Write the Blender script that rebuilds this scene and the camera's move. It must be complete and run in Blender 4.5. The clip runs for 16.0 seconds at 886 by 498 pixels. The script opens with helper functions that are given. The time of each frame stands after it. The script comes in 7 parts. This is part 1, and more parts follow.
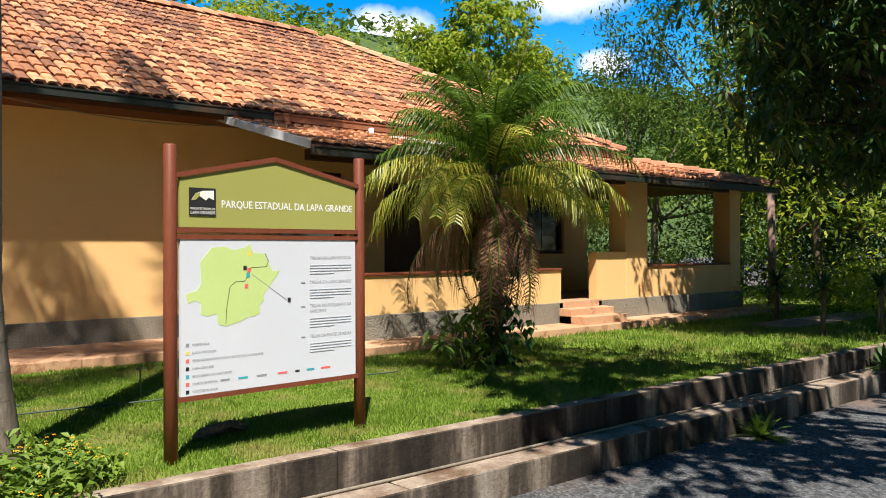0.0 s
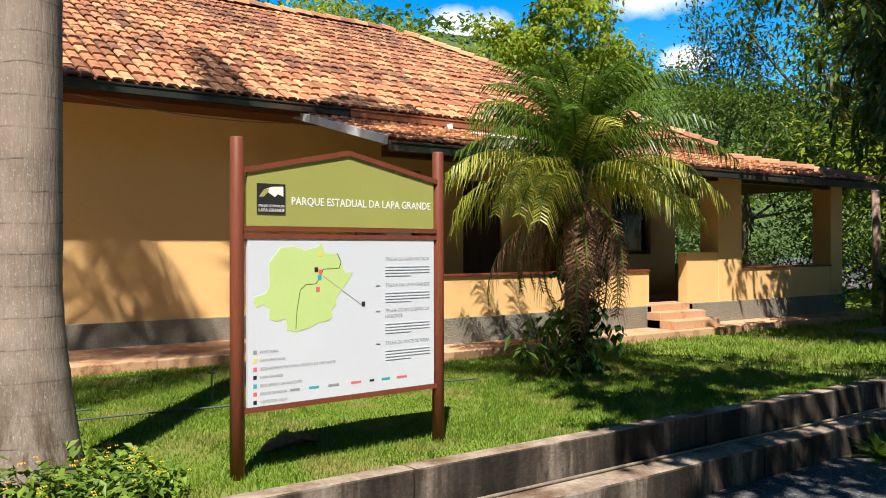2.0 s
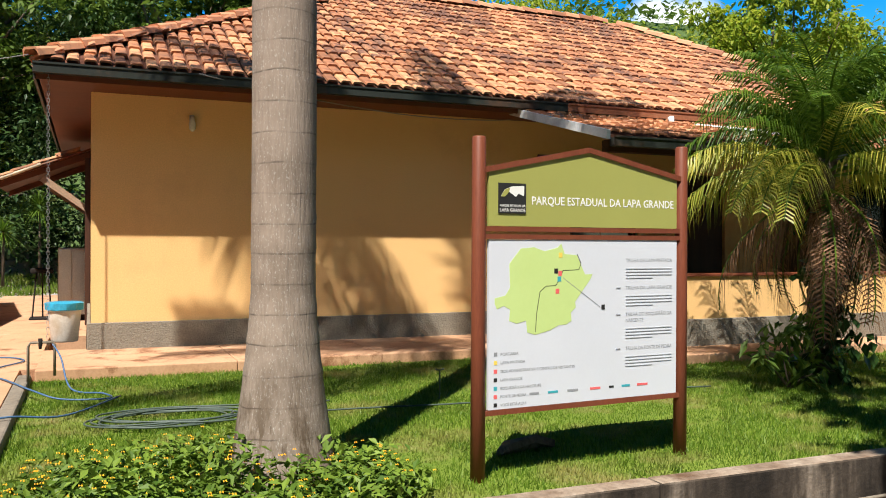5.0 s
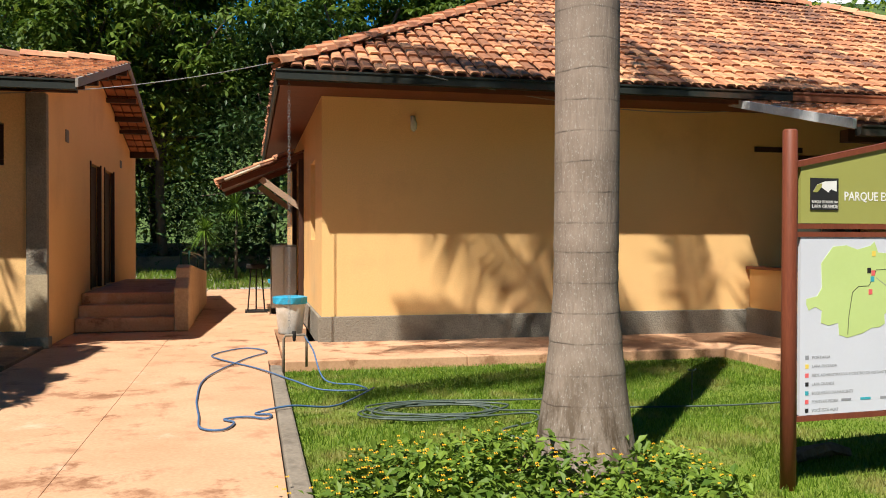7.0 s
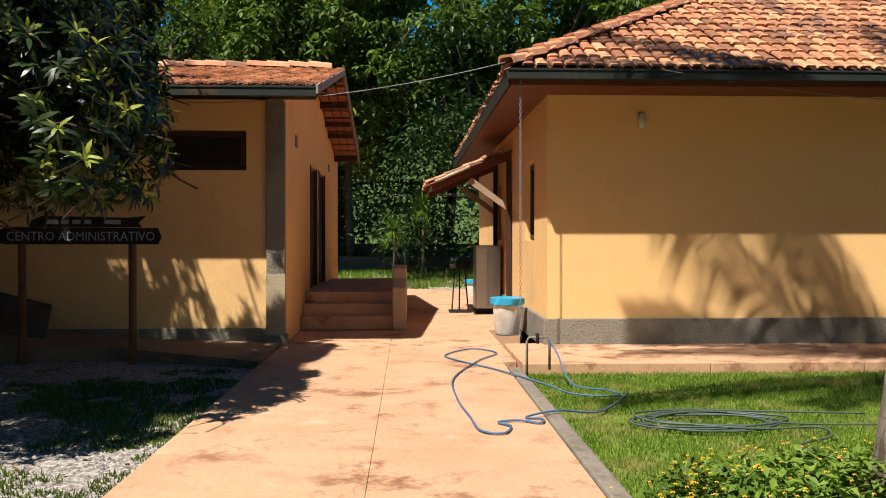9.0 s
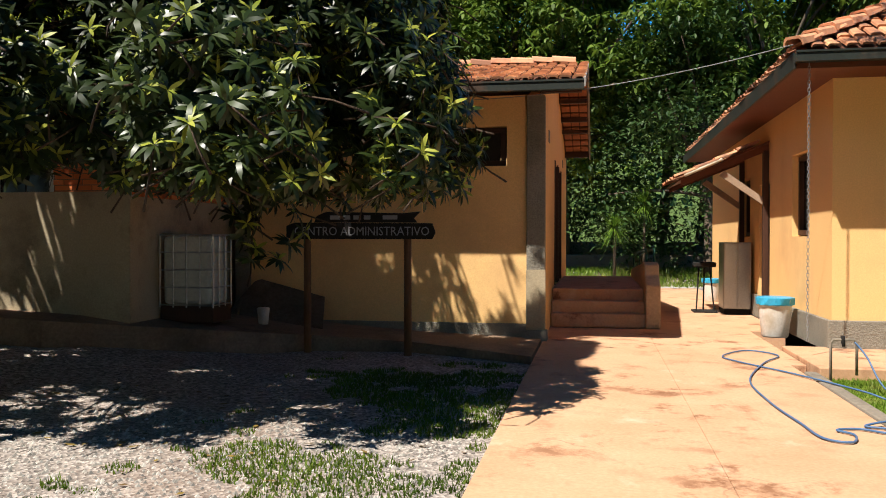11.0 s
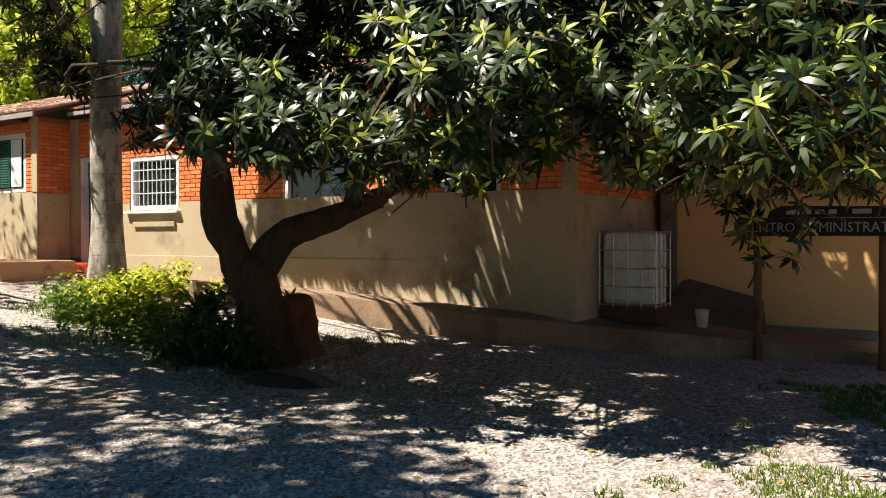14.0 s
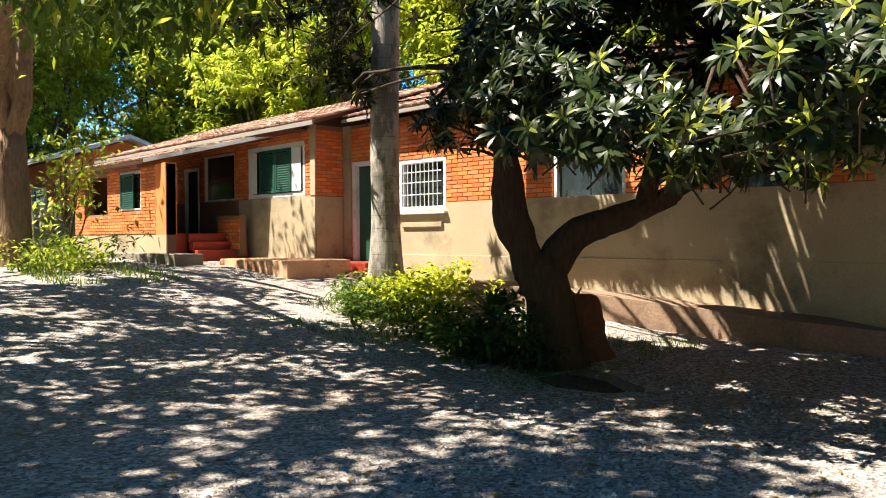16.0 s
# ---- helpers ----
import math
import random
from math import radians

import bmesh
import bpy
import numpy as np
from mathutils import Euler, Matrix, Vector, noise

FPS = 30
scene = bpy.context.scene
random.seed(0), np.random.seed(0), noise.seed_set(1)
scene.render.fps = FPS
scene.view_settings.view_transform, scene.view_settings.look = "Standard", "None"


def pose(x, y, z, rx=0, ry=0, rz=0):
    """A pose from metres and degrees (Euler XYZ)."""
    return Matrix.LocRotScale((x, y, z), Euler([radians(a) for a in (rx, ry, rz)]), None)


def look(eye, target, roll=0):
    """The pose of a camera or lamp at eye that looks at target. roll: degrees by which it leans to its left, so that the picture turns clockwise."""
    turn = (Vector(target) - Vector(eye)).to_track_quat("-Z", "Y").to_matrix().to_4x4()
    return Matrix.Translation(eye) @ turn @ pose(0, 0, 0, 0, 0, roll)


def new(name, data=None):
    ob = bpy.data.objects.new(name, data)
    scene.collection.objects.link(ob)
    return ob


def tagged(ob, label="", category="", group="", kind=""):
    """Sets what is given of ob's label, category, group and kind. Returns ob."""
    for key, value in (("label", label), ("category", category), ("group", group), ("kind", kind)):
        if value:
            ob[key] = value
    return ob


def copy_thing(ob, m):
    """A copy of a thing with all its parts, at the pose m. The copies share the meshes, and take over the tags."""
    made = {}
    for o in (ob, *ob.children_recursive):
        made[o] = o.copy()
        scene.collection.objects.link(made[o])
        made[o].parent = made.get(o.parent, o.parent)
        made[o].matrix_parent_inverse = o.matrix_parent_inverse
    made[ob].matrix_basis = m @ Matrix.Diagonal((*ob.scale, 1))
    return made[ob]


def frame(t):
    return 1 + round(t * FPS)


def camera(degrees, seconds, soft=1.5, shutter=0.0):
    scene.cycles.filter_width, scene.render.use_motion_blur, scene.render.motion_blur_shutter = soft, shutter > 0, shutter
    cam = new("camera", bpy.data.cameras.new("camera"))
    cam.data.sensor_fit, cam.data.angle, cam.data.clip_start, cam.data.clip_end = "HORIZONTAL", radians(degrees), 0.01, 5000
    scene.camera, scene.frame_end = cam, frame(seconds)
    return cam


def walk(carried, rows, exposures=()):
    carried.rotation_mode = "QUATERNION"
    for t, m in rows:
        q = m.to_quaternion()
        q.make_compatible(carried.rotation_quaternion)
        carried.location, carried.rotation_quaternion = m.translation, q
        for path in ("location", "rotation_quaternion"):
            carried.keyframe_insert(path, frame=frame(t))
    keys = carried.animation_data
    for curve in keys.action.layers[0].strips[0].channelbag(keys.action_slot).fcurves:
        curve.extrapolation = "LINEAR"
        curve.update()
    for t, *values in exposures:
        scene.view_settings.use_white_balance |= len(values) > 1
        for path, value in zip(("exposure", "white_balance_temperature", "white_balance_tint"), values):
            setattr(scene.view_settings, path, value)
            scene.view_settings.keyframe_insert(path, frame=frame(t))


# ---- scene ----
cam = camera(55.5, 16.0, 1.0)
PATH = [
    (0, (-0.154, -12.23, 1.358), (1.169, -10.729, 1.359), -0.2),
    (0.5, (-0.078, -12.113, 1.37), (1.21, -10.583, 1.37), -0.1),
    (1, (-0.008, -12.007, 1.369), (1.248, -10.451, 1.37), -0.1),
    (1.5, (0.069, -11.907, 1.364), (1.29, -10.323, 1.365), -0.1),
    (2, (0.138, -11.808, 1.363), (1.317, -10.193, 1.364), -0.1),
    (2.5, (0.167, -11.742, 1.361), (1.283, -10.082, 1.363), -0.1),
    (3, (0.165, -11.704, 1.359), (1.219, -10.005, 1.362), -0.2),
    (5.5, (-0.189, -11.43, 1.406), (0.51, -9.555, 1.391), 0.3),
    (6, (-0.422, -11.324, 1.399), (0.2, -9.423, 1.384), 0.3),
    (6.5, (-0.673, -11.249, 1.389), (-0.133, -9.324, 1.374), 0.4),
    (7, (-0.919, -11.214, 1.418), (-0.473, -9.264, 1.394), 0.1),
    (7.5, (-1.157, -11.141, 1.413), (-0.799, -9.173, 1.389), 0.0),
    (8, (-1.373, -11.045, 1.416), (-1.103, -9.064, 1.392), 0.0),
    (8.5, (-1.587, -10.962, 1.421), (-1.409, -8.97, 1.397), 0.1),
    (9, (-1.81, -10.917, 1.424), (-1.728, -8.919, 1.4), 0.0),
    (11.5, (-3.052, -10.829, 1.346), (-3.533, -8.888, 1.322), -0.0),
    (12, (-3.291, -10.832, 1.322), (-3.9, -8.927, 1.302), -0.1),
    (12.5, (-3.532, -10.824, 1.317), (-4.266, -8.964, 1.296), -0.1),
    (13, (-3.782, -10.826, 1.342), (-4.634, -9.017, 1.316), -0.1),
    (13.5, (-3.993, -10.815, 1.354), (-4.96, -9.065, 1.326), -0.1),
    (14, (-4.134, -10.803, 1.368), (-5.218, -9.123, 1.337), -0.1),
    (14.5, (-4.271, -10.814, 1.366), (-5.467, -9.212, 1.335), -0.1),
    (15, (-4.424, -10.873, 1.361), (-5.722, -9.351, 1.33), -0.2),
    (15.5, (-4.601, -10.976, 1.358), (-5.992, -9.539, 1.328), -0.2),
    (16, (-4.78, -11.091, 1.359), (-6.259, -9.746, 1.33), -0.3),
]
walk(cam, [(t, look(eye, target, roll)) for t, eye, target, roll in PATH], [(0, 0.84, 6500, 10), (6.0, 0.76, 6500, 10), (8.0, 0.68, 6500, 10), (9.2, 0.66, 6500, 10), (11.5, 0.90, 6600, 10), (12.5, 1.02, 6700, 10), (14.0, 1.40, 6850, 10), (15.0, 1.68, 6900, 10), (16.0, 1.74, 6950, 10)])

# ---- light ----
SUN_X, SUN_Z = 0.80, 2.04  # metres eastward and downward for each metre northward
SUN_FROM = Vector((-SUN_X, -1.0, SUN_Z)).normalized()
SUN_EL = math.asin(SUN_FROM.z)
SUN_ROT = math.atan2(SUN_FROM.x, SUN_FROM.y)
world = bpy.data.worlds.new("sky")
scene.world = world
world.use_nodes = True
wn, wl = world.node_tree.nodes, world.node_tree.links
sky = wn.new("ShaderNodeTexSky")
sky.sky_type, sky.sun_disc = "NISHITA", False
sky.sun_elevation, sky.sun_rotation = SUN_EL, SUN_ROT
sky.altitude, sky.air_density, sky.dust_density, sky.ozone_density = 1500, 1.2, 0.0, 5.0
wn["Background"].inputs["Strength"].default_value = 0.05
tc = wn.new("ShaderNodeTexCoord")
deep = wn.new("ShaderNodeHueSaturation")
deep.inputs["Saturation"].default_value = 1.45
wl.new(sky.outputs[0], deep.inputs["Color"])
# the clear sky is paler and brighter towards the horizon than overhead
up_axis = wn.new("ShaderNodeSeparateXYZ")
wl.new(tc.outputs["Generated"], up_axis.inputs[0])
pale = wn.new("ShaderNodeMapRange")
pale.interpolation_type = "SMOOTHSTEP"
for k, v in zip((1, 2, 3, 4), (0.10, 0.75, 2.7, 0.75)):
    pale.inputs[k].default_value = v
wl.new(up_axis.outputs["Z"], pale.inputs[0])
glow = wn.new("ShaderNodeVectorMath")
glow.operation = "SCALE"
wl.new(deep.outputs[0], glow.inputs[0])
wl.new(pale.outputs[0], glow.inputs["Scale"])
# a few fair-weather clouds: bearing, elevation and half width in degrees
cn = wn.new("ShaderNodeTexNoise")
cn.inputs["Scale"].default_value, cn.inputs["Detail"].default_value, cn.inputs["Roughness"].default_value = 22.0, 9.0, 0.6
wl.new(tc.outputs["Generated"], cn.inputs["Vector"])
cover = None
for bearing, lift, half in ((37.8, 14.6, 4.4), (50.0, 17.2, 6.5), (52.3, 12.2, 2.6), (20.0, 22.0, 6.0), (80.0, 24.0, 8.0), (-70.0, 26.0, 9.0), (150.0, 30.0, 10.0), (-140.0, 34.0, 9.0)):
    way = Vector((math.sin(radians(bearing)) * math.cos(radians(lift)), math.cos(radians(bearing)) * math.cos(radians(lift)), math.sin(radians(lift))))
    off = wn.new("ShaderNodeVectorMath")
    off.operation = "SUBTRACT"
    off.inputs[1].default_value = way
    wl.new(tc.outputs["Generated"], off.inputs[0])
    flat = wn.new("ShaderNodeVectorMath")
    flat.operation = "MULTIPLY"
    flat.inputs[1].default_value = (1, 1, 1.9)
    wl.new(off.outputs[0], flat.inputs[0])
    far = wn.new("ShaderNodeVectorMath")
    far.operation = "LENGTH"
    wl.new(flat.outputs[0], far.inputs[0])
    near = wn.new("ShaderNodeMapRange")
    for k, v in zip((1, 2, 3, 4), (0.0, math.tan(radians(half)), 1.0, 0.0)):
        near.inputs[k].default_value = v
    wl.new(far.outputs["Value"], near.inputs[0])
    if cover is None:
        cover = near.outputs[0]
    else:
        most = wn.new("ShaderNodeMath")
        most.operation = "MAXIMUM"
        wl.new(cover, most.inputs[0])
        wl.new(near.outputs[0], most.inputs[1])
        cover = most.outputs[0]
billow = wn.new("ShaderNodeMath")
billow.operation = "MULTIPLY"
wl.new(cover, billow.inputs[0])
wl.new(cn.outputs["Fac"], billow.inputs[1])
cr = wn.new("ShaderNodeValToRGB")
cr.color_ramp.elements[0].position, cr.color_ramp.elements[1].position = 0.13, 0.36
wl.new(billow.outputs[0], cr.inputs[0])
cmix = wn.new("ShaderNodeMix")
cmix.data_type = "RGBA"
cmix.inputs[7].default_value = (15.0, 15.4, 16.0, 1)
wl.new(cr.outputs[0], cmix.inputs[0])
wl.new(glow.outputs[0], cmix.inputs[6])
wl.new(cmix.outputs[2], wn["Background"].inputs["Color"])
sun = new("sun", bpy.data.lights.new("sun", "SUN"))
sun.data.energy, sun.data.angle, sun.data.color = 5.0, radians(0.53), (1.0, 0.95, 0.86)
sun.matrix_world = look(SUN_FROM * 60, (0, 0, 0))


def in_the_sun(p, margin=0.0):
    """Whether a leaf at p would shade the open gravel beside the driveway, or the driveway itself, which lie in full sun."""
    k = p.z / SUN_Z
    x, y = p.x + SUN_X * k, p.y + k
    wave = 0.35 * noise.noise((x * 1.1, y * 1.1, 6.0)) + 0.15 * noise.noise((x * 3, y * 3, 2.0)) - margin
    gravel = -6.55 + 0.25 * max(0.0, -6.6 - y) - wave * 0.5 < x < 1.0 and -11.5 < y < -5.75 + 0.30 * (min(x, -5.0) + 6.0) - 0.55 * max(0.0, x + 5.0) + wave
    gravel = gravel and not (y > -7.6 and noise.noise((x * 1.5, y * 1.5, 9.0)) > 0.16)
    drive = x > -2.85 - wave * 0.8 and -8.0 < y < 2.6
    return gravel or drive


# ---- materials ----
def nodes_of(name):
    m = bpy.data.materials.new(name)
    m.use_nodes = True
    return m, m.node_tree.nodes, m.node_tree.links, m.node_tree.nodes["Principled BSDF"]


def mapped(n, l, scale, kind="Object"):
    tc = n.new("ShaderNodeTexCoord")
    mp = n.new("ShaderNodeMapping")
    mp.inputs["Scale"].default_value = scale
    l.new(tc.outputs[kind], mp.inputs["Vector"])
    return mp.outputs[0]


def noise_tex(n, l, vec, scale, detail=6.0, rough=0.6):
    t = n.new("ShaderNodeTexNoise")
    t.inputs["Scale"].default_value, t.inputs["Detail"].default_value, t.inputs["Roughness"].default_value = scale, detail, rough
    l.new(vec, t.inputs["Vector"])
    return t.outputs["Fac"]


def ramp(n, l, fac, stops):
    r = n.new("ShaderNodeValToRGB")
    while len(r.color_ramp.elements) < len(stops):
        r.color_ramp.elements.new(0.5)
    for e, (p, c) in zip(r.color_ramp.elements, stops):
        e.position, e.color = p, (*c, 1)
    l.new(fac, r.inputs[0])
    return r.outputs[0]


def mixed(n, l, a, b, fac, blend="MIX"):
    m = n.new("ShaderNodeMix")
    m.data_type, m.blend_type = "RGBA", blend
    for sock, v in ((m.inputs[6], a), (m.inputs[7], b), (m.inputs[0], fac)):
        if isinstance(v, (int, float)):
            sock.default_value = v
        elif isinstance(v, tuple):
            sock.default_value = (*v, 1)
        else:
            l.new(v, sock)
    return m.outputs[2]


def bumped(n, l, bsdf, fac, strength, dist):
    b = n.new("ShaderNodeBump")
    b.inputs["Strength"].default_value, b.inputs["Distance"].default_value = strength, dist
    l.new(fac, b.inputs["Height"])
    l.new(b.outputs[0], bsdf.inputs["Normal"])


def surface(name, a, b, coarse=1.2, fine=25.0, rough=0.8, bump=0.3, dist=0.01, stain=None, stain_scale=0.8, metal=0.0, stretch=(1, 1, 1), spec=0.3, grain=0.45):
    """Two-scale noise between two colours, with an optional stain colour, and fine relief."""
    m, n, l, p = nodes_of(name)
    v = mapped(n, l, stretch)
    big, small = noise_tex(n, l, v, coarse), noise_tex(n, l, v, fine, 4)
    col = mixed(n, l, ramp(n, l, big, [(0.3, a), (0.7, b)]), ramp(n, l, small, [(0.25, tuple(c * 0.72 for c in a)), (0.75, tuple(min(1, c * 1.2) for c in b))]), grain)
    if stain:
        s = noise_tex(n, l, v, stain_scale, 8, 0.7)
        col = mixed(n, l, col, stain, ramp(n, l, s, [(0.52, (0, 0, 0)), (0.72, (0.85, 0.85, 0.85))]))
    l.new(col, p.inputs["Base Color"])
    p.inputs["Roughness"].default_value, p.inputs["Metallic"].default_value = rough, metal
    p.inputs["Specular IOR Level"].default_value = spec
    bumped(n, l, p, small, bump, dist)
    return m


def leafy(name, a, b, rough=0.45, thru=0.25, blotch=0.7):
    """Leaves: colour by island, light shining through."""
    m, n, l, p = nodes_of(name)
    g = n.new("ShaderNodeNewGeometry")
    col = ramp(n, l, g.outputs["Random Per Island"], [(0.0, a), (1.0, b)])
    v = mapped(n, l, (1, 1, 1))
    col = mixed(n, l, col, tuple(c * 0.55 for c in a), ramp(n, l, noise_tex(n, l, v, 0.9, 3), [(0.4, (0, 0, 0)), (0.7, (blotch, blotch, blotch))]))
    l.new(col, p.inputs["Base Color"])
    p.inputs["Roughness"].default_value = rough
    p.inputs["Specular IOR Level"].default_value = 0.35
    t = n.new("ShaderNodeBsdfTranslucent")
    l.new(col, t.inputs["Color"])
    mx = n.new("ShaderNodeMixShader")
    mx.inputs[0].default_value = thru
    l.new(p.outputs[0], mx.inputs[1])
    l.new(t.outputs[0], mx.inputs[2])
    l.new(mx.outputs[0], n["Material Output"].inputs["Surface"])
    return m


M_WALL = surface("ochre_wall_paint", (0.79, 0.48, 0.195), (0.86, 0.54, 0.235), 0.7, 60, 0.85, 0.15, 0.004, (0.68, 0.40, 0.18), 0.6)
M_PLINTH = surface("rough_grey_render", (0.20, 0.18, 0.14), (0.30, 0.27, 0.22), 2.0, 45, 0.95, 1.0, 0.02, (0.12, 0.11, 0.09), 1.0)
M_CONC = surface("old_concrete", (0.15, 0.125, 0.095), (0.28, 0.235, 0.185), 1.5, 30, 0.9, 0.5, 0.01, (0.05, 0.042, 0.033), 1.6)


def drive_material():
    m, n, l, p = nodes_of("red_dusted_concrete")
    v = mapped(n, l, (1, 1, 1))
    big, small = noise_tex(n, l, v, 0.8, 8, 0.65), noise_tex(n, l, v, 34, 4)
    col = mixed(n, l, ramp(n, l, big, [(0.3, (0.46, 0.23, 0.12)), (0.55, (0.57, 0.32, 0.185)), (0.75, (0.63, 0.39, 0.245))]), ramp(n, l, small, [(0.25, (0.38, 0.21, 0.12)), (0.75, (0.68, 0.45, 0.29))]), 0.35)
    smudge = noise_tex(n, l, v, 2.1, 12, 0.72)
    where = noise_tex(n, l, v, 0.55, 3)
    f = mixed(n, l, ramp(n, l, smudge, [(0.52, (0, 0, 0)), (0.62, (0.95, 0.95, 0.95))]), ramp(n, l, where, [(0.42, (0.2, 0.2, 0.2)), (0.58, (1, 1, 1))]), 1.0, "MULTIPLY")
    col = mixed(n, l, col, (0.22, 0.095, 0.045), f)
    pale = noise_tex(n, l, v, 1.3, 10, 0.7)
    col = mixed(n, l, col, (0.66, 0.50, 0.37), ramp(n, l, pale, [(0.60, (0, 0, 0)), (0.72, (0.6, 0.6, 0.6))]))
    crack = n.new("ShaderNodeTexVoronoi")
    crack.feature = "DISTANCE_TO_EDGE"
    crack.inputs["Scale"].default_value = 0.55
    wob = n.new("ShaderNodeVectorMath")
    wob.operation = "ADD"
    nz = n.new("ShaderNodeTexNoise")
    nz.inputs["Scale"].default_value, nz.inputs["Detail"].default_value = 3.0, 6.0
    l.new(v, nz.inputs["Vector"])
    sc = n.new("ShaderNodeVectorMath")
    sc.operation = "SCALE"
    sc.inputs["Scale"].default_value = 0.35
    l.new(nz.outputs["Color"], sc.inputs[0])
    l.new(v, wob.inputs[0])
    l.new(sc.outputs[0], wob.inputs[1])
    l.new(wob.outputs[0], crack.inputs["Vector"])
    col = mixed(n, l, col, (0.20, 0.10, 0.06), mixed(n, l, ramp(n, l, crack.outputs["Distance"], [(0.0, (0.6, 0.6, 0.6)), (0.004, (0, 0, 0))]), ramp(n, l, where, [(0.52, (0, 0, 0)), (0.60, (1, 1, 1))]), 1.0, "MULTIPLY"))
    l.new(col, p.inputs["Base Color"])
    p.inputs["Roughness"].default_value = 0.85
    p.inputs["Specular IOR Level"].default_value = 0.3
    bumped(n, l, p, small, 0.2, 0.004)
    return m


M_DRIVE = drive_material()
def kerb_material():
    """Old kerb concrete: stain runs and tree shade painted down the faces, sunlit patches between, sunlit pale top."""
    m, n, l, p = nodes_of("streaked_kerb_concrete")
    runs = noise_tex(n, l, mapped(n, l, (2.2, 2.2, 0.30)), 1.0, 9, 0.62)
    fine = noise_tex(n, l, mapped(n, l, (1, 1, 1)), 30, 5)
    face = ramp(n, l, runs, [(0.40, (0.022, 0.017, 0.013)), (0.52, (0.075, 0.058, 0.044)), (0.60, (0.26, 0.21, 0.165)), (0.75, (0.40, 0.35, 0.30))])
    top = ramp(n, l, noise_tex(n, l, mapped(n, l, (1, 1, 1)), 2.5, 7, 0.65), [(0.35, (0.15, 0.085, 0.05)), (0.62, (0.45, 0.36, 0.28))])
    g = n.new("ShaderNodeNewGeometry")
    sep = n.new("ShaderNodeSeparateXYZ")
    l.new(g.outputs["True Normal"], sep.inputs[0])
    # sunlit top put into the colour by the upward normal
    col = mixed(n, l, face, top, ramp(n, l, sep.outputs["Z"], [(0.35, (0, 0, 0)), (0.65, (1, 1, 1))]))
    col = mixed(n, l, col, ramp(n, l, fine, [(0.3, (0.25, 0.25, 0.25)), (0.7, (1, 1, 1))]), 0.5, "MULTIPLY")
    l.new(col, p.inputs["Base Color"])
    p.inputs["Roughness"].default_value, p.inputs["Specular IOR Level"].default_value = 0.92, 0.3
    bumped(n, l, p, fine, 0.7, 0.012)
    return m


M_KERB = kerb_material()
M_TILE_UNDER = surface("clay_tile_underside", (0.30, 0.11, 0.05), (0.42, 0.17, 0.08), 2.5, 30, 0.9, 0.3)
M_SOFFIT = surface("stained_eave_boards", (0.10, 0.030, 0.014), (0.15, 0.045, 0.02), 2, 30, 0.6, 0.2, 0.004, stretch=(0.3, 4, 4))
M_WOOD = surface("red_brown_wood", (0.14, 0.037, 0.019), (0.22, 0.062, 0.030), 3, 40, 0.5, 0.3, 0.003, stretch=(3, 3, 0.3))
M_DARKWOOD = surface("dark_wood", (0.035, 0.016, 0.01), (0.07, 0.03, 0.018), 3, 40, 0.55, 0.3, 0.003, stretch=(3, 3, 0.3))
M_GUTTER = surface("dark_gutter_paint", (0.016, 0.020, 0.017), (0.03, 0.036, 0.031), 2, 30, 0.5, 0.1, 0.002, (0.10, 0.05, 0.03), 1.5)
M_GUTRED = surface("red_gutter_paint", (0.25, 0.095, 0.05), (0.36, 0.15, 0.08), 2, 30, 0.5, 0.1, 0.002, (0.10, 0.04, 0.03), 1.5)
M_WHITE = surface("white_painted_metal", (0.55, 0.57, 0.58), (0.68, 0.69, 0.70), 2, 40, 0.45, 0.1, 0.002, (0.30, 0.32, 0.33), 1.5)
# near black: room shade painted on floors and a pane, black finish elsewhere
M_DARK = surface("black_finish_and_room_shade", (0.012, 0.010, 0.009), (0.022, 0.018, 0.015), 1, 10, 0.9, 0.1)
M_GREYWALL = surface("grey_render", (0.337, 0.267, 0.172), (0.459, 0.373, 0.249), 0.8, 50, 0.95, 0.5, 0.008, (0.12, 0.09, 0.06), 0.9)
M_GRASS_GROUND = surface("lawn_soil", (0.10, 0.16, 0.016), (0.18, 0.24, 0.03), 1.2, 40, 0.95, 0.6, 0.02, (0.20, 0.16, 0.07), 1.5)


# ---- building helpers ----
def thing(name, label, category, group="", loc=(0, 0, 0), kind=""):
    ob = new(name)
    ob.empty_display_size = 0.1
    ob.location = loc
    return tagged(ob, label, category, group, kind)


def part(name, bm, material, parent=None, label="", kind="", smooth=False):
    me = bpy.data.meshes.new(name)
    bm.to_mesh(me)
    bm.free()
    me.materials.append(material)
    if smooth:
        me.polygons.foreach_set("use_smooth", [True] * len(me.polygons))
    ob = new(name, me)
    if parent:
        ob.parent = parent
    return tagged(ob, label, kind=kind)


def mesh_part(name, verts, faces, material, parent=None, label="", kind="", smooth=False):
    me = bpy.data.meshes.new(name)
    me.from_pydata(verts, [], faces)
    me.update()
    me.materials.append(material)
    if smooth:
        me.polygons.foreach_set("use_smooth", [True] * len(me.polygons))
    ob = new(name, me)
    if parent:
        ob.parent = parent
    return tagged(ob, label, kind=kind)


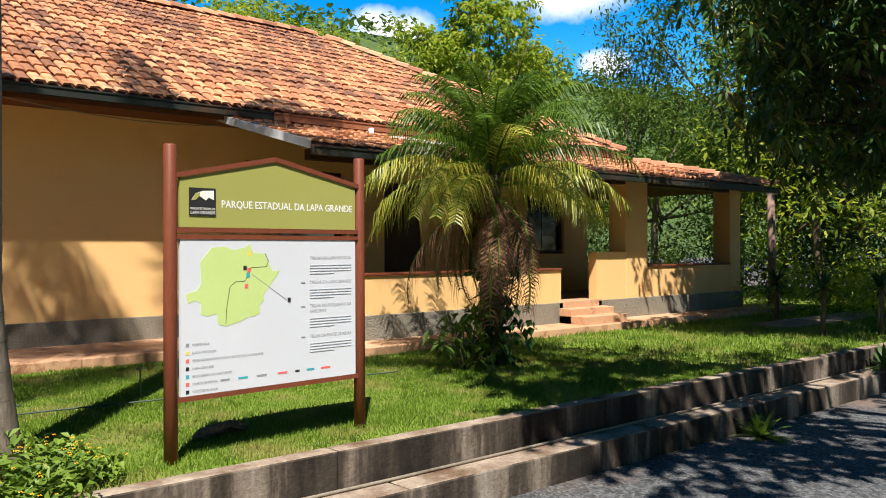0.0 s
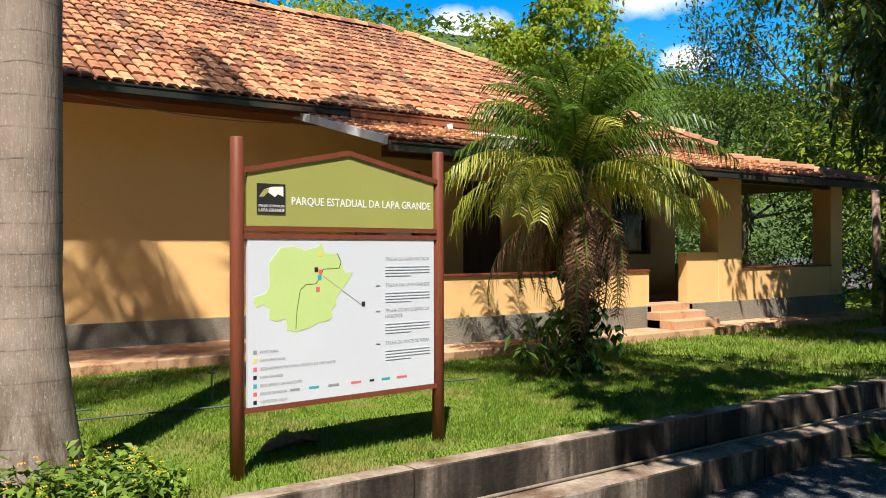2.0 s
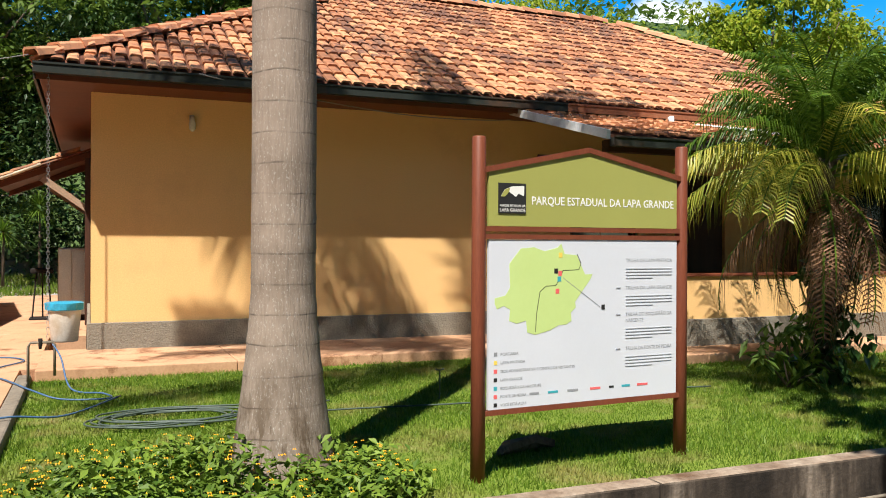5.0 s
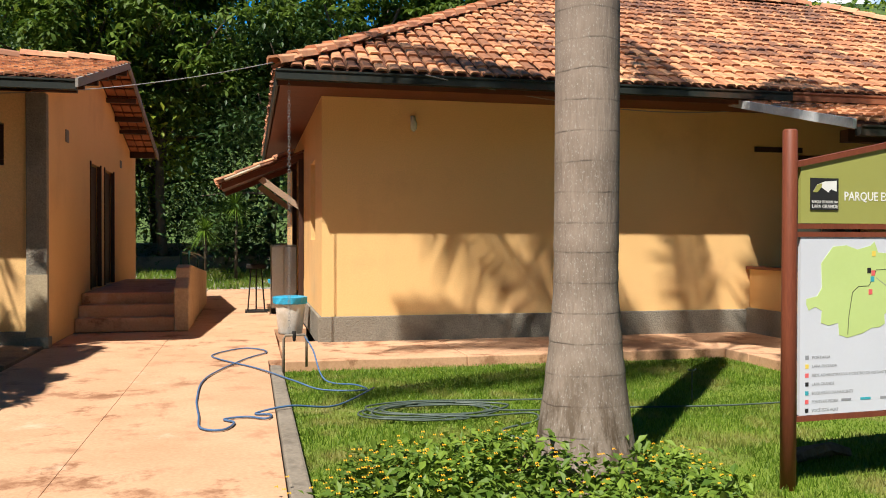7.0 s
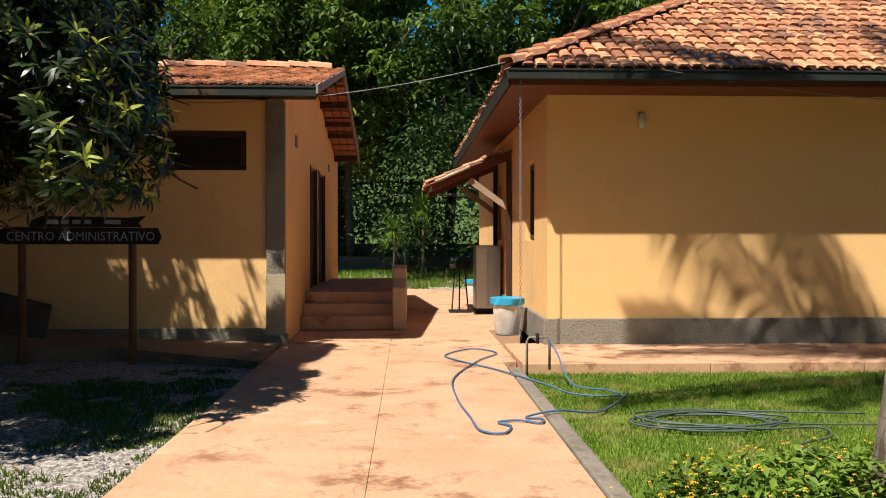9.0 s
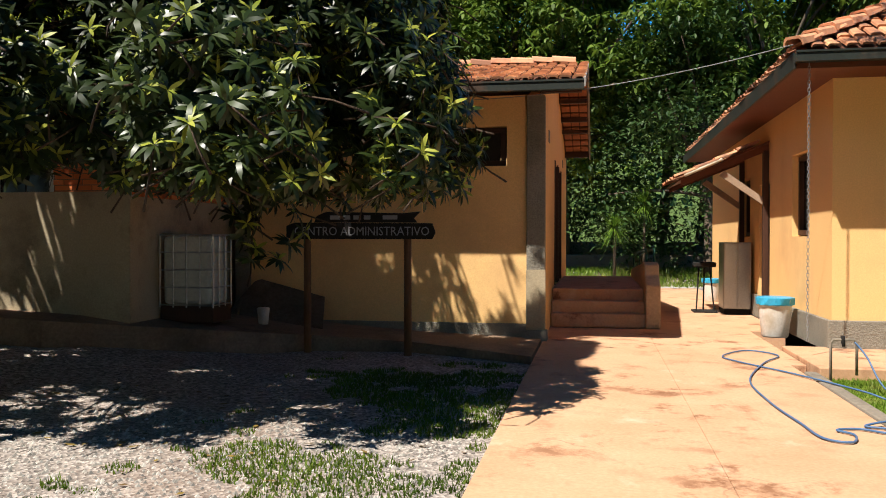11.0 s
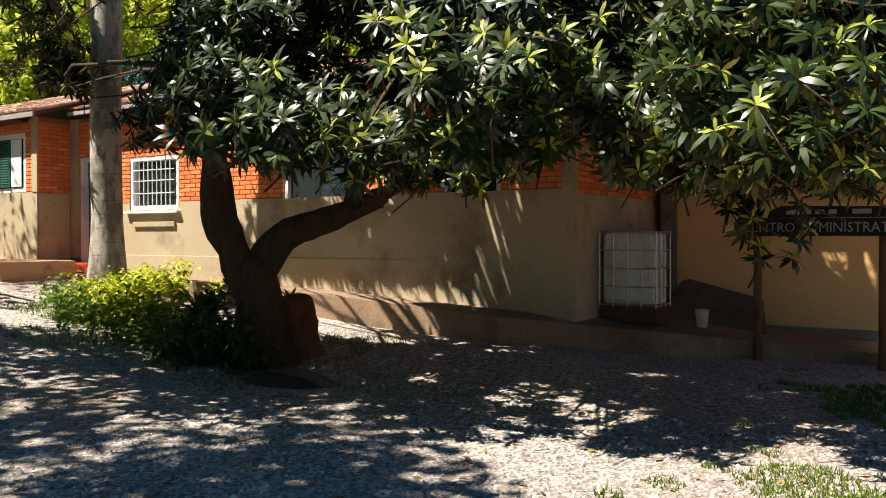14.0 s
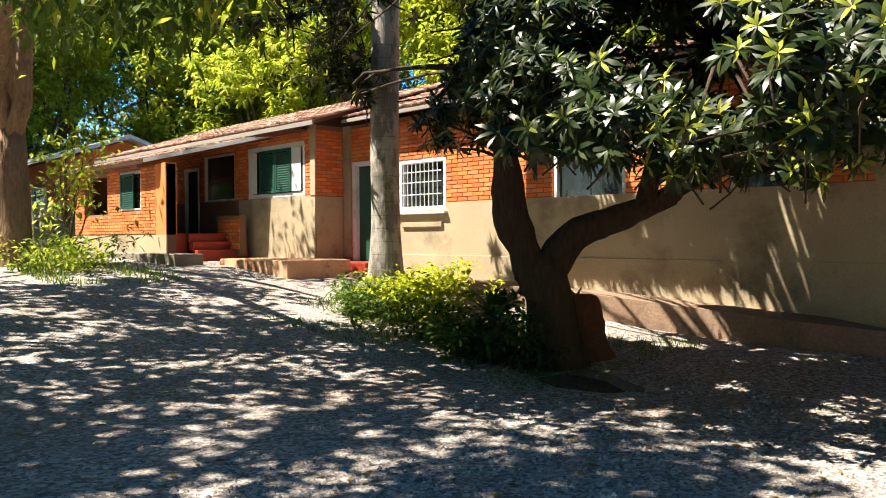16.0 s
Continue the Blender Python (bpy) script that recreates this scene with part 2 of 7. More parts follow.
def box(x0, x1, y0, y1, z0, z1, bevel=0.0, bm=None):
    own = bm is None
    b = bmesh.new()
    v = [b.verts.new((x, y, z)) for x in (x0, x1) for y in (y0, y1) for z in (z0, z1)]
    for f in ((0, 1, 3, 2), (4, 6, 7, 5), (0, 4, 5, 1), (2, 3, 7, 6), (0, 2, 6, 4), (1, 5, 7, 3)):
        b.faces.new([v[i] for i in f])
    if bevel:
        bmesh.ops.bevel(b, geom=b.edges[:], offset=bevel, segments=2, affect="EDGES", profile=0.5)
    if own:
        return b
    me = bpy.data.meshes.new("tmp")
    b.to_mesh(me)
    b.free()
    bm.from_mesh(me)
    bpy.data.meshes.remove(me)
    return bm


def prism(points, shift, bevel=0.0):
    """A flat polygon pushed along shift."""
    b = bmesh.new()
    shift = Vector(shift)
    lo = [b.verts.new(p) for p in points]
    hi = [b.verts.new(Vector(p) + shift) for p in points]
    b.faces.new(lo[::-1])
    b.faces.new(hi)
    for i in range(len(lo)):
        j = (i + 1) % len(lo)
        b.faces.new((lo[i], lo[j], hi[j], hi[i]))
    bmesh.ops.recalc_face_normals(b, faces=b.faces[:])
    if bevel:
        bmesh.ops.bevel(b, geom=b.edges[:], offset=bevel, segments=1, affect="EDGES")
    return b


def tube(path, radii, sides=8, bm=None, wob=0.0, rng=None):
    """A round, tapering tube along points."""
    b = bm or bmesh.new()
    pts = [Vector(p) for p in path]
    rings = []
    for i, p in enumerate(pts):
        d = (pts[min(i + 1, len(pts) - 1)] - pts[max(i - 1, 0)]).normalized()
        s = d.orthogonal().normalized() if i == 0 else (side - d * side.dot(d)).normalized()
        side = s
        t = d.cross(s)
        r = radii[i] if not isinstance(radii, (int, float)) else radii
        ring = []
        for k in range(sides):
            a = 2 * math.pi * k / sides
            q = r * (1 + (rng.uniform(-wob, wob) if rng else 0))
            ring.append(b.verts.new(p + (s * math.cos(a) + t * math.sin(a)) * q))
        rings.append(ring)
    for r0, r1 in zip(rings, rings[1:]):
        for k in range(sides):
            b.faces.new((r0[k], r0[(k + 1) % sides], r1[(k + 1) % sides], r1[k]))
    b.faces.new(rings[0][::-1])
    b.faces.new(rings[-1])
    return b


def wall_with_holes(axis, at0, at1, u0, u1, z0, z1, holes):
    """A wall slab: axis 'y' stands across y from at0 to at1 and runs in x from u0 to u1; holes are (u0, u1, z0, z1)."""
    us = sorted({u0, u1, *[h[0] for h in holes], *[h[1] for h in holes]})
    zs = sorted({z0, z1, *[h[2] for h in holes], *[h[3] for h in holes]})
    def solid(i, k):
        if not (0 <= i < len(us) - 1 and 0 <= k < len(zs) - 1):
            return False
        u, z = (us[i] + us[i + 1]) / 2, (zs[k] + zs[k + 1]) / 2
        return not any(a < u < c and lo < z < hi for a, c, lo, hi in holes)
    b = bmesh.new()
    made = {}
    def v(i, side, k):
        if (i, side, k) not in made:
            u, w, z = us[i], (at0, at1)[side], zs[k]
            made[i, side, k] = b.verts.new((u, w, z) if axis == "y" else (w, u, z))
        return made[i, side, k]
    for i in range(len(us) - 1):
        for k in range(len(zs) - 1):
            if not solid(i, k):
                continue
            for side in (0, 1):
                b.faces.new([v(i, side, k), v(i + 1, side, k), v(i + 1, side, k + 1), v(i, side, k + 1)])
            for di, dk, c in ((-1, 0, ((i, k), (i, k + 1))), (1, 0, ((i + 1, k), (i + 1, k + 1))), (0, -1, ((i, k), (i + 1, k))), (0, 1, ((i, k + 1), (i + 1, k + 1)))):
                if not solid(i + di, k + dk):
                    (a, z_a), (e, z_e) = c
                    b.faces.new([v(a, 0, z_a), v(e, 0, z_e), v(e, 1, z_e), v(a, 1, z_a)])
    bmesh.ops.recalc_face_normals(b, faces=b.faces[:])
    return b


def smooth_path(pts, per=7):
    """Catmull-Rom through points."""
    p = [Vector(q) for q in pts]
    p = [p[0]] + p + [p[-1]]
    out = []
    for i in range(1, len(p) - 2):
        for k in range(per):
            t = k / per
            a, b_, c, d = p[i - 1], p[i], p[i + 1], p[i + 2]
            out.append(0.5 * ((2 * b_) + (c - a) * t + (2 * a - 5 * b_ + 4 * c - d) * t * t + (3 * b_ - a - 3 * c + d) * t ** 3))
    return out + [p[-2]]


def lerp(x, xs, ys):
    return float(np.interp(x, xs, ys))


# ---- ground ----
def ground_z(x, y):
    z = lerp(x, (-60, -40, -25, -21, -18, -16, -14, -10.4, -7, -3.6, 40), (1.6, 1.3, 1.02, 0.97, 0.86, 0.68, 0.42, 0.10, -0.02, -0.06, -0.09))
    if -14 < x < -6.9:
        z += lerp(y, (-5.6, -2.9), (0.0, 0.17)) * lerp(x, (-14, -12, -8.2, -6.9), (0.0, 1.0, 1.0, 0.0))
    if y > 12:
        z += lerp(y, (13.2, 20, 32), (0.0, 0.46, 0.85)) * lerp(x, (-14, -9, 10, 18), (0.0, 1.0, 1.0, 0.0))
    if x > -0.6 and y < 12:
        z += lerp(x, (-0.6, -0.5, 2.5, 60), (0.0, -0.1, -0.52, -0.6)) if y < -7.4 else -0.7
    return z


def build_ground():
    xs = [-400, -200, -120, -80, -60] + [x * 0.75 for x in range(-66, -1)] + [-0.62, -0.58] + [x * 0.75 for x in range(0, 54)] + [45, 60, 90, 150, 300, 400]
    ys = [-300, -120, -60, -40, -30] + [-24 + 0.75 * i for i in range(21)] + [-8.3, -7.8, -7.42, -7.38, -7.2, -6.6] + [-6 + i for i in range(0, 40)] + [40, 60, 100, 200, 400]
    verts = [(x, y, ground_z(x, y)) for y in ys for x in xs]
    w = len(xs)
    faces = [(j * w + i, j * w + i + 1, (j + 1) * w + i + 1, (j + 1) * w + i) for j in range(len(ys) - 1) for i in range(w - 1)]
    m, n, l, p = nodes_of("gravel_ground")
    v = mapped(n, l, (1, 1, 1))
    big = noise_tex(n, l, v, 0.5, 6)
    vor = n.new("ShaderNodeTexVoronoi")
    vor.inputs["Scale"].default_value = 38
    l.new(v, vor.inputs["Vector"])
    stones = ramp(n, l, vor.outputs["Color"], [(0.1, (0.105, 0.088, 0.078)), (0.5, (0.29, 0.245, 0.215)), (0.9, (0.54, 0.47, 0.42))])
    road = ramp(n, l, vor.outputs["Color"], [(0.1, (0.030, 0.032, 0.035)), (0.5, (0.070, 0.073, 0.078)), (0.9, (0.17, 0.17, 0.175))])
    sep = n.new("ShaderNodeSeparateXYZ")
    l.new(v, sep.inputs[0])
    stones = mixed(n, l, stones, road, ramp(n, l, sep.outputs[0], [(0.0, (0, 0, 0)), (1.0, (1, 1, 1))]))
    col = mixed(n, l, stones, (0.24, 0.15, 0.10), ramp(n, l, big, [(0.5, (0, 0, 0)), (0.75, (0.6, 0.6, 0.6))]))
    l.new(col, p.inputs["Base Color"])
    p.inputs["Roughness"].default_value = 0.9
    bumped(n, l, p, vor.outputs["Distance"], 0.8, 0.02)
    return tagged(mesh_part("ground", verts, faces, m, smooth=True), "grey gravel yard with reddish dust rising gently beside houses", "ground", kind="structure")


build_ground()

# lawn sheet over the ground, with a fall at the kerb
def lawn(name, outline, z, label):
    b = bmesh.new()
    vs = [b.verts.new((x, y, z)) for x, y in outline]
    b.faces.new(vs)
    return tagged(part(name, b, M_GRASS_GROUND), label, "lawn", kind="structure")


lawn("lawn", [(-0.6, -7.25), (30, -7.25), (30, 12), (17.6, 12), (17.6, -3.1), (5.0, -3.1), (5.0, -1.65), (-0.6, -1.65)], -0.07, "short green lawn in dappled sun beside house")

# driveway and walkways
for x0, x1, y0, y1 in ((-3.5, -2.052, -4.9, -1.2), (-2.05, -0.72, -4.9, -1.2), (-3.5, -2.052, -9.0, -4.903), (-2.05, -0.72, -9.0, -4.903), (-3.5, -2.052, -13.4, -9.003), (-2.05, -0.72, -13.4, -9.003),
                       (-3.5, -2.052, -1.197, 2.2), (-2.05, -0.56, -1.197, 2.2), (-2.05, -0.06, 2.21, 7.4), (-2.05, -0.06, 7.41, 13.0)):
    tagged(part("driveway_slab", box(x0, x1, y0, y1, -0.3, 0.0, 0.004), M_DRIVE), "sunlit reddish concrete driveway slab with dirt stains", "driveway", kind="structure")
tagged(part("driveway_edging", box(-0.71, -0.58, -8.2, -1.72, -0.3, 0.015, 0.02), M_CONC), "crumbling concrete edging between driveway and lawn", "kerb", kind="structure")
for x0, x1 in ((-0.55, 1.55), (1.557, 3.3), (3.307, 4.9)):
    tagged(part("pavement", box(x0, x1, -1.7, 0.1, -0.3, 0.05, 0.012), M_DRIVE), "raised reddish concrete walkway along house", "walkway", kind="structure")
for x0, x1 in ((4.907, 8.9), (8.907, 13.2), (13.207, 18.6)):
    tagged(part("pavement", box(x0, x1, -3.15, -2.2, -0.3, 0.05, 0.012), M_DRIVE), "raised reddish concrete walkway round veranda", "walkway", kind="structure")
tagged(part("pavement", box(4.907, 6.3, -2.193, 0.1, -0.3, 0.048, 0.012), M_DRIVE), "raised reddish concrete walkway beside veranda", "walkway", kind="structure")
tagged(part("path", box(14.2, 24, -5.2, -4.3, -0.3, -0.03, 0.01), M_CONC), "pale concrete garden path across lawn", "path", kind="structure")
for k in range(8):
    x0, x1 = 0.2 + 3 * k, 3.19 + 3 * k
    tagged(part("kerb", box(x0, x1, -7.32, -7.16, -0.9, -0.05, 0.014), M_KERB), "concrete retaining kerb along lawn with stains and painted shade", "kerb", kind="structure")
    tagged(part("kerb", box(x0 + 0.4, x1 + 0.4, -7.62, -7.325, -0.9, -0.33, 0.018), M_KERB), "lower concrete step below lawn kerb with stains and painted shade", "kerb", kind="structure")
tagged(part("pipe", tube([(0.6 + 1.5 * i, -7.37 + 0.012 * math.sin(i * 2.1), -0.315) for i in range(9)], 0.013, 8), M_CONC, smooth=True), "thin brown pipe lying along kerb step", "pipe")

# ---- main house ----
EAVE_Y, EAVE_Z, EAVE_XL, EAVE_XR, RIDGE_Y, RIDGE_Z = -0.82, 3.47, -0.62, 15.3, 4.9, 6.45
house = thing("house", "low ochre house with hipped terracotta tile roof and veranda", "house")
part("wall", wall_with_holes("y", 0, 0.2, 0, 15, 0, 3.34, [(7.0, 8.3, 1.25, 2.7), (9.2, 10.1, 0.4, 2.6), (11.3, 12.2, 0.4, 2.6), (13, 14.2, 1.25, 2.7)]), M_WALL, house)
part("wall", wall_with_holes("x", 0, 0.2, 0.2, 10.6, 0, 3.34, [(1.14, 2.12, 1.40, 2.57), (3.7, 4.6, 0.1, 2.3), (5.5, 6.4, 1.4, 2.5)]), M_WALL, house)
part("wall", box(14.8, 15, 0.2, 10.6, 0, 3.34), M_WALL, house)
part("wall", box(0.2, 14.8, 10.4, 10.6, 0, 3.34), M_WALL, house)
part("plinth", box(-0.05, 6.3, -0.05, -0.003, 0.03, 0.385, 0.01), M_PLINTH, house, "rough grey rendered plinth")
part("plinth", box(-0.05, -0.003, -0.003, 10.6, 0.0, 0.385, 0.01), M_PLINTH, house, "rough grey rendered plinth")
# floor coloured near black to stand for the unlit rooms
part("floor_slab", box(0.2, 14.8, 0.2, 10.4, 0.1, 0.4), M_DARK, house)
part("soffit", box(EAVE_XL + 0.06, EAVE_XR - 0.06, EAVE_Y + 0.06, -0.004, 3.30, 3.338), M_SOFFIT, house, "red-brown boarded eave")
part("soffit", box(EAVE_XL + 0.06, -0.004, -0.004, 11.3, 3.30, 3.338), M_SOFFIT, house, "red-brown boarded eave")


def gutter(x0, x1, y, z, parent, material, axis="x"):
    """A square-lipped gutter, open above."""
    prof = [(0, 0), (0, 0.11), (-0.012, 0.11), (-0.012, 0.012), (-0.10, 0.012), (-0.10, 0.11), (-0.125, 0.12), (-0.125, 0.098), (-0.112, 0.098), (-0.112, 0.0)]
    if axis == "x":
        b = prism([(x0, y + 0.112 + a, z + c) for a, c in prof], (x1 - x0, 0, 0))
    else:
        b = prism([(y + 0.112 + a, x0, z + c) for a, c in prof], (0, x1 - x0, 0))
    return part("gutter", b, material, parent, "folded metal rain gutter")


gutter(EAVE_XL, 6.4, EAVE_Y - 0.09, EAVE_Z - 0.13, house, M_GUTTER)
gutter(6.402, EAVE_XR, EAVE_Y - 0.09, EAVE_Z - 0.13, house, M_GUTRED)
part("fascia", box(EAVE_XL + 0.02, EAVE_XR, EAVE_Y + 0.03, EAVE_Y + 0.06, 3.28, 3.47), M_SOFFIT, house)
part("fascia", box(EAVE_XL + 0.0, EAVE_XL + 0.03, EAVE_Y + 0.03, 11.4, 3.28, 3.47), M_GUTTER, house)

M_TILE_BASE = surface("tile_underlay", (0.10, 0.04, 0.025), (0.16, 0.06, 0.035), 2, 20, 0.9, 0.3)


def tile_material(name, a, b, dirt, amount):
    m, n, l, p = nodes_of(name)
    g = n.new("ShaderNodeNewGeometry")
    oi = n.new("ShaderNodeObjectInfo")
    add = n.new("ShaderNodeMath")
    add.operation = "ADD"
    l.new(g.outputs["Random Per Island"], add.inputs[0])
    l.new(oi.outputs["Random"], add.inputs[1])
    fr = n.new("ShaderNodeMath")
    fr.operation = "FRACT"
    l.new(add.outputs[0], fr.inputs[0])
    v = mapped(n, l, (1, 1, 1))
    col = ramp(n, l, fr.outputs[0], [(0.0, tuple(c * 0.45 for c in a)), (0.2, tuple(c * 0.76 for c in a)), (0.5, a), (0.85, b), (1.0, tuple(min(1, c * 1.15) for c in b))])
    grime = noise_tex(n, l, v, 0.55, 8, 0.65)
    spot = noise_tex(n, l, v, 6, 5, 0.6)
    mx = n.new("ShaderNodeMath")
    mx.operation = "MULTIPLY"
    l.new(grime, mx.inputs[0])
    l.new(spot, mx.inputs[1])
    col = mixed(n, l, col, dirt, ramp(n, l, mx.outputs[0], [(0.24 - amount, (0, 0, 0)), (0.36 - amount, (0.9, 0.9, 0.9))]))
    l.new(col, p.inputs["Base Color"])
    p.inputs["Roughness"].default_value = 0.75
    bumped(n, l, p, noise_tex(n, l, v, 60, 4), 0.25, 0.004)
    return m


M_TILE = tile_material("terracotta_tiles", (0.52, 0.215, 0.10), (0.64, 0.315, 0.155), (0.13, 0.062, 0.045), 0.02)


M_CAP = tile_material("clean_cap_tiles", (0.58, 0.25, 0.13), (0.66, 0.32, 0.17), (0.30, 0.12, 0.07), -0.03)


def tile_shape(w, length, rise=0.036, thick=0.012):
    """One flat-topped roll tile: x across, y up the slope from its lower lip, z out; the lower lip is wider and lifted."""
    verts, faces = [], []
    prof = ((-0.5, 0.0), (-0.43, 0.72), (-0.31, 1.0), (0.31, 1.0), (0.43, 0.72), (0.5, 0.0))
    n = len(prof)
    for y, k, lift in ((0.0, 1.0, 0.030), (length, 0.90, 0.004)):
        verts += [(a * w * k, y, c * rise * k + lift) for a, c in prof]
    verts += [(a * (w - 2 * thick), 0.0, c * (rise - thick) + 0.016) for a, c in prof]
    for i in range(n - 1):
        faces.append((i, i + 1, n + i + 1, n + i))
        faces.append((2 * n + i, 2 * n + i + 1, i + 1, i))
    return verts, faces


def tiled_slope(parent, origin, across, up, length_u, rows_len, inside, near, w=0.172, step=0.36, seed=1, mat=None):
    """Tiles laid on a slope. origin: lower corner; across, up: unit vectors; inside(u, v): whether a tile there lies on the slope;
    near(u, v): whether it is built as a part of its own."""
    rng = random.Random(seed)
    mat = mat or M_TILE
    across, up = Vector(across).normalized(), Vector(up).normalized()
    out = across.cross(up).normalized()
    tv, tf = tile_shape(w * 0.86, step * 1.10)
    shared = bpy.data.meshes.new("roof_tile")
    shared.from_pydata(tv, [], tf)
    shared.update()
    shared.materials.append(mat)
    verts, faces = [], []
    frame3 = Matrix((across, up, out)).transposed()
    singles = 0
    for r in range(int(rows_len / step) + 1):
        for c in range(int(length_u / w) + 1):
            u, v = (c + 0.5) * w, r * step
            if not inside(u, v + step * 0.4):
                continue
            u += rng.uniform(-0.012, 0.012)
            v += rng.uniform(-0.02, 0.02)
            at = Vector(origin) + across * u + up * v + out * rng.uniform(0.0, 0.012)
            turn = frame3 @ Euler((rng.uniform(-0.02, 0.02), rng.uniform(-0.05, 0.05), rng.uniform(-0.035, 0.035))).to_matrix()
            if near(u, v) and singles < 300:
                singles += 1
                ob = new("roof_tile", shared)
                ob.matrix_world = Matrix.Translation(at) @ turn.to_4x4()
                ob.parent = parent
                continue
            k = len(verts)
            verts += [tuple(at + turn @ Vector(p)) for p in tv]
            faces += [tuple(k + i for i in f) for f in tf]
    if verts:
        mesh_part("roof_tiles", verts, faces, mat, parent, kind="stuff")


def slab(points, thick, material, name, parent, label=""):
    """A sheet through coplanar points with thickness below it."""
    p = [Vector(q) for q in points]
    nrm = (p[1] - p[0]).cross(p[2] - p[0]).normalized()
    if nrm.z < 0:
        nrm = -nrm
    return part(name, prism(points, nrm * -thick), material, parent, label)


RL, RR = 5.1, 11.1
A, B = (EAVE_XL, EAVE_Y, EAVE_Z), (EAVE_XR, EAVE_Y, EAVE_Z)
C, D = (EAVE_XR, 10.75, EAVE_Z), (EAVE_XL, 10.75, EAVE_Z)
R0, R1 = (RL, RIDGE_Y, RIDGE_Z), (RR, RIDGE_Y, RIDGE_Z)
roof = slab([A, B, R1, R0], 0.05, M_TILE_BASE, "roof", house, "hipped roof of weathered terracotta barrel tiles")
slab([B, C, R1], 0.05, M_TILE_BASE, "roof", house)
slab([C, D, R0, R1], 0.05, M_TILE_BASE, "roof", house)
slab([D, A, R0], 0.05, M_TILE_BASE, "roof", house)
RUN = RIDGE_Y - EAVE_Y
SLEN = math.hypot(RUN, RIDGE_Z - EAVE_Z)
tiled_slope(roof, A, (1, 0, 0), (0, RUN, RIDGE_Z - EAVE_Z), EAVE_XR - EAVE_XL, SLEN,
            lambda u, v: u > v / SLEN * (RL - EAVE_XL) + 0.02 and u < (EAVE_XR - EAVE_XL) - v / SLEN * (EAVE_XR - RR) - 0.02 and v < SLEN - 0.1,
            lambda u, v: v < 1.7 and 0.0 < u < 13.0, seed=3)
LRUN = RL - EAVE_XL
LLEN = math.hypot(LRUN, RIDGE_Z - EAVE_Z)
tiled_slope(roof, D, (0, -1, 0), (LRUN, 0, RIDGE_Z - EAVE_Z), 11.7, LLEN,
            lambda u, v: u > v / LLEN * 5.85 and u < 11.7 - v / LLEN * 5.85, lambda u, v: False, seed=4)


def ridge_caps(parent, a, b, seed, w=0.25, step=0.36):
    """Cap tiles laid along a hip or ridge."""
    rng = random.Random(seed)
    a, b = Vector(a), Vector(b)
    d = (b - a).normalized()
    s = d.cross(Vector((0, 0, 1))).normalized()
    o = s.cross(d)
    tv, tf = tile_shape(w, step * 1.12, 0.10, 0.016)
    verts, faces = [], []
    for i in range(int((b - a).length / step)):
        at = a + d * (i * step) + o * 0.035
        t = Matrix((s, d, o)).transposed() @ Euler((rng.uniform(-0.03, 0.03), rng.uniform(-0.06, 0.06), rng.uniform(-0.04, 0.04))).to_matrix()
        k = len(verts)
        verts += [tuple(at + t @ Vector(p)) for p in tv]
        faces += [tuple(k + j for j in f) for f in tf]
    mesh_part("ridge_tiles", verts, faces, M_CAP, parent, kind="stuff")


ridge_caps(roof, A, R0, 1)
ridge_caps(roof, R0, R1, 2)
ridge_caps(roof, B, R1, 3)

# veranda
PY, PX0 = -2.4, 6.3
part("veranda_wall", box(PX0, 11.3, PY, PY + 0.18, 0.04, 0.98), M_WALL, house)
part("veranda_wall", box(12.3, 13.2, PY, PY + 0.18, 0.04, 1.30), M_WALL, house)
part("veranda_wall", box(13.9, 17.0, PY, PY + 0.18, 0.04, 1.0), M_WALL, house)
part("veranda_wall", box(PX0, PX0 + 0.18, PY + 0.18, -0.06, 0.04, 0.98), M_WALL, house)
part("ledge", box(PX0 - 0.04, 11.3, PY - 0.03, PY + 0.21, 0.98, 1.02, 0.008), M_WOOD, house)
part("ledge", box(PX0 - 0.04, PX0 + 0.21, PY + 0.21, -0.01, 0.98, 1.02, 0.008), M_WOOD, house)
part("ledge", box(13.9, 17.0, PY - 0.03, PY + 0.21, 1.0, 1.04, 0.008), M_WOOD, house)
part("pillar", box(13.2, 13.9, PY - 0.01, PY + 0.4, 0.04, 2.75, 0.01), M_WALL, house)
part("pillar", box(17.0, 17.45, PY - 0.01, PY + 0.4, 0.04, 2.75, 0.01), M_WALL, house)
part("veranda_wall", box(17.27, 17.45, PY + 0.4, 6, 0.04, 1.0), M_WALL, house)
part("floor_slab", box(PX0 + 0.18, 17.27, PY + 0.18, -0.01, 0.0, 0.43), M_DRIVE, house)
part("plinth", box(PX0 - 0.04, 11.3, PY - 0.05, PY - 0.003, 0.03, 0.41, 0.01), M_PLINTH, house)
part("plinth", box(12.3, 17.5, PY - 0.05, PY - 0.013, 0.03, 0.41, 0.01), M_PLINTH, house)
part("plinth", box(PX0 - 0.05, PX0 - 0.003, PY, -0.05, 0.03, 0.41, 0.01), M_PLINTH, house)
part("beam", box(PX0 - 0.2, 17.45, PY, PY + 0.15, 2.60, 2.75), M_DARKWOOD, house)
PE_Y, PE_Z, PT_Y, PT_Z = -3.0, 2.72, -0.5, 3.36
PA, PB = (5.7, PE_Y, PE_Z), (18.0, PE_Y, PE_Z)
PC, PD = (15.5, PT_Y, PT_Z), (5.7, PT_Y, PT_Z)
vroof = slab([PA, PB, PC, PD], 0.05, M_TILE_BASE, "roof", house, "lean-to veranda roof of terracotta tiles")
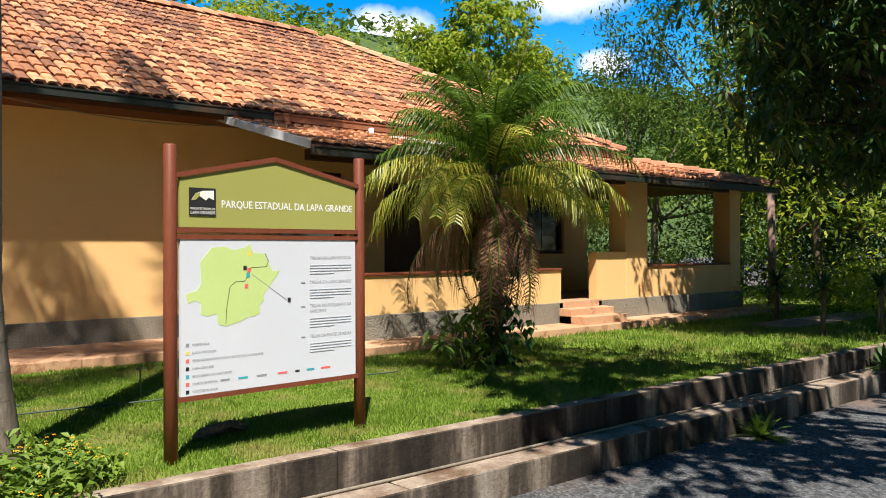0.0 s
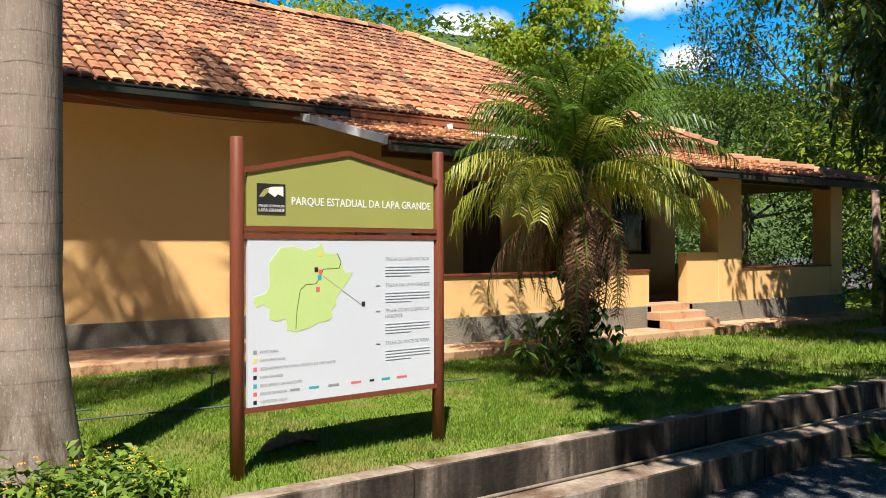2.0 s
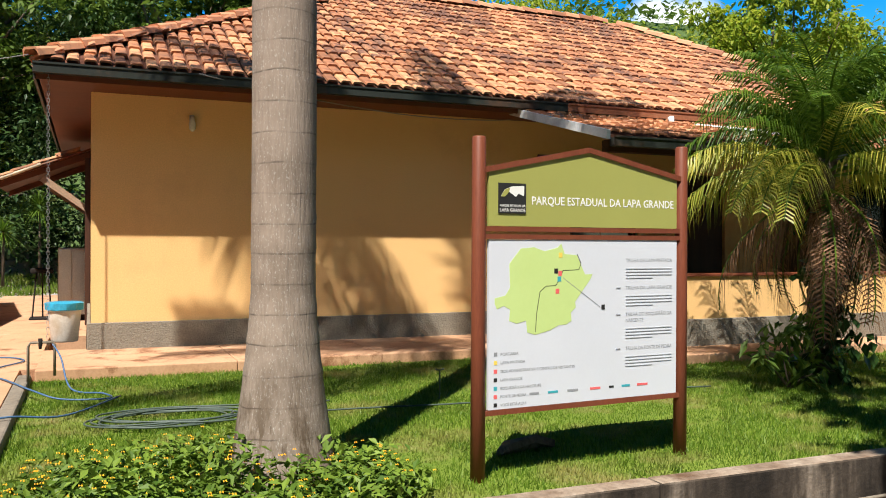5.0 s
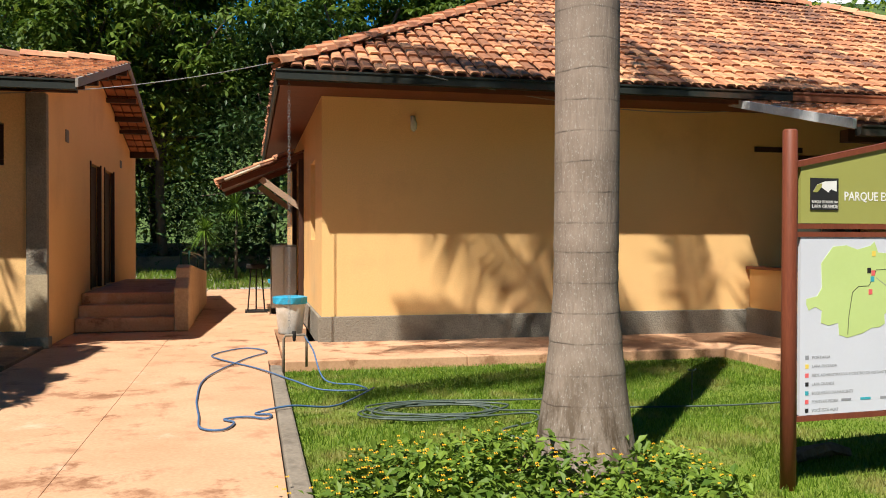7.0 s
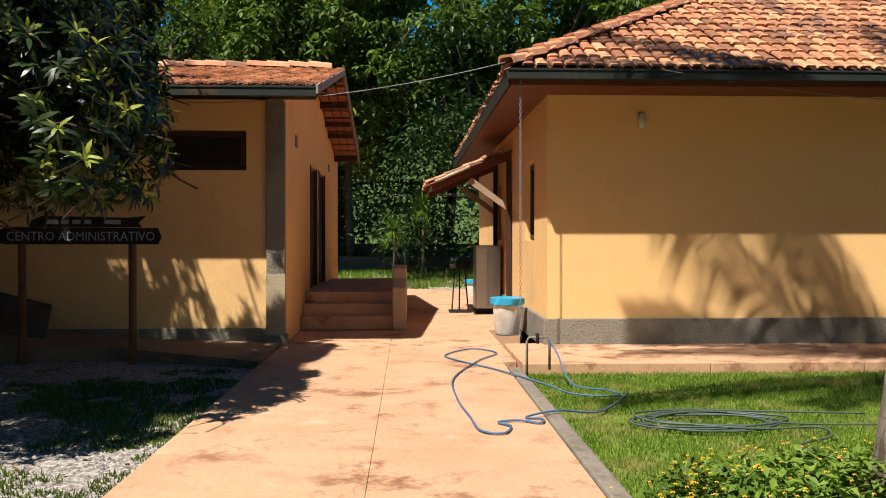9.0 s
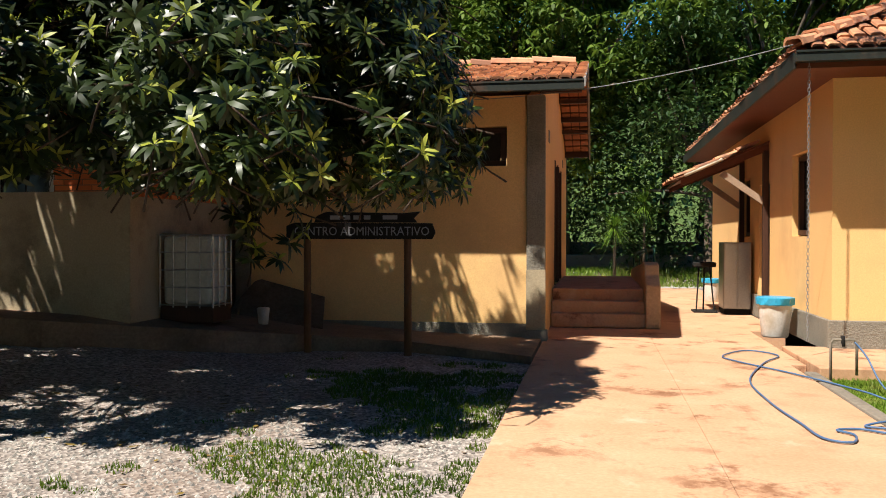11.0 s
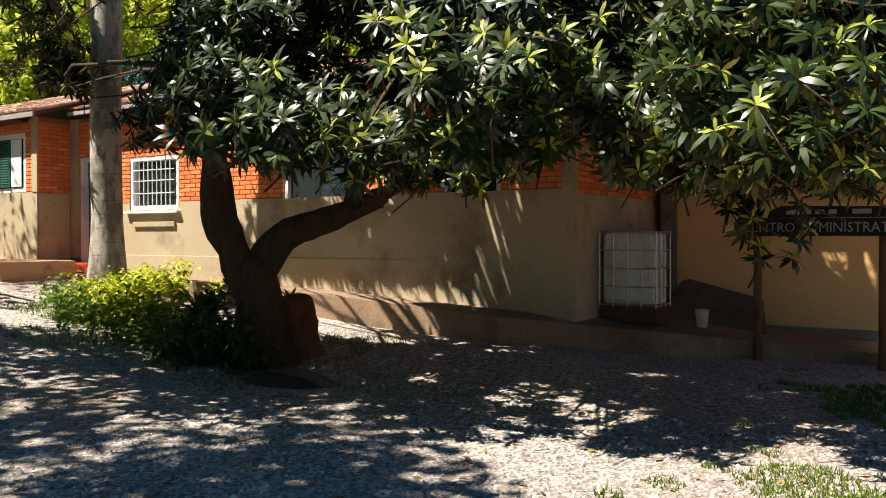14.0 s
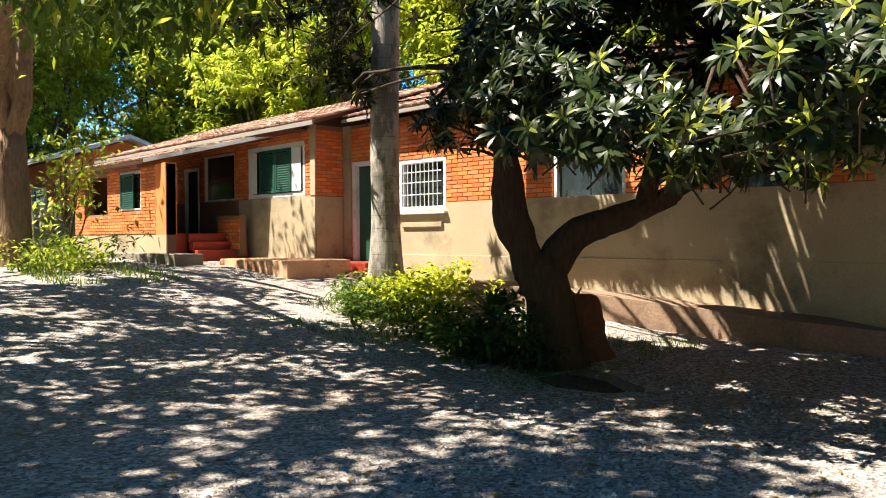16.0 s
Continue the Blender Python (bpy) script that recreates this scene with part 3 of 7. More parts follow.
slab([PB, (18.0, 8, PE_Z), (15.5, 8, PT_Z), PC], 0.05, M_TILE_BASE, "roof", house)
VL = math.hypot(PT_Y - PE_Y, PT_Z - PE_Z)
tiled_slope(vroof, PA, (1, 0, 0), (0, PT_Y - PE_Y, PT_Z - PE_Z), 12.3, VL, lambda u, v: u < 12.3 - v / VL * 2.5 and v < VL - 0.1, lambda u, v: u > 8.5 or u < 3, seed=5)
ridge_caps(vroof, PB, PC, 7)
gutter(5.72, 17.95, PE_Y - 0.1, PE_Z - 0.14, house, M_GUTTER)
part("verge_board", prism([(5.64, PE_Y - 0.05, PE_Z - 0.06), (5.64, PE_Y - 0.05, PE_Z + 0.05), (5.64, PT_Y, PT_Z + 0.05), (5.64, PT_Y, PT_Z - 0.06)], (0.05, 0, 0)), M_WHITE, house, "white painted verge board")
for i, (z, d) in enumerate(((0.17, 0.62), (0.29, 0.32), (0.41, 0.05))):
    part("step", box(11.2 - 0.0, 12.4, PY - d, PY + 0.1 - 0.0, 0.045, z + 0.02, 0.01), M_DRIVE, house, "red concrete step")

# ---- office building with side doors ----
office = thing("house", "ochre outbuilding with gabled tile roof and grey corner piers", "house")
part("wall", wall_with_holes("y", 0.54, 0.74, -7.85, -3.5, 0.0, 3.3, [(-5.09, -3.99, 2.35, 2.89)]), M_WALL, office)
part("wall", wall_with_holes("x", -3.7, -3.5, 0.74, 9.3, 0.0, 3.3, [(3.67, 4.62, 0.56, 2.67), (5.03, 6.08, 0.56, 2.67)]), M_WALL, office)
part("wall", prism([(-3.5, 0.54, 3.3), (-3.5, 9.3, 3.3), (-3.5, 4.1, 4.28)], (-0.2, 0, 0)), M_WALL, office)
part("wall", box(-7.85, -7.65, 0.74, 9.3, 0.0, 3.3), M_WALL, office)
part("wall", box(-7.65, -3.7, 9.1, 9.3, 0.0, 3.3), M_WALL, office)
part("pier", box(-3.72, -3.47, 0.48, 0.60, 0.0, 3.28, 0.01), M_PLINTH, office)
part("pier", box(-7.88, -7.66, 0.48, 0.60, 0.0, 3.28, 0.01), M_PLINTH, office)
part("plinth", box(-7.66, -3.72, 0.51, 0.537, 0.0, 0.22, 0.008), M_PLINTH, office)
OE = (-0.36, 3.31)
OA, OB, OC, OD = (-8.6, OE[0], OE[1]), (-2.95, OE[0], OE[1]), (-2.95, 4.1, 4.40), (-8.6, 4.1, 4.40)
oroof = slab([OA, OB, OC, OD], 0.05, M_TILE_BASE, "roof", office)
slab([OD, OC, (-2.95, 8.8, 3.29), (-8.6, 8.8, 3.29)], 0.05, M_TILE_BASE, "roof", office)
OL = math.hypot(4.46, 1.09)
tiled_slope(oroof, OA, (1, 0, 0), (0, 4.46, 1.09), 5.65, OL, lambda u, v: u < 5.6, lambda u, v: u > 2.5, seed=8)
gutter(-8.6, -2.95, OE[0] - 0.1, OE[1] - 0.12, office, M_GUTTER)
for y, z in ((0.35, 3.37), (2.2, 3.82), (4.1, 4.27), (6.3, 3.75), (8.4, 3.26)):
    part("purlin", box(-3.5, -2.99, y - 0.045, y + 0.045, z - 0.05, z + 0.05, 0.006), M_DARKWOOD, office, "dark wooden roof purlin")
under = bmesh.new()
box(0.0, 0.15, 0.0, 0.33, -0.012, 0.012, 0.006, under)
under_me = bpy.data.meshes.new("roof_tile")
under.to_mesh(under_me)
under.free()
under_me.materials.append(M_TILE_UNDER)
for y0, z0, dy, dz in ((-0.30, 3.265, 4.35, 1.06), (4.15, 4.325, 4.6, -1.08)):
    n_rows = int(math.hypot(dy, dz) / 0.37)
    for r in range(n_rows):
        for c in range(3):
            ob = new("roof_tile", under_me)
            f = (r + 0.05) / n_rows
            ob.matrix_world = Matrix.Translation((-3.47 + 0.17 * c, y0 + dy * f, z0 + dz * f - 0.03)) @ Matrix.Rotation(math.atan2(dz, dy) + 0.05, 4, "X")
            ob.parent = office
            ob.matrix_parent_inverse = office.matrix_basis.inverted()

# ---- vegetation helpers ----
M_BARK = surface("grey_brown_bark", (0.09, 0.065, 0.045), (0.17, 0.13, 0.095), 2.5, 22, 0.95, 1.0, 0.03, (0.05, 0.045, 0.03), 2, stretch=(1, 1, 0.25))
M_BARK_DARK = surface("dark_rough_bark", (0.030, 0.020, 0.013), (0.078, 0.052, 0.034), 3.0, 24, 0.95, 1.0, 0.04, (0.03, 0.025, 0.018), 2.5, stretch=(1, 1, 0.3))
M_LEAF_FOREST = leafy("forest_leaves", (0.055, 0.11, 0.012), (0.19, 0.28, 0.04), 0.6, 0.4)
M_LEAF_DARK = leafy("dark_mango_leaves", (0.018, 0.050, 0.011), (0.060, 0.115, 0.024), 0.5, 0.22)
M_LEAF_MANGO = leafy("mango_leaves", (0.022, 0.060, 0.010), (0.085, 0.160, 0.030), 0.42, 0.25, 0.5)
M_LEAF_LIGHT = leafy("yellow_green_leaves", (0.20, 0.32, 0.025), (0.52, 0.54, 0.06), 0.55, 0.55, 0.4)
# brighter leaf copy, sunlight put into its colour for the far trees
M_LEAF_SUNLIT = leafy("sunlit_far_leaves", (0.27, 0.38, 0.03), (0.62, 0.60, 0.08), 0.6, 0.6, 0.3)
M_LEAF_LOQUAT = leafy("glossy_loquat_leaves", (0.010, 0.022, 0.005), (0.048, 0.072, 0.015), 0.38, 0.12)
M_LEAF_YOUNG = leafy("young_and_sunlit_loquat_leaves", (0.24, 0.30, 0.03), (0.50, 0.52, 0.09), 0.4, 0.35, 0.3)


def leaf_cloud(centres, per, spread, size, rng, narrow=0.45, droop=0.3):
    """Many small bent leaves scattered round clump centres: vertices and faces."""
    verts, faces = [], []
    for c, k in centres:
        for _ in range(int(per * k)):
            p = Vector(c) + Vector((rng.gauss(0, spread), rng.gauss(0, spread), rng.gauss(0, spread * 0.75)))
            a, e = rng.uniform(0, 6.283), rng.gauss(-droop, 0.5)
            d = Vector((math.cos(a) * math.cos(e), math.sin(a) * math.cos(e), math.sin(e)))
            w = Vector((-math.sin(a), math.cos(a), rng.uniform(-0.5, 0.5))).normalized()
            L = size * rng.uniform(0.6, 1.3)
            h = w * L * narrow * 0.5
            mid = p + d * L * 0.5 + Vector((0, 0, L * 0.06))
            i = len(verts)
            verts += [tuple(p), tuple(mid + h), tuple(p + d * L - Vector((0, 0, L * 0.1))), tuple(mid - h)]
            faces += [(i, i + 1, i + 2), (i, i + 2, i + 3)]
    return verts, faces


def sprigs(tips, count, length, narrow, rng, droop=0.6, spread=0.16):
    """Leaves in drooping whorls at twig ends: vertices and faces."""
    verts, faces = [], []
    for c in tips:
        for _ in range(rng.randint(int(count * 0.6), int(count * 1.3))):
            a, e = rng.uniform(0, 6.283), rng.gauss(-droop, 0.42)
            d = Vector((math.cos(a) * math.cos(e), math.sin(a) * math.cos(e), math.sin(e)))
            w = Vector((-math.sin(a), math.cos(a), rng.uniform(-0.6, 0.6))).normalized()
            p = Vector(c) + d * rng.uniform(0.0, spread)
            L = length * rng.uniform(0.65, 1.25)
            h = w * L * narrow * 0.5
            m0, m1 = p + d * L * 0.3 + Vector((0, 0, L * 0.05)), p + d * L * 0.68
            i = len(verts)
            verts += [tuple(p), tuple(m0 + h), tuple(m1 + h * 0.9), tuple(p + d * L - Vector((0, 0, L * 0.16))), tuple(m1 - h * 0.9), tuple(m0 - h)]
            faces += [(i, i + 1, i + 5), (i + 1, i + 2, i + 4, i + 5), (i + 2, i + 3, i + 4)]
    return verts, faces


def limb(b, start, end, r0, r1, rng, bend=0.15, sides=7, steps=6):
    s, e = Vector(start), Vector(end)
    off = Vector((rng.uniform(-1, 1), rng.uniform(-1, 1), rng.uniform(-0.3, 0.6))) * (e - s).length * bend
    pts = [s.lerp(e, i / steps) + off * math.sin(math.pi * i / steps) for i in range(steps + 1)]
    tube(pts, [r0 + (r1 - r0) * i / steps for i in range(steps + 1)], sides, b, 0.08, rng)
    return e


def forest_tree(label, height, radius, crown_low, seed, leaf_mat, leaves=2600, size=0.30, trunk_r=0.18, name="tree", group="", narrow=0.45, clumps=34):
    rng = random.Random(seed)
    t = thing(name, label, "tree", group)
    b = bmesh.new()
    top = Vector((rng.uniform(-0.4, 0.4), rng.uniform(-0.4, 0.4), height * 0.72))
    limb(b, (0, 0, -0.4), top, trunk_r, trunk_r * 0.4, rng, 0.05, 9, 8)
    centres = []
    for i in range(clumps):
        a = rng.uniform(0, 6.283)
        z = crown_low + (height - crown_low) * rng.random() ** 0.8
        f = (z - crown_low) / (height - crown_low)
        r = radius * (0.35 + 0.65 * rng.random() ** 0.5) * math.sqrt(max(0.05, 1 - (f * 1.05 - 0.35) ** 2 / 0.65))
        c = Vector((math.cos(a) * r, math.sin(a) * r, z))
        centres.append((c, rng.uniform(0.5, 1.5)))
        if i % 3 == 0:
            st = Vector((0, 0, 0)).lerp(top, rng.uniform(0.45, 0.95))
            limb(b, st, c, trunk_r * 0.4, 0.025, rng, 0.12, 5, 5)
    part("trunk", b, M_BARK, t, smooth=True)
    v, f = leaf_cloud(centres, leaves / clumps, radius * 0.19, size, rng, narrow)
    mesh_part("crown", v, f, leaf_mat, t)
    return t


def at(x, y, rz=0.0, k=1.0, kz=1.0):
    return Matrix.Translation((x, y, ground_z(x, y) - 0.02)) @ Matrix.Rotation(rz, 4, "Z") @ Matrix.Diagonal((k, k, k * kz, 1))


def place(ob, m):
    ob.matrix_basis = m
    return ob


# ---- woods round the yard ----
GW = "trees of the woods"
kinds = [
    forest_tree("tall woodland tree with dense mid-green crown", 11.0, 3.6, 2.2, 11, M_LEAF_FOREST, 9500, 0.24, 0.2, group=GW),
    forest_tree("slender woodland tree with open green crown", 13.0, 3.0, 4.0, 12, M_LEAF_FOREST, 8000, 0.23, 0.17, group=GW),
    forest_tree("broad woodland tree with dark low crown", 8.5, 3.8, 1.0, 13, M_LEAF_DARK, 10000, 0.24, 0.2, group=GW),
    forest_tree("bright woodland tree with yellow-green crown", 9.5, 3.2, 1.6, 14, M_LEAF_LIGHT, 8500, 0.22, 0.16, group=GW),
]
rng = random.Random(77)
spots = []
for x in range(-27, 30, 3):
    spots.append((x + rng.uniform(-1, 1), 18 + rng.uniform(-1.5, 2), rng.choice((0, 0, 2, 2, 3)), rng.uniform(0.85, 1.15)))
for x in range(-36, 44, 4):
    spots.append((x + rng.uniform(-1.5, 1.5), 25 + rng.uniform(-2, 2), rng.choice((0, 1, 1, 3)), rng.uniform(0.95, 1.3)))
for i in range(9):
    spots.append((23 + rng.uniform(-1.5, 3), -4 + 2.7 * i + rng.uniform(-1, 1), rng.choice((0, 3, 2, 0)), rng.uniform(0.75, 1.0)))
for i in range(9):
    spots.append((31 + rng.uniform(-2, 3), -6 + 3.2 * i + rng.uniform(-1, 1), rng.choice((0, 1, 2)), rng.uniform(0.9, 1.2)))
for i in range(8):
    spots.append((-33 + rng.uniform(-2, 2), -14 + 4 * i + rng.uniform(-1, 1), rng.choice((0, 1, 3, 3)), rng.uniform(0.8, 1.1)))
for i in range(9):
    spots.append((-42 + rng.uniform(-2, 2), -18 + 5 * i + rng.uniform(-1, 1), rng.choice((0, 1, 3)), rng.uniform(1.0, 1.4)))
for i in range(7):
    spots.append((-30 + 4 * i, 9 + rng.uniform(-1, 1), rng.choice((0, 1, 3)), rng.uniform(0.8, 1.0)) if i < 3 else (24 + 2.5 * i, -9 - 1.5 * i, rng.choice((0, 2)), rng.uniform(0.8, 1.1)))
spots += [ (-4.5, 24, 2, 1.2), (-9, 22, 2, 1.1), (1, 23, 0, 1.1)]
# unseen rows south of the yard, the far one enlarged to block skylight
for i in range(16):
    spots.append((-36 + 3.6 * i + rng.uniform(-1, 1), -21 + rng.uniform(-1.2, 1.2), rng.choice((0, 2, 2)), rng.uniform(0.95, 1.15)))
    spots.append((-52 + 6.5 * i + rng.uniform(-1, 1), -31 + rng.uniform(-1.5, 1), rng.choice((0, 0, 2)), rng.uniform(2.1, 2.5)))
for i in range(13):
    spots.append((-48 + rng.uniform(-2, 2), -22 + 3.4 * i + rng.uniform(-1, 1), rng.choice((0, 1, 3)), rng.uniform(1.2, 1.5)))
used = set()
for x, y, k, sc in spots:
    if -37 < x < -27 and -7 < y < 4:
        continue
    way = math.degrees(math.atan2(x + 0.15, y + 12.2))
    if 33 < way < 55:
        sc = min(sc, 0.013 * math.hypot(x, y + 12.2) + 0.12)
    m = at(x, y, rng.uniform(0, 6.28), sc, rng.uniform(0.9, 1.15))
    if k in used:
        copy_thing(kinds[k], m)
    else:
        used.add(k)
        place(kinds[k], m)

# low undergrowth under the woods
def undergrowth(label, pts, seed, mat, per, spread, size):
    rg = random.Random(seed)
    v, f = leaf_cloud([((x, y, ground_z(x, y) + z), 1) for x, y, z in pts], per, spread, size, rg)
    return tagged(mesh_part("undergrowth", v, f, mat), label, "bushes", kind="stuff")


rg = random.Random(5)
undergrowth("tangled dark green undergrowth at edge of woods", [(rg.uniform(-30, 30), rg.uniform(16.8, 22), rg.uniform(0.2, 2.4)) for _ in range(240)], 1, M_LEAF_DARK, 110, 0.55, 0.20)
undergrowth("green undergrowth below woodland trees", [(rg.uniform(19.5, 30), rg.uniform(-7, 18), rg.uniform(0.1, 2.2)) for _ in range(170)], 2, M_LEAF_DARK, 110, 0.5, 0.17)
undergrowth("sunlit green undergrowth below woodland trees", [(rg.uniform(-40, -27.5), rg.uniform(-16, 14), rg.uniform(0.1, 1.6)) for _ in range(150)], 3, M_LEAF_LIGHT, 100, 0.5, 0.18)

# wooded hill behind
def hill_height(x, y):
    return 29 + 12 * max(0.0, min(1.0, (x - 10) / 60)) + 3 * noise.noise((x * 0.02, y * 0.01, 0.3))


def hill():
    rg = random.Random(9)
    verts, faces = [], []
    xs, ys = [i * 12 for i in range(-26, 30)], [60 + 8 * j for j in range(14)]
    for y in ys:
        for x in xs:
            f = (y - 60) / 104
            h = math.sin(f * math.pi * 0.9) * hill_height(x, y)
            verts.append((x, y, h - 1 + 2.2 * noise.noise((x * 0.13, y * 0.13, 4)) * min(1, f * 5)))
    w = len(xs)
    faces = [(j * w + i, j * w + i + 1, (j + 1) * w + i + 1, (j + 1) * w + i) for j in range(len(ys) - 1) for i in range(w - 1)]
    tagged(mesh_part("hill", verts, faces, surface("hill_woods", (0.045, 0.08, 0.02), (0.10, 0.15, 0.04), 0.15, 1.5, 0.95, 1.0, 0.5), smooth=True), "far wooded hill behind house", "hill", kind="structure")
    pts = [((rg.uniform(-150, 220), rg.uniform(66, 110), 0), 1) for _ in range(1500)]
    c = []
    for (x, y, _), k in pts:
        f = (y - 60) / 104
        h = math.sin(f * math.pi * 0.9) * hill_height(x, y)
        c.append(((x, y, h + 0.6), rg.uniform(0.5, 1.5)))
    v, f = leaf_cloud(c, 14, 1.7, 1.3, rg, 0.7)
    tagged(mesh_part("far_woods", v, f, M_LEAF_FOREST), "far tree crowns covering hill slope", "woods", kind="stuff")


hill()

# ---- tree with whorled leaves over the gravel ----
def whorled_tree():
    rg = random.Random(21)
    t = thing("tree", "spreading broadleaf tree with forked trunk and whorled glossy leaves", "tree")
    base = Vector((-10.08, -4.88, 0.05))
    r = Vector((0.673, 0.74, 0))
    b = bmesh.new()
    fork = base + r * -0.08 + Vector((0, 0, 1.02))
    tube([base + Vector((0, 0, -0.3)), base + Vector((0, 0, 0.05)), base + r * 0.02 + Vector((0, 0, 0.35)), base + Vector((0, 0, 0.7)), fork, fork + Vector((0, 0, 0.09)), fork + Vector((0, 0, 0.15))], [0.50, 0.38, 0.27, 0.225, 0.22, 0.16, 0.05], 18, b)
    l1 = [fork + r * 0.04 + Vector((0, 0, -0.32)), fork + r * -0.28 + Vector((0, 0, 0.45)), fork + r * -0.34 + Vector((0, 0, 1.0)), fork + r * -0.38 + Vector((0, 0, 1.9)), fork + r * -0.2 + Vector((0, 0.2, 3.0))]
    tube(smooth_path(l1, 6), [0.17 - 0.11 * (i / 24) ** 1.4 for i in range(25)], 14, b)
    l2 = [fork + r * -0.06 + Vector((0, 0, -0.34)), fork + r * 0.25 + Vector((0, 0, 0.24)), fork + r * 0.62 + Vector((0, 0, 0.42)), fork + r * 0.98 + Vector((0, 0, 0.55)), fork + r * 1.32 + Vector((0, 0, 0.72))]
    tube(smooth_path(l2, 6), [0.185 - 0.095 * i / 24 for i in range(25)], 14, b)
    l3 = [l2[3], l2[3] + r * 0.2 + Vector((0.2, -0.3, 0.7)), l2[3] + r * 0.7 + Vector((0.4, -0.6, 1.4)), l2[3] + r * 1.4 + Vector((0.8, -1.0, 2.2))]
    tube(l3, [0.10, 0.09, 0.07, 0.04], 8, b, 0.06, rg)
    l4 = [l2[4], l2[4] + r * 0.6 + Vector((0.2, -0.2, 0.4)), l2[4] + r * 1.4 + Vector((0.8, -0.4, 0.8)), l2[4] + r * 2.2 + Vector((1.4, -1.0, 1.1))]
    tube(l4, [0.08, 0.07, 0.05, 0.03], 8, b, 0.06, rg)
    l5 = [l1[4], l1[4] + Vector((-0.3, -0.6, 0.35)), Vector((-11.0, -6.5, 4.75)), Vector((-11.6, -7.2, 4.8))]
    tube(smooth_path(l5, 5), [0.085 - 0.06 * i / 15 for i in range(16)], 8, b)
    # knots and furrows in the bark
    for q in b.verts:
        if q.co.z < 3.2:
            flat = Vector((q.co.x, q.co.y, q.co.z * 0.45))
            q.co += Vector((noise.noise(flat * 6), noise.noise(flat * 6 + Vector((9, 0, 0))), 0)) * 0.055 + Vector((noise.noise(flat * 15), noise.noise(flat * 15 + Vector((0, 9, 0))), 0)) * 0.022
    heads = l1[2:] + l3[1:] + l4[1:] + l5[1:]

    def on_walkway(x, y, z):
        k = (z - 0.55) / SUN_Z
        xw, yw = x + SUN_X * k, y + k
        return -12.6 < xw < -9.4 and -3.8 < yw < -1.95 and noise.noise((xw * 2.2, yw * 2.2, 4.0)) > lerp(xw, (-11.0, -9.4), (-1.0, 0.1))

    tips = []
    while len(tips) < 9800:
        x, y, z = rg.uniform(-12.8, -3.7), rg.uniform(-7.7, 0.6), rg.uniform(1.7, 8.0)
        u = ((x + 8.1) / 3.6 if x < -8.1 else (x + 8.1 + 0.2 * max(0, z - 3.8)) / 4.4) ** 2 + ((y + 4.2 - 0.60 * max(0, z - 2.2)) / 2.8) ** 2 + (max(0, z - 3.8) / 4.2) ** 2
        if u > 1:
            continue
        if (x < -7.3 and y > -3.1 and z < 3.75 + 0.3 * (y + 3.0)) or (y > -0.75 and z < 3.9 + 0.4 * (y + 0.4)) or (y > -2.2 and z < 2.5):
            continue
        low = 1.92 + 0.35 * noise.noise((x * 0.8, y * 0.8, 2)) - 0.35 * max(0, (x + 8.0) / 3.5)
        if x < -9.0:
            low += 0.35
        low += 0.45 * math.exp(-((x + 0.42 * (y + 4.5) + 6.75) / 0.45) ** 2)
        if z < low or (u < 0.35 and rg.random() < 0.6):
            continue
        # the sun reaches the end wall of the outbuilding past this side of the crown
        fall = 0.54 - y
        if x + SUN_X * fall > -4.95 + 0.7 * noise.noise((x, z, 3)) and 0.2 < z - SUN_Z * fall < 3.4 and noise.noise((x * 2.2, y * 2.2, z * 2.2)) < 0.34:
            continue
        # open above the outbuilding's wall
        if x > -7.6 and y > -1.9 and rg.random() < 0.65:
            continue
        # slits of sun on the long wall
        fall = -2.08 - y
        xw, zw = x + SUN_X * fall, z - SUN_Z * fall
        if 0.2 < zw < 2.0 and -14 < xw < -8.2 and noise.noise((xw * 1.25, zw * 0.2, 1.7)) > 0.28:
            continue
        # and a bright stretch of the walkway at its foot
        if on_walkway(x, y, z):
            continue
        if noise.noise((x * 0.85, y * 0.85, z * 0.85)) < -0.13 or in_the_sun(Vector((x, y, z))):
            continue
        tips.append(Vector((x, y, z)))
    # the dense low side of the crown towards the driveway
    while len(tips) < 11200:
        p = Vector((rg.uniform(-7.1, -4.1), rg.uniform(-6.6, -1.6), rg.uniform(1.75, 5.6)))
        if ((p.x + 5.7) / 1.45) ** 2 + ((p.y + 4.6 - 0.5 * (p.z - 2.2)) / 1.4) ** 2 + ((p.z - 3.6) / 2.1) ** 2 < 1 and noise.noise(p * 1.3) > -0.2 and p.x < -4.45 - 0.35 * abs(p.z - 3.2) and not in_the_sun(p):
            tips.append(p)
    tips += [Vector((-5.5 + rg.gauss(0, 0.16), -4.4 + rg.gauss(0, 0.16), rg.uniform(1.15, 2.1))) for _ in range(34)]
    while len(tips) < 11560:
        x, y, z = rg.gauss(-13.1, 0.7), rg.gauss(-4.4, 0.3), rg.uniform(3.0, 5.6)
        if z > 2.75 + 0.35 * abs(x + 12.6) and not on_walkway(x, y, z):
            tips.append(Vector((x, y, z)))
    # boughs reaching out over the trunk's sunny side
    while len(tips) < 12200:
        x, y, z = rg.uniform(-13.2, -9.6), rg.uniform(-8.2, -5.8), rg.uniform(3.5, 5.7)
        if noise.noise((x * 0.8, y * 0.8, z * 0.8)) > -0.2 and ((x + 11.4) / 1.7) ** 2 + ((y + 7.0) / 1.1) ** 2 < 1:
            tips.append(Vector((x, y, z)))
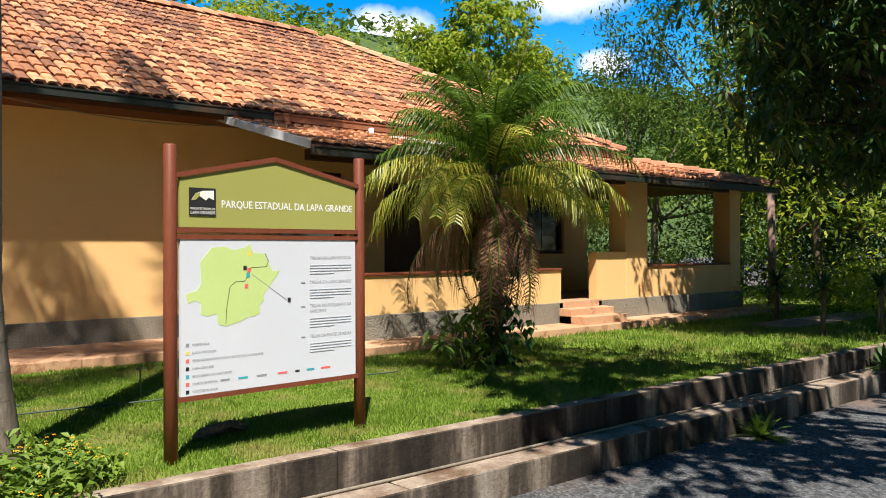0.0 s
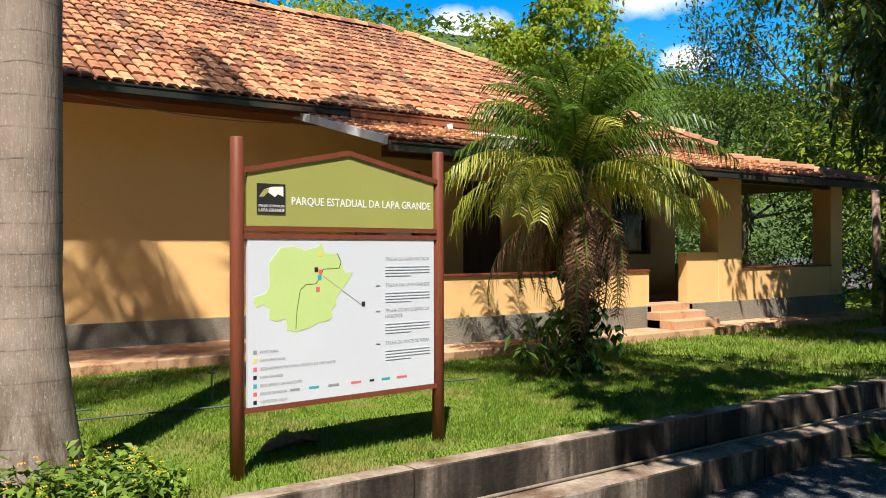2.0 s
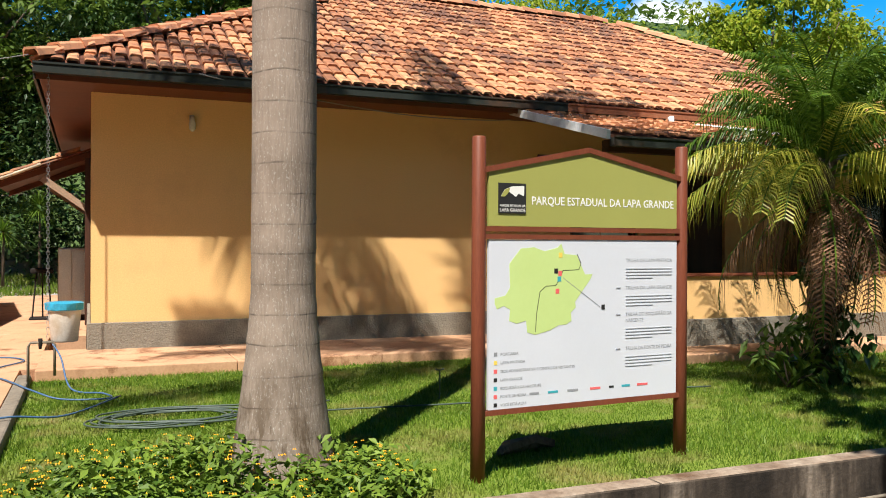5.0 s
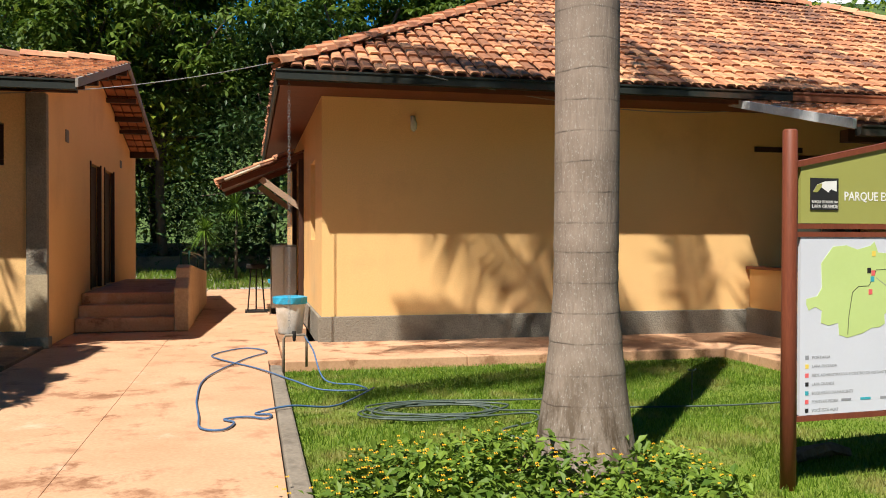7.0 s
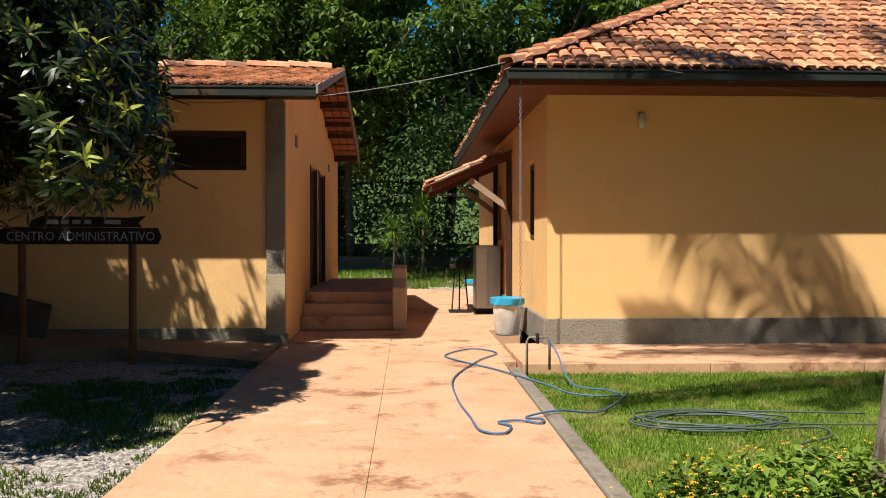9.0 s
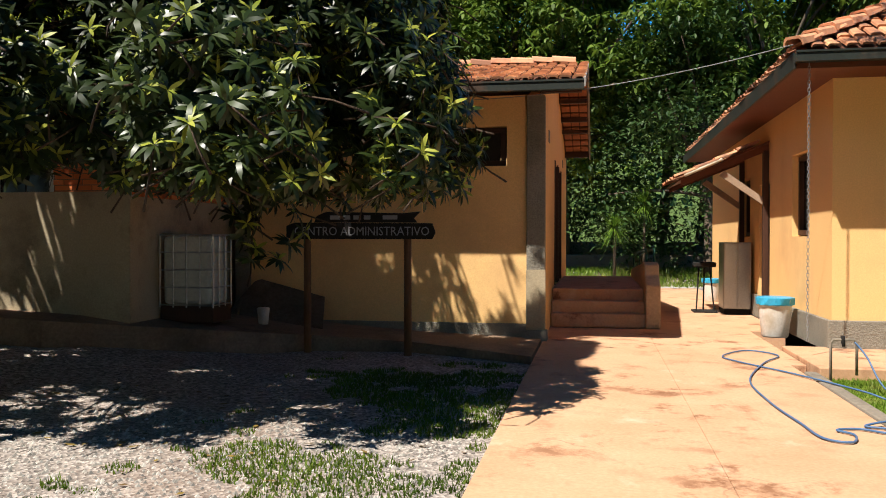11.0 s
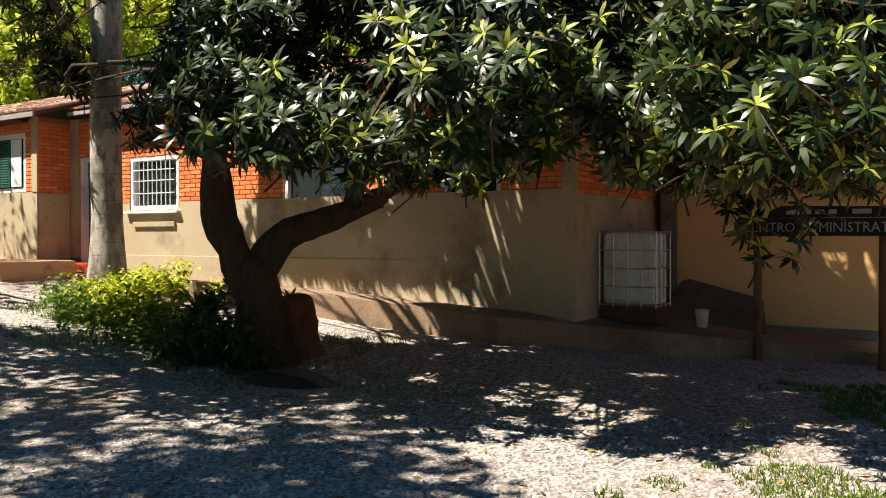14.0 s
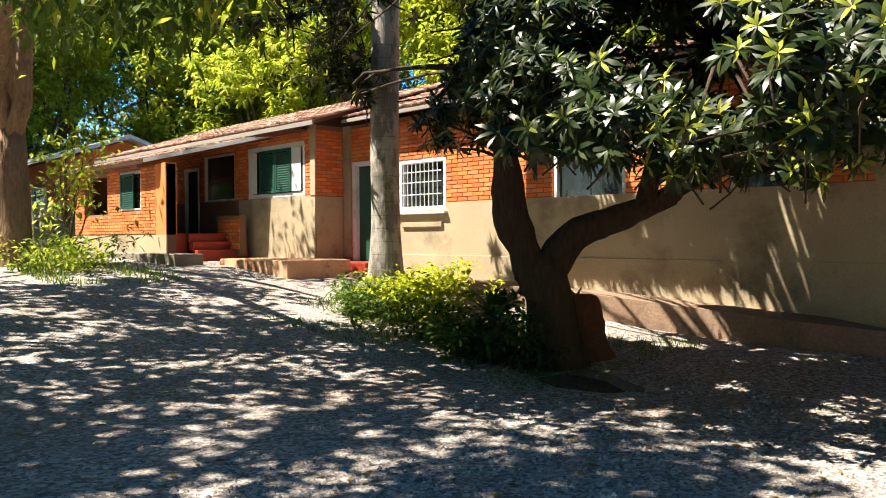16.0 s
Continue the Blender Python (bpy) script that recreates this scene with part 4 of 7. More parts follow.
    for i, p in enumerate(tips):
        if i % 14 == 0:
            h = min(heads, key=lambda q: (q - p).length)
            limb(b, h, p, 0.028, 0.008, rg, 0.15, 4, 4)
        elif i % 4 == 0:
            d = Vector((rg.gauss(0, 1), rg.gauss(0, 1), rg.uniform(-1.2, -0.2))).normalized()
            limb(b, p + d * rg.uniform(0.25, 0.5), p, 0.010, 0.006, rg, 0.1, 3, 2)
    part("trunk", b, M_BARK_DARK, t, "leaning forked dark brown trunk", smooth=True)
    old, young = ([], []), ([], [])
    for p in tips:
        grow = Vector(((p.x + 8.1) / 19.4, (p.y + 4.2 - 0.60 * max(0, p.z - 2.2)) / 7.8, (p.z - 3.4) / 14.0)).normalized()
        axis = (grow * 0.85 + Vector((rg.gauss(0, 0.35), rg.gauss(0, 0.35), 0.75 + rg.gauss(0, 0.25)))).normalized()
        s = axis.orthogonal().normalized()
        q = axis.cross(s)
        n = rg.randint(13, 18)
        # pale leaves thin out towards the shaded trunk side: light put into colour
        fresh = rg.random() < lerp(p.x, (-9.0, -7.0), (0.10, 0.55))
        turn = rg.uniform(0, 6.28)
        for k in range(n):
            a = turn + k * 2.4
            inner = fresh and k > n - 6
            el = rg.uniform(-0.55, 0.35) if k < n - 4 else rg.uniform(0.3, 0.95)
            out = s * math.cos(a) + q * math.sin(a)
            d = out * math.cos(el) + axis * math.sin(el)
            w = d.cross(axis)
            w = w.normalized() if w.length > 1e-3 else s
            L = rg.uniform(0.105, 0.18) * (0.8 if inner else 1)
            hw = L * 0.115
            up = w.cross(d) * (-1 if w.cross(d).dot(axis) < 0 else 1)
            vs, fs = young if inner else old
            i = len(vs)
            p1, p2, p3 = p + d * L * 0.35 + up * 0.008, p + d * L * 0.72 - up * 0.006, p + d * L - up * L * 0.18
            vs += [tuple(p), tuple(p1 + w * hw), tuple(p2 + w * hw * 0.85), tuple(p3), tuple(p2 - w * hw * 0.85), tuple(p1 - w * hw)]
            fs += [(i, i + 1, i + 5), (i + 1, i + 2, i + 4, i + 5), (i + 2, i + 3, i + 4)]
    mesh_part("crown", *old, M_LEAF_LOQUAT, t, "whorls of long glossy dark green leaves", smooth=True)
    mesh_part("young_leaves", *young, M_LEAF_YOUNG, t, "pale yellow-green young leaves", smooth=True)


whorled_tree()

# ---- feather palm by the veranda ----
M_FROND = leafy("palm_leaflets", (0.05, 0.12, 0.012), (0.17, 0.27, 0.03), 0.38, 0.35, 0.4)
M_FROND_OLD = leafy("yellowing_palm_leaflets", (0.20, 0.27, 0.025), (0.60, 0.52, 0.09), 0.42, 0.35, 0.3)
M_FROND_DRY = leafy("dry_palm_leaflets", (0.13, 0.065, 0.035), (0.40, 0.22, 0.12), 0.75, 0.2)


def frond(vs, fs, stems, base, az, el, length, rg, droop=1.0, leaflets=46, leaf_len=0.36, hang=0.35, wide=0.010):
    """One feather frond: a curved rib with leaflets on both sides."""
    out = Vector((math.cos(az), math.sin(az), 0))
    side = Vector((-math.sin(az), math.cos(az), 0))
    pts = []
    p, e = Vector(base), el
    n = 12
    for i in range(n + 1):
        pts.append(p.copy())
        p += (out * math.cos(e) + Vector((0, 0, 1)) * math.sin(e)) * (length / n)
        e -= droop * (0.06 + 0.22 * i / n)
    tube(pts, [0.018 * (1 - 0.85 * i / n) + 0.002 for i in range(n + 1)], 4, stems)
    for k in range(leaflets):
        f = 0.16 + 0.84 * k / leaflets
        j = min(n - 1, int(f * n))
        q = pts[j].lerp(pts[j + 1], f * n - j)
        d = (pts[j + 1] - pts[j]).normalized()
        up = side.cross(d)
        L = leaf_len * (0.55 + 0.45 * math.sin(math.pi * min(1, f * 0.95 + 0.1))) * rg.uniform(0.85, 1.15)
        for sgn in (-1, 1):
            dirn = (side * sgn * 0.85 + d * 0.6 + up * rg.uniform(-0.05, 0.35)).normalized()
            tip = q + dirn * L - Vector((0, 0, L * hang * rg.uniform(0.6, 1.5)))
            mid = q + dirn * L * 0.5 + Vector((0, 0, 0.01))
            w = d * wide
            i = len(vs)
            vs += [tuple(q - w * 0.7), tuple(q + w * 0.7), tuple(mid + w), tuple(mid - w), tuple(tip)]
            fs += [(i, i + 1, i + 2, i + 3), (i + 3, i + 2, i + 4)]


def feather_palm(base, height, fronds, length, dry, seed, label, name="palm", trunk_r=0.13, leaf_len=0.36, leaflets=46):
    rg = random.Random(seed)
    t = thing(name, label, "palm")
    bx = Vector(base)
    b = bmesh.new()
    pts = [bx + Vector((0.02 * math.sin(i), 0.02 * math.cos(2 * i), -0.2 + (height + 0.2) * i / 14)) for i in range(15)]
    tube(pts, [trunk_r * (1.25 - 0.35 * i / 14) * (1 + 0.05 * (i % 2)) for i in range(15)], 12, b, 0.05, rg)
    part("trunk", b, M_BARK, t, smooth=True)
    young, old, dead, stems = ([], []), ([], []), ([], []), bmesh.new()
    for i in range(fronds):
        f = i / fronds
        el = 1.50 - 1.45 * f ** 1.15 + rg.uniform(-0.14, 0.14)
        vs, fs = young if f + rg.uniform(-0.15, 0.15) < 0.60 else old
        frond(vs, fs, stems, bx + Vector((0, 0, height - 0.22 * f)), i * 2.4 + rg.uniform(-0.25, 0.25), el, length * rg.uniform(0.82, 1.08) * (0.80 + 0.2 * min(1, f * 2)), rg, 0.78, leaflets, leaf_len, 0.30 + 0.50 * f, 0.0105)
    mesh_part("fronds", *young, M_FROND, t, "arching green feather fronds")
    mesh_part("old_fronds", *old, M_FROND_OLD, t, "drooping yellow-green feather fronds")
    for i in range(dry):
        frond(*dead, stems, bx + Vector((0, 0, height - 0.30)), i * 2.1 + rg.uniform(-0.4, 0.4), -0.55 + rg.uniform(-0.7, 0.35), length * rg.uniform(0.65, 1.0), rg, 0.75, leaflets - 14, leaf_len * 0.8, 1.1, 0.009)
    if dry:
        mesh_part("dry_fronds", *dead, M_FROND_DRY, t, "hanging brown dead fronds")
    part("frond_ribs", stems, M_FROND, t)
    return t


PALM = (7.2, -4.8, -0.07)
feather_palm(PALM, 2.40, 62, 1.88, 26, 31, "feather palm with arching green fronds and brown skirt", leaflets=42, leaf_len=0.33)

# climber round the palm's trunk
rg = random.Random(41)
climber = thing("climbing_plant", "dark heart-leaved climber wrapped round palm trunk", "climber")
part("stem", tube([(PALM[0] + 0.16 * math.cos(0.9 * i), PALM[1] + 0.16 * math.sin(0.9 * i), -0.07 + 0.1 * i) for i in range(19)], 0.012, 6), M_BARK, climber, smooth=True)
v, f = leaf_cloud([((PALM[0] + rg.gauss(0, 0.13), PALM[1] - 0.05 + rg.gauss(0, 0.13), rg.uniform(0.0, 1.7)), 1) for _ in range(46)], 11, 0.09, 0.14, rg, 0.7, 0.9)
mesh_part("leaves", v, f, leafy("climber_leaves", (0.014, 0.045, 0.010), (0.04, 0.09, 0.02), 0.3, 0.15), climber)
shrub = thing("shrub", "small broad-leaved shrub beside palm", "shrub")
cs = [((6.6 + rg.gauss(0, 0.15), -4.95 + rg.gauss(0, 0.13), rg.uniform(0.0, 0.7)), 1) for _ in range(16)]
b = bmesh.new()
for p, _ in cs[::3]:
    limb(b, (6.6, -4.95, -0.08), p, 0.012, 0.005, rg, 0.1, 4, 3)
part("stem", b, M_BARK, shrub, smooth=True)
v, f = leaf_cloud(cs, 12, 0.09, 0.18, rg, 0.4, 0.5)
mesh_part("leaves", v, f, M_LEAF_FOREST, shrub)


# ---- trees that shade the yard ----
def canopy_tree(label, trunk, centre, radii, seed, leaves, clumps, mat=None, size=0.23, trunk_r=0.3, spread=0.5, narrow=0.42, droop=0.45, keep=lambda p: True):
    """A broad tree: trunk and limbs up to clumps of leaf sprigs inside an ellipsoid."""
    rg = random.Random(seed)
    t = thing("tree", label, "tree")
    b = bmesh.new()
    base = Vector(trunk)
    c = Vector(centre)
    crotch = Vector((base.x * 0.8 + c.x * 0.2, base.y * 0.8 + c.y * 0.2, c.z - radii[2] * 0.75))
    limb(b, base + Vector((0, 0, -0.4)), crotch, trunk_r, trunk_r * 0.75, rg, 0.04, 10, 6)
    cl = []
    while len(cl) < clumps:
        d = Vector((rg.gauss(0, 1), rg.gauss(0, 1), rg.gauss(0, 1))).normalized() * rg.uniform(0.45, 1.0)
        p = c + Vector((d.x * radii[0], d.y * radii[1], d.z * radii[2]))
        if noise.noise(p * 0.35) < -0.22 or not keep(p):
            continue
        cl.append((p, rg.uniform(0.6, 1.4)))
        if len(cl) % 4 == 0:
            limb(b, crotch, p, trunk_r * 0.3, 0.02, rg, 0.12, 5, 6)
    part("trunk", b, M_BARK, t, smooth=True)
    per = 9
    twigs = []
    for p, k in cl:
        for _ in range(max(1, int(leaves / clumps * k / per))):
            q = Vector((rg.gauss(0, 1), rg.gauss(0, 1), rg.gauss(0, 0.72)))
            twigs.append(p + q.normalized() * spread * rg.uniform(0.55, 1.35))
    v, f = sprigs(twigs, per, size, narrow, rg, droop)
    mesh_part("crown", v, f, mat or M_LEAF_DARK, t)
    return t


canopy_tree("large dark mango tree hanging over road and lawn", (15.2, -9.2, -0.6), (14.6, -6.9, 5.6), (4.4, 3.4, 3.4), 51, 46000, 230, M_LEAF_MANGO, 0.22, 0.4, 0.5, 0.27, 0.6, keep=lambda p: not (4.0 < p.x + SUN_X * (-3.1 - p.y) < 13.2 and -0.5 < p.z - SUN_Z * (-3.1 - p.y) < 2.3 and noise.noise((p.x * 0.9, p.y * 0.9, p.z * 0.5)) < 0.25))
canopy_tree("tall leafy tree overhanging gravel yard", (-17.5, -14.0, 0.4), (-16.8, -11.6, 6.8), (5.4, 3.6, 2.2), 52, 8000, 62, M_LEAF_FOREST, 0.22, 0.4, 0.46, keep=lambda p: not in_the_sun(p, 0.4))
canopy_tree("tall leafy tree behind gravel yard", (-10.5, -16.5, 0.1), (-11.5, -12.5, 8.5), (3.1, 2.3, 1.8), 53, 5600, 46, M_LEAF_FOREST, 0.22, 0.35, 0.46, keep=lambda p: not in_the_sun(p, 0.4))
canopy_tree("lush bright green tree behind veranda", (23.2, 11.6, -0.1), (22.9, 11.4, 8.8), (3.0, 3.0, 3.6), 59, 18000, 80, M_LEAF_LIGHT, 0.22, 0.25, 0.6)
canopy_tree("half-bare tree behind veranda", (20.6, 13.5, -0.1), (20.4, 13.2, 7.6), (1.7, 1.7, 2.6), 60, 3000, 40, M_LEAF_LIGHT, 0.17, 0.2, 0.5)
canopy_tree("tall leafy tree beside road", (8.0, -16.0, -0.6), (5.2, -11.3, 7.8), (4.6, 2.6, 1.9), 54, 4600, 60, M_LEAF_FOREST, 0.25, 0.35, keep=lambda p: not (0.9 < p.x + SUN_X * (-6.75 - p.y) < 5.2 and -0.4 < p.z - SUN_Z * (-6.75 - p.y) < 3.2))
canopy_tree("tall shady tree behind houses", (-5.5, 19.5, 0.0), (-4.8, 17.2, 8.2), (5.6, 2.6, 3.6), 56, 22000, 150, M_LEAF_FOREST, 0.26, 0.35)
canopy_tree("tall shady tree behind houses", (3.0, 19.5, 0.0), (3.0, 17.2, 8.2), (5.0, 2.6, 3.6), 57, 20000, 130, M_LEAF_FOREST, 0.26, 0.35)
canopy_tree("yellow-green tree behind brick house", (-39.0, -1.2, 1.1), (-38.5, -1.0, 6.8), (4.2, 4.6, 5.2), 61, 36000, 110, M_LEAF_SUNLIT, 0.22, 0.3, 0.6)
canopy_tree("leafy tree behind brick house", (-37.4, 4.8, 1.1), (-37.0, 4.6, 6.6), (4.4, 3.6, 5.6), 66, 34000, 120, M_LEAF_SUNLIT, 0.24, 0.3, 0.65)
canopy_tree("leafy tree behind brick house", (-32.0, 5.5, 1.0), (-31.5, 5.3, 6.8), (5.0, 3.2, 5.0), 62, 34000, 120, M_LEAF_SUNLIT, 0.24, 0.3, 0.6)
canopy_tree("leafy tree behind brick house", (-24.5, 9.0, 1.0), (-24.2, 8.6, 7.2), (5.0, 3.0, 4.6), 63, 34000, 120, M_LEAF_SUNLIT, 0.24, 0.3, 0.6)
canopy_tree("leafy tree behind brick house", (-16.5, 9.5, 0.7), (-16.2, 9.2, 7.4), (5.0, 3.0, 4.4), 64, 30000, 110, M_LEAF_LIGHT, 0.24, 0.3, 0.6)
canopy_tree("yellow-green tree beside brick house", (-33.8, -9.8, 1.1), (-33.5, -9.5, 6.0), (3.4, 2.8, 4.0), 65, 22000, 90, M_LEAF_LIGHT, 0.21, 0.25, 0.55)


def gnarled_tree():
    """Old tree with a knotted trunk, crooked limbs and one low bough reaching over the gravel."""
    rg = random.Random(55)
    t = thing("tree", "old gnarled tree with crooked limbs and drooping leafy bough", "tree")
    b = bmesh.new()
    o = Vector((-19.7, -7.05, 0.6))
    tube([o + Vector((0, 0, -0.2)), o + Vector((0.02, 0, 0.3)), o + Vector((0.05, 0.02, 0.9)), o + Vector((-0.04, 0, 1.5)), o + Vector((0.06, 0, 2.1)), o + Vector((0, 0, 2.5))], [0.46, 0.32, 0.25, 0.29, 0.23, 0.21], 16, b, 0.14, rg)
    fork = o + Vector((0, 0, 2.35))
    ends = []
    for pts, r0 in (([(-0.25, 0, 0.8), (-0.2, 0.05, 1.7), (-0.5, 0.1, 2.9), (-0.4, 0.2, 4.2)], 0.19),
                    ([(0.3, 0.1, 0.6), (0.45, 0.1, 1.3), (0.95, 0.0, 2.0), (1.5, -0.1, 2.9), (2.6, -0.3, 3.6)], 0.17),
                    ([(-0.7, 0.2, 0.5), (-1.5, 0.4, 1.3), (-1.9, 0.3, 2.4)], 0.15),
                    ([(0.15, -0.2, 0.9), (1.2, -0.4, 1.7), (3.0, -0.7, 2.1), (5.4, -0.9, 1.8), (8.4, -0.9, 1.0)], 0.16)):
        line = [fork] + [fork + Vector(p) for p in pts]
        n = len(line)
        tube(line, [r0 * (1 - 0.75 * i / (n - 1)) for i in range(n)], 9, b, 0.09, rg)
        ends += line[2:]
    low, high = [], []
    for _ in range(60):
        p = Vector((rg.uniform(-15.0, -9.9), rg.gauss(-7.85, 0.3), 0))
        p.z = 3.3 + 0.19 * max(0, -11.6 - p.x) + rg.random() ** 1.3 * 1.4
        low.append((p, rg.uniform(0.6, 1.4)))
    for _ in range(26):
        d = Vector((rg.gauss(0, 1), rg.gauss(0, 1), rg.gauss(0, 1))).normalized() * rg.uniform(0.4, 1)
        high.append((Vector((-20.2 + 2.3 * d.x, -7.2 + 1.9 * d.y, 6.6 + 2.2 * d.z)), rg.uniform(0.5, 1.4)))
    for i, (p, _) in enumerate(low + high):
        if i % 2 == 0:
            e = min(ends, key=lambda q: (q - p).length)
            limb(b, e, p, 0.03, 0.010, rg, 0.15, 4, 4)
    part("trunk", b, surface("warm_brown_bark", (0.13, 0.08, 0.045), (0.30, 0.19, 0.11), 3.0, 24, 0.95, 1.0, 0.04, (0.06, 0.04, 0.025), 2.5, stretch=(1, 1, 0.3)), t, "thick knotted brown trunk with crooked limbs", smooth=True)
    v, f = leaf_cloud(low[::2], 66, 0.22, 0.20, rg, 0.34, 0.6)
    mesh_part("bough_leaves", v, f, M_LEAF_FOREST, t, "hanging green leaves of low bough")
    # backlight put into the colour of every other clump
    v, f = leaf_cloud(low[1::2], 60, 0.22, 0.19, rg, 0.34, 0.6)
    mesh_part("bough_leaves", v, f, M_LEAF_LIGHT, t, "hanging yellow-green leaves of low bough")
    v, f = leaf_cloud(high, 90, 0.38, 0.22, rg, 0.35, 0.5)
    mesh_part("crown", v, f, M_LEAF_LIGHT, t, "sparse yellow-green crown")


gnarled_tree()

# ---- royal palms ----
def ringed_trunk_material(name, a, b, pitch, moss=0.0):
    m, n, l, p = nodes_of(name)
    v = mapped(n, l, (1, 1, 1))
    sep = n.new("ShaderNodeSeparateXYZ")
    l.new(v, sep.inputs[0])
    wob = noise_tex(n, l, v, 3, 3)
    ma = n.new("ShaderNodeMath")
    ma.operation = "MULTIPLY_ADD"
    l.new(wob, ma.inputs[0])
    ma.inputs[1].default_value = 0.045
    l.new(sep.outputs["Z"], ma.inputs[2])
    dv = n.new("ShaderNodeMath")
    dv.operation = "DIVIDE"
    dv.inputs[1].default_value = pitch
    l.new(ma.outputs[0], dv.inputs[0])
    fr = n.new("ShaderNodeMath")
    fr.operation = "FRACT"
    l.new(dv.outputs[0], fr.inputs[0])
    bark = noise_tex(n, l, mapped(n, l, (1, 1, 0.12)), 60, 5)
    col = mixed(n, l, ramp(n, l, bark, [(0.3, a), (0.7, b)]), ramp(n, l, noise_tex(n, l, v, 2.2, 6), [(0.35, tuple(c * 0.7 for c in a)), (0.65, b)]), 0.5)
    lich = noise_tex(n, l, mapped(n, l, (1, 1, 0.5)), 110, 3)
    col = mixed(n, l, col, (0.45, 0.43, 0.39), ramp(n, l, lich, [(0.58, (0, 0, 0)), (0.68, (0.6, 0.6, 0.6))]))
    if moss:
        patch = noise_tex(n, l, mapped(n, l, (1, 1, 0.45)), 4.5, 8, 0.68)
        col = mixed(n, l, col, (0.045, 0.040, 0.022), ramp(n, l, patch, [(0.46, (0, 0, 0)), (0.54, (moss, moss, moss))]))
    ring = ramp(n, l, fr.outputs[0], [(0.0, (1, 1, 1)), (0.05, (0, 0, 0)), (0.965, (0, 0, 0)), (1.0, (1, 1, 1))])
    worn = ramp(n, l, noise_tex(n, l, v, 7, 4), [(0.42, (0.15, 0.15, 0.15)), (0.62, (0.9, 0.9, 0.9))])
    col = mixed(n, l, col, (0.05, 0.035, 0.028), mixed(n, l, ring, worn, 1.0, "MULTIPLY"))
    foot = noise_tex(n, l, mapped(n, l, (1, 1, 0.25)), 9, 6, 0.7)
    low = n.new("ShaderNodeMapRange")
    low.inputs[1].default_value, low.inputs[2].default_value = 0.85, 0.35
    l.new(sep.outputs["Z"], low.inputs[0])
    col = mixed(n, l, col, (0.075, 0.048, 0.026), mixed(n, l, ramp(n, l, foot, [(0.50, (0, 0, 0)), (0.60, (0.85, 0.85, 0.85))]), low.outputs[0], 1.0, "MULTIPLY"))
    l.new(col, p.inputs["Base Color"])
    p.inputs["Roughness"].default_value = 0.9
    bumped(n, l, p, bark, 0.7, 0.008)
    return m


M_PALM_TRUNK = ringed_trunk_material("ringed_palm_bark", (0.19, 0.145, 0.11), (0.33, 0.265, 0.215), 0.18)
M_FROND_ROYAL = leafy("royal_palm_leaflets", (0.03, 0.075, 0.014), (0.08, 0.13, 0.03), 0.4, 0.2)


M_PALM_MOSSY = ringed_trunk_material("mossy_palm_bark", (0.22, 0.185, 0.145), (0.54, 0.49, 0.42), 0.18, 0.6)


def royal_palm(x, y, z, height, r_mid, r_base, seed, label, lean=0.0, bark=M_PALM_TRUNK):
    rg = random.Random(seed)
    t = thing("palm", label, "palm", loc=(x, y, z))
    b = bmesh.new()
    n = int(height / 0.045)
    pts, radii = [], []
    for i in range(n + 1):
        h = -0.15 + (height + 0.15) * i / n
        f = (h / 0.18) % 1.0
        flare = r_mid + (r_base - r_mid) * max(0.0, 1 - h / 1.25) ** 1.5
        radii.append(flare * (1 - 0.10 * max(0, h - 2) / height) * (1 + (0.018 if f < 0.12 else 0.0)) + rg.uniform(-0.001, 0.001))
        pts.append((lean * h, 0.008 * math.sin(h * 2.0), h))
    tube(pts, radii, 22, b)
    part("trunk", b, bark, t, "smooth grey ringed trunk", smooth=True)
    top = Vector((lean * height, 0, height))
    part("crownshaft", tube([top + Vector((0, 0, -0.1)), top + Vector((0, 0, 0.3)), top + Vector((0, 0, 1.1))], [r_mid * 0.85, r_mid * 0.9, 0.07], 14), M_FROND_ROYAL, t, "smooth green crownshaft", smooth=True)
    vs, fs, stems = [], [], bmesh.new()
    for i in range(23):
        way = math.degrees(2.28 - i * 2.4) % 360
        if 220 < way < 292 or 312 < way < 354 or (55 < way < 118 and i % 3):  # fronds left out to keep shade off sign, feather palm and wall
            continue
        frond(vs, fs, stems, top + Vector((0, 0, 1.0)), 2.28 - i * 2.4, 0.40 + 0.85 * ((i * 7) % 23) / 23 + rg.uniform(-0.08, 0.08), rg.uniform(4.6, 5.3), rg, 0.78, 66, 0.66, 0.75, 0.030)
    mesh_part("fronds", vs, fs, M_FROND_ROYAL, t, "long arching feather fronds")
    part("frond_ribs", stems, M_FROND_ROYAL, t)
    return t


royal_palm(1.07, -6.42, -0.08, 8.3, 0.195, 0.345, 61, "tall royal palm with ringed grey trunk on lawn")
royal_palm(-14.03, -3.77, 0.42, 12.6, 0.20, 0.31, 62, "royal palm with mossy grey trunk beside brick house", 0.004, M_PALM_MOSSY)
# fibrous roots at the foot of the palm
rg = random.Random(63)
v, f = leaf_cloud([((1.07 + 0.40 * math.cos(a) + rg.gauss(0, 0.04), -6.42 + 0.40 * math.sin(a) + rg.gauss(0, 0.04), rg.uniform(-0.05, 0.06)), 1) for a in [0.2 * i for i in range(32)]], 14, 0.05, 0.09, rg, 0.12, 0.8)
tagged(mesh_part("dry_roots", v, f, surface("dry_roots", (0.10, 0.06, 0.04), (0.20, 0.13, 0.09), 4, 30, 0.95)), "brown fibrous roots at foot of palm", "roots", kind="stuff")

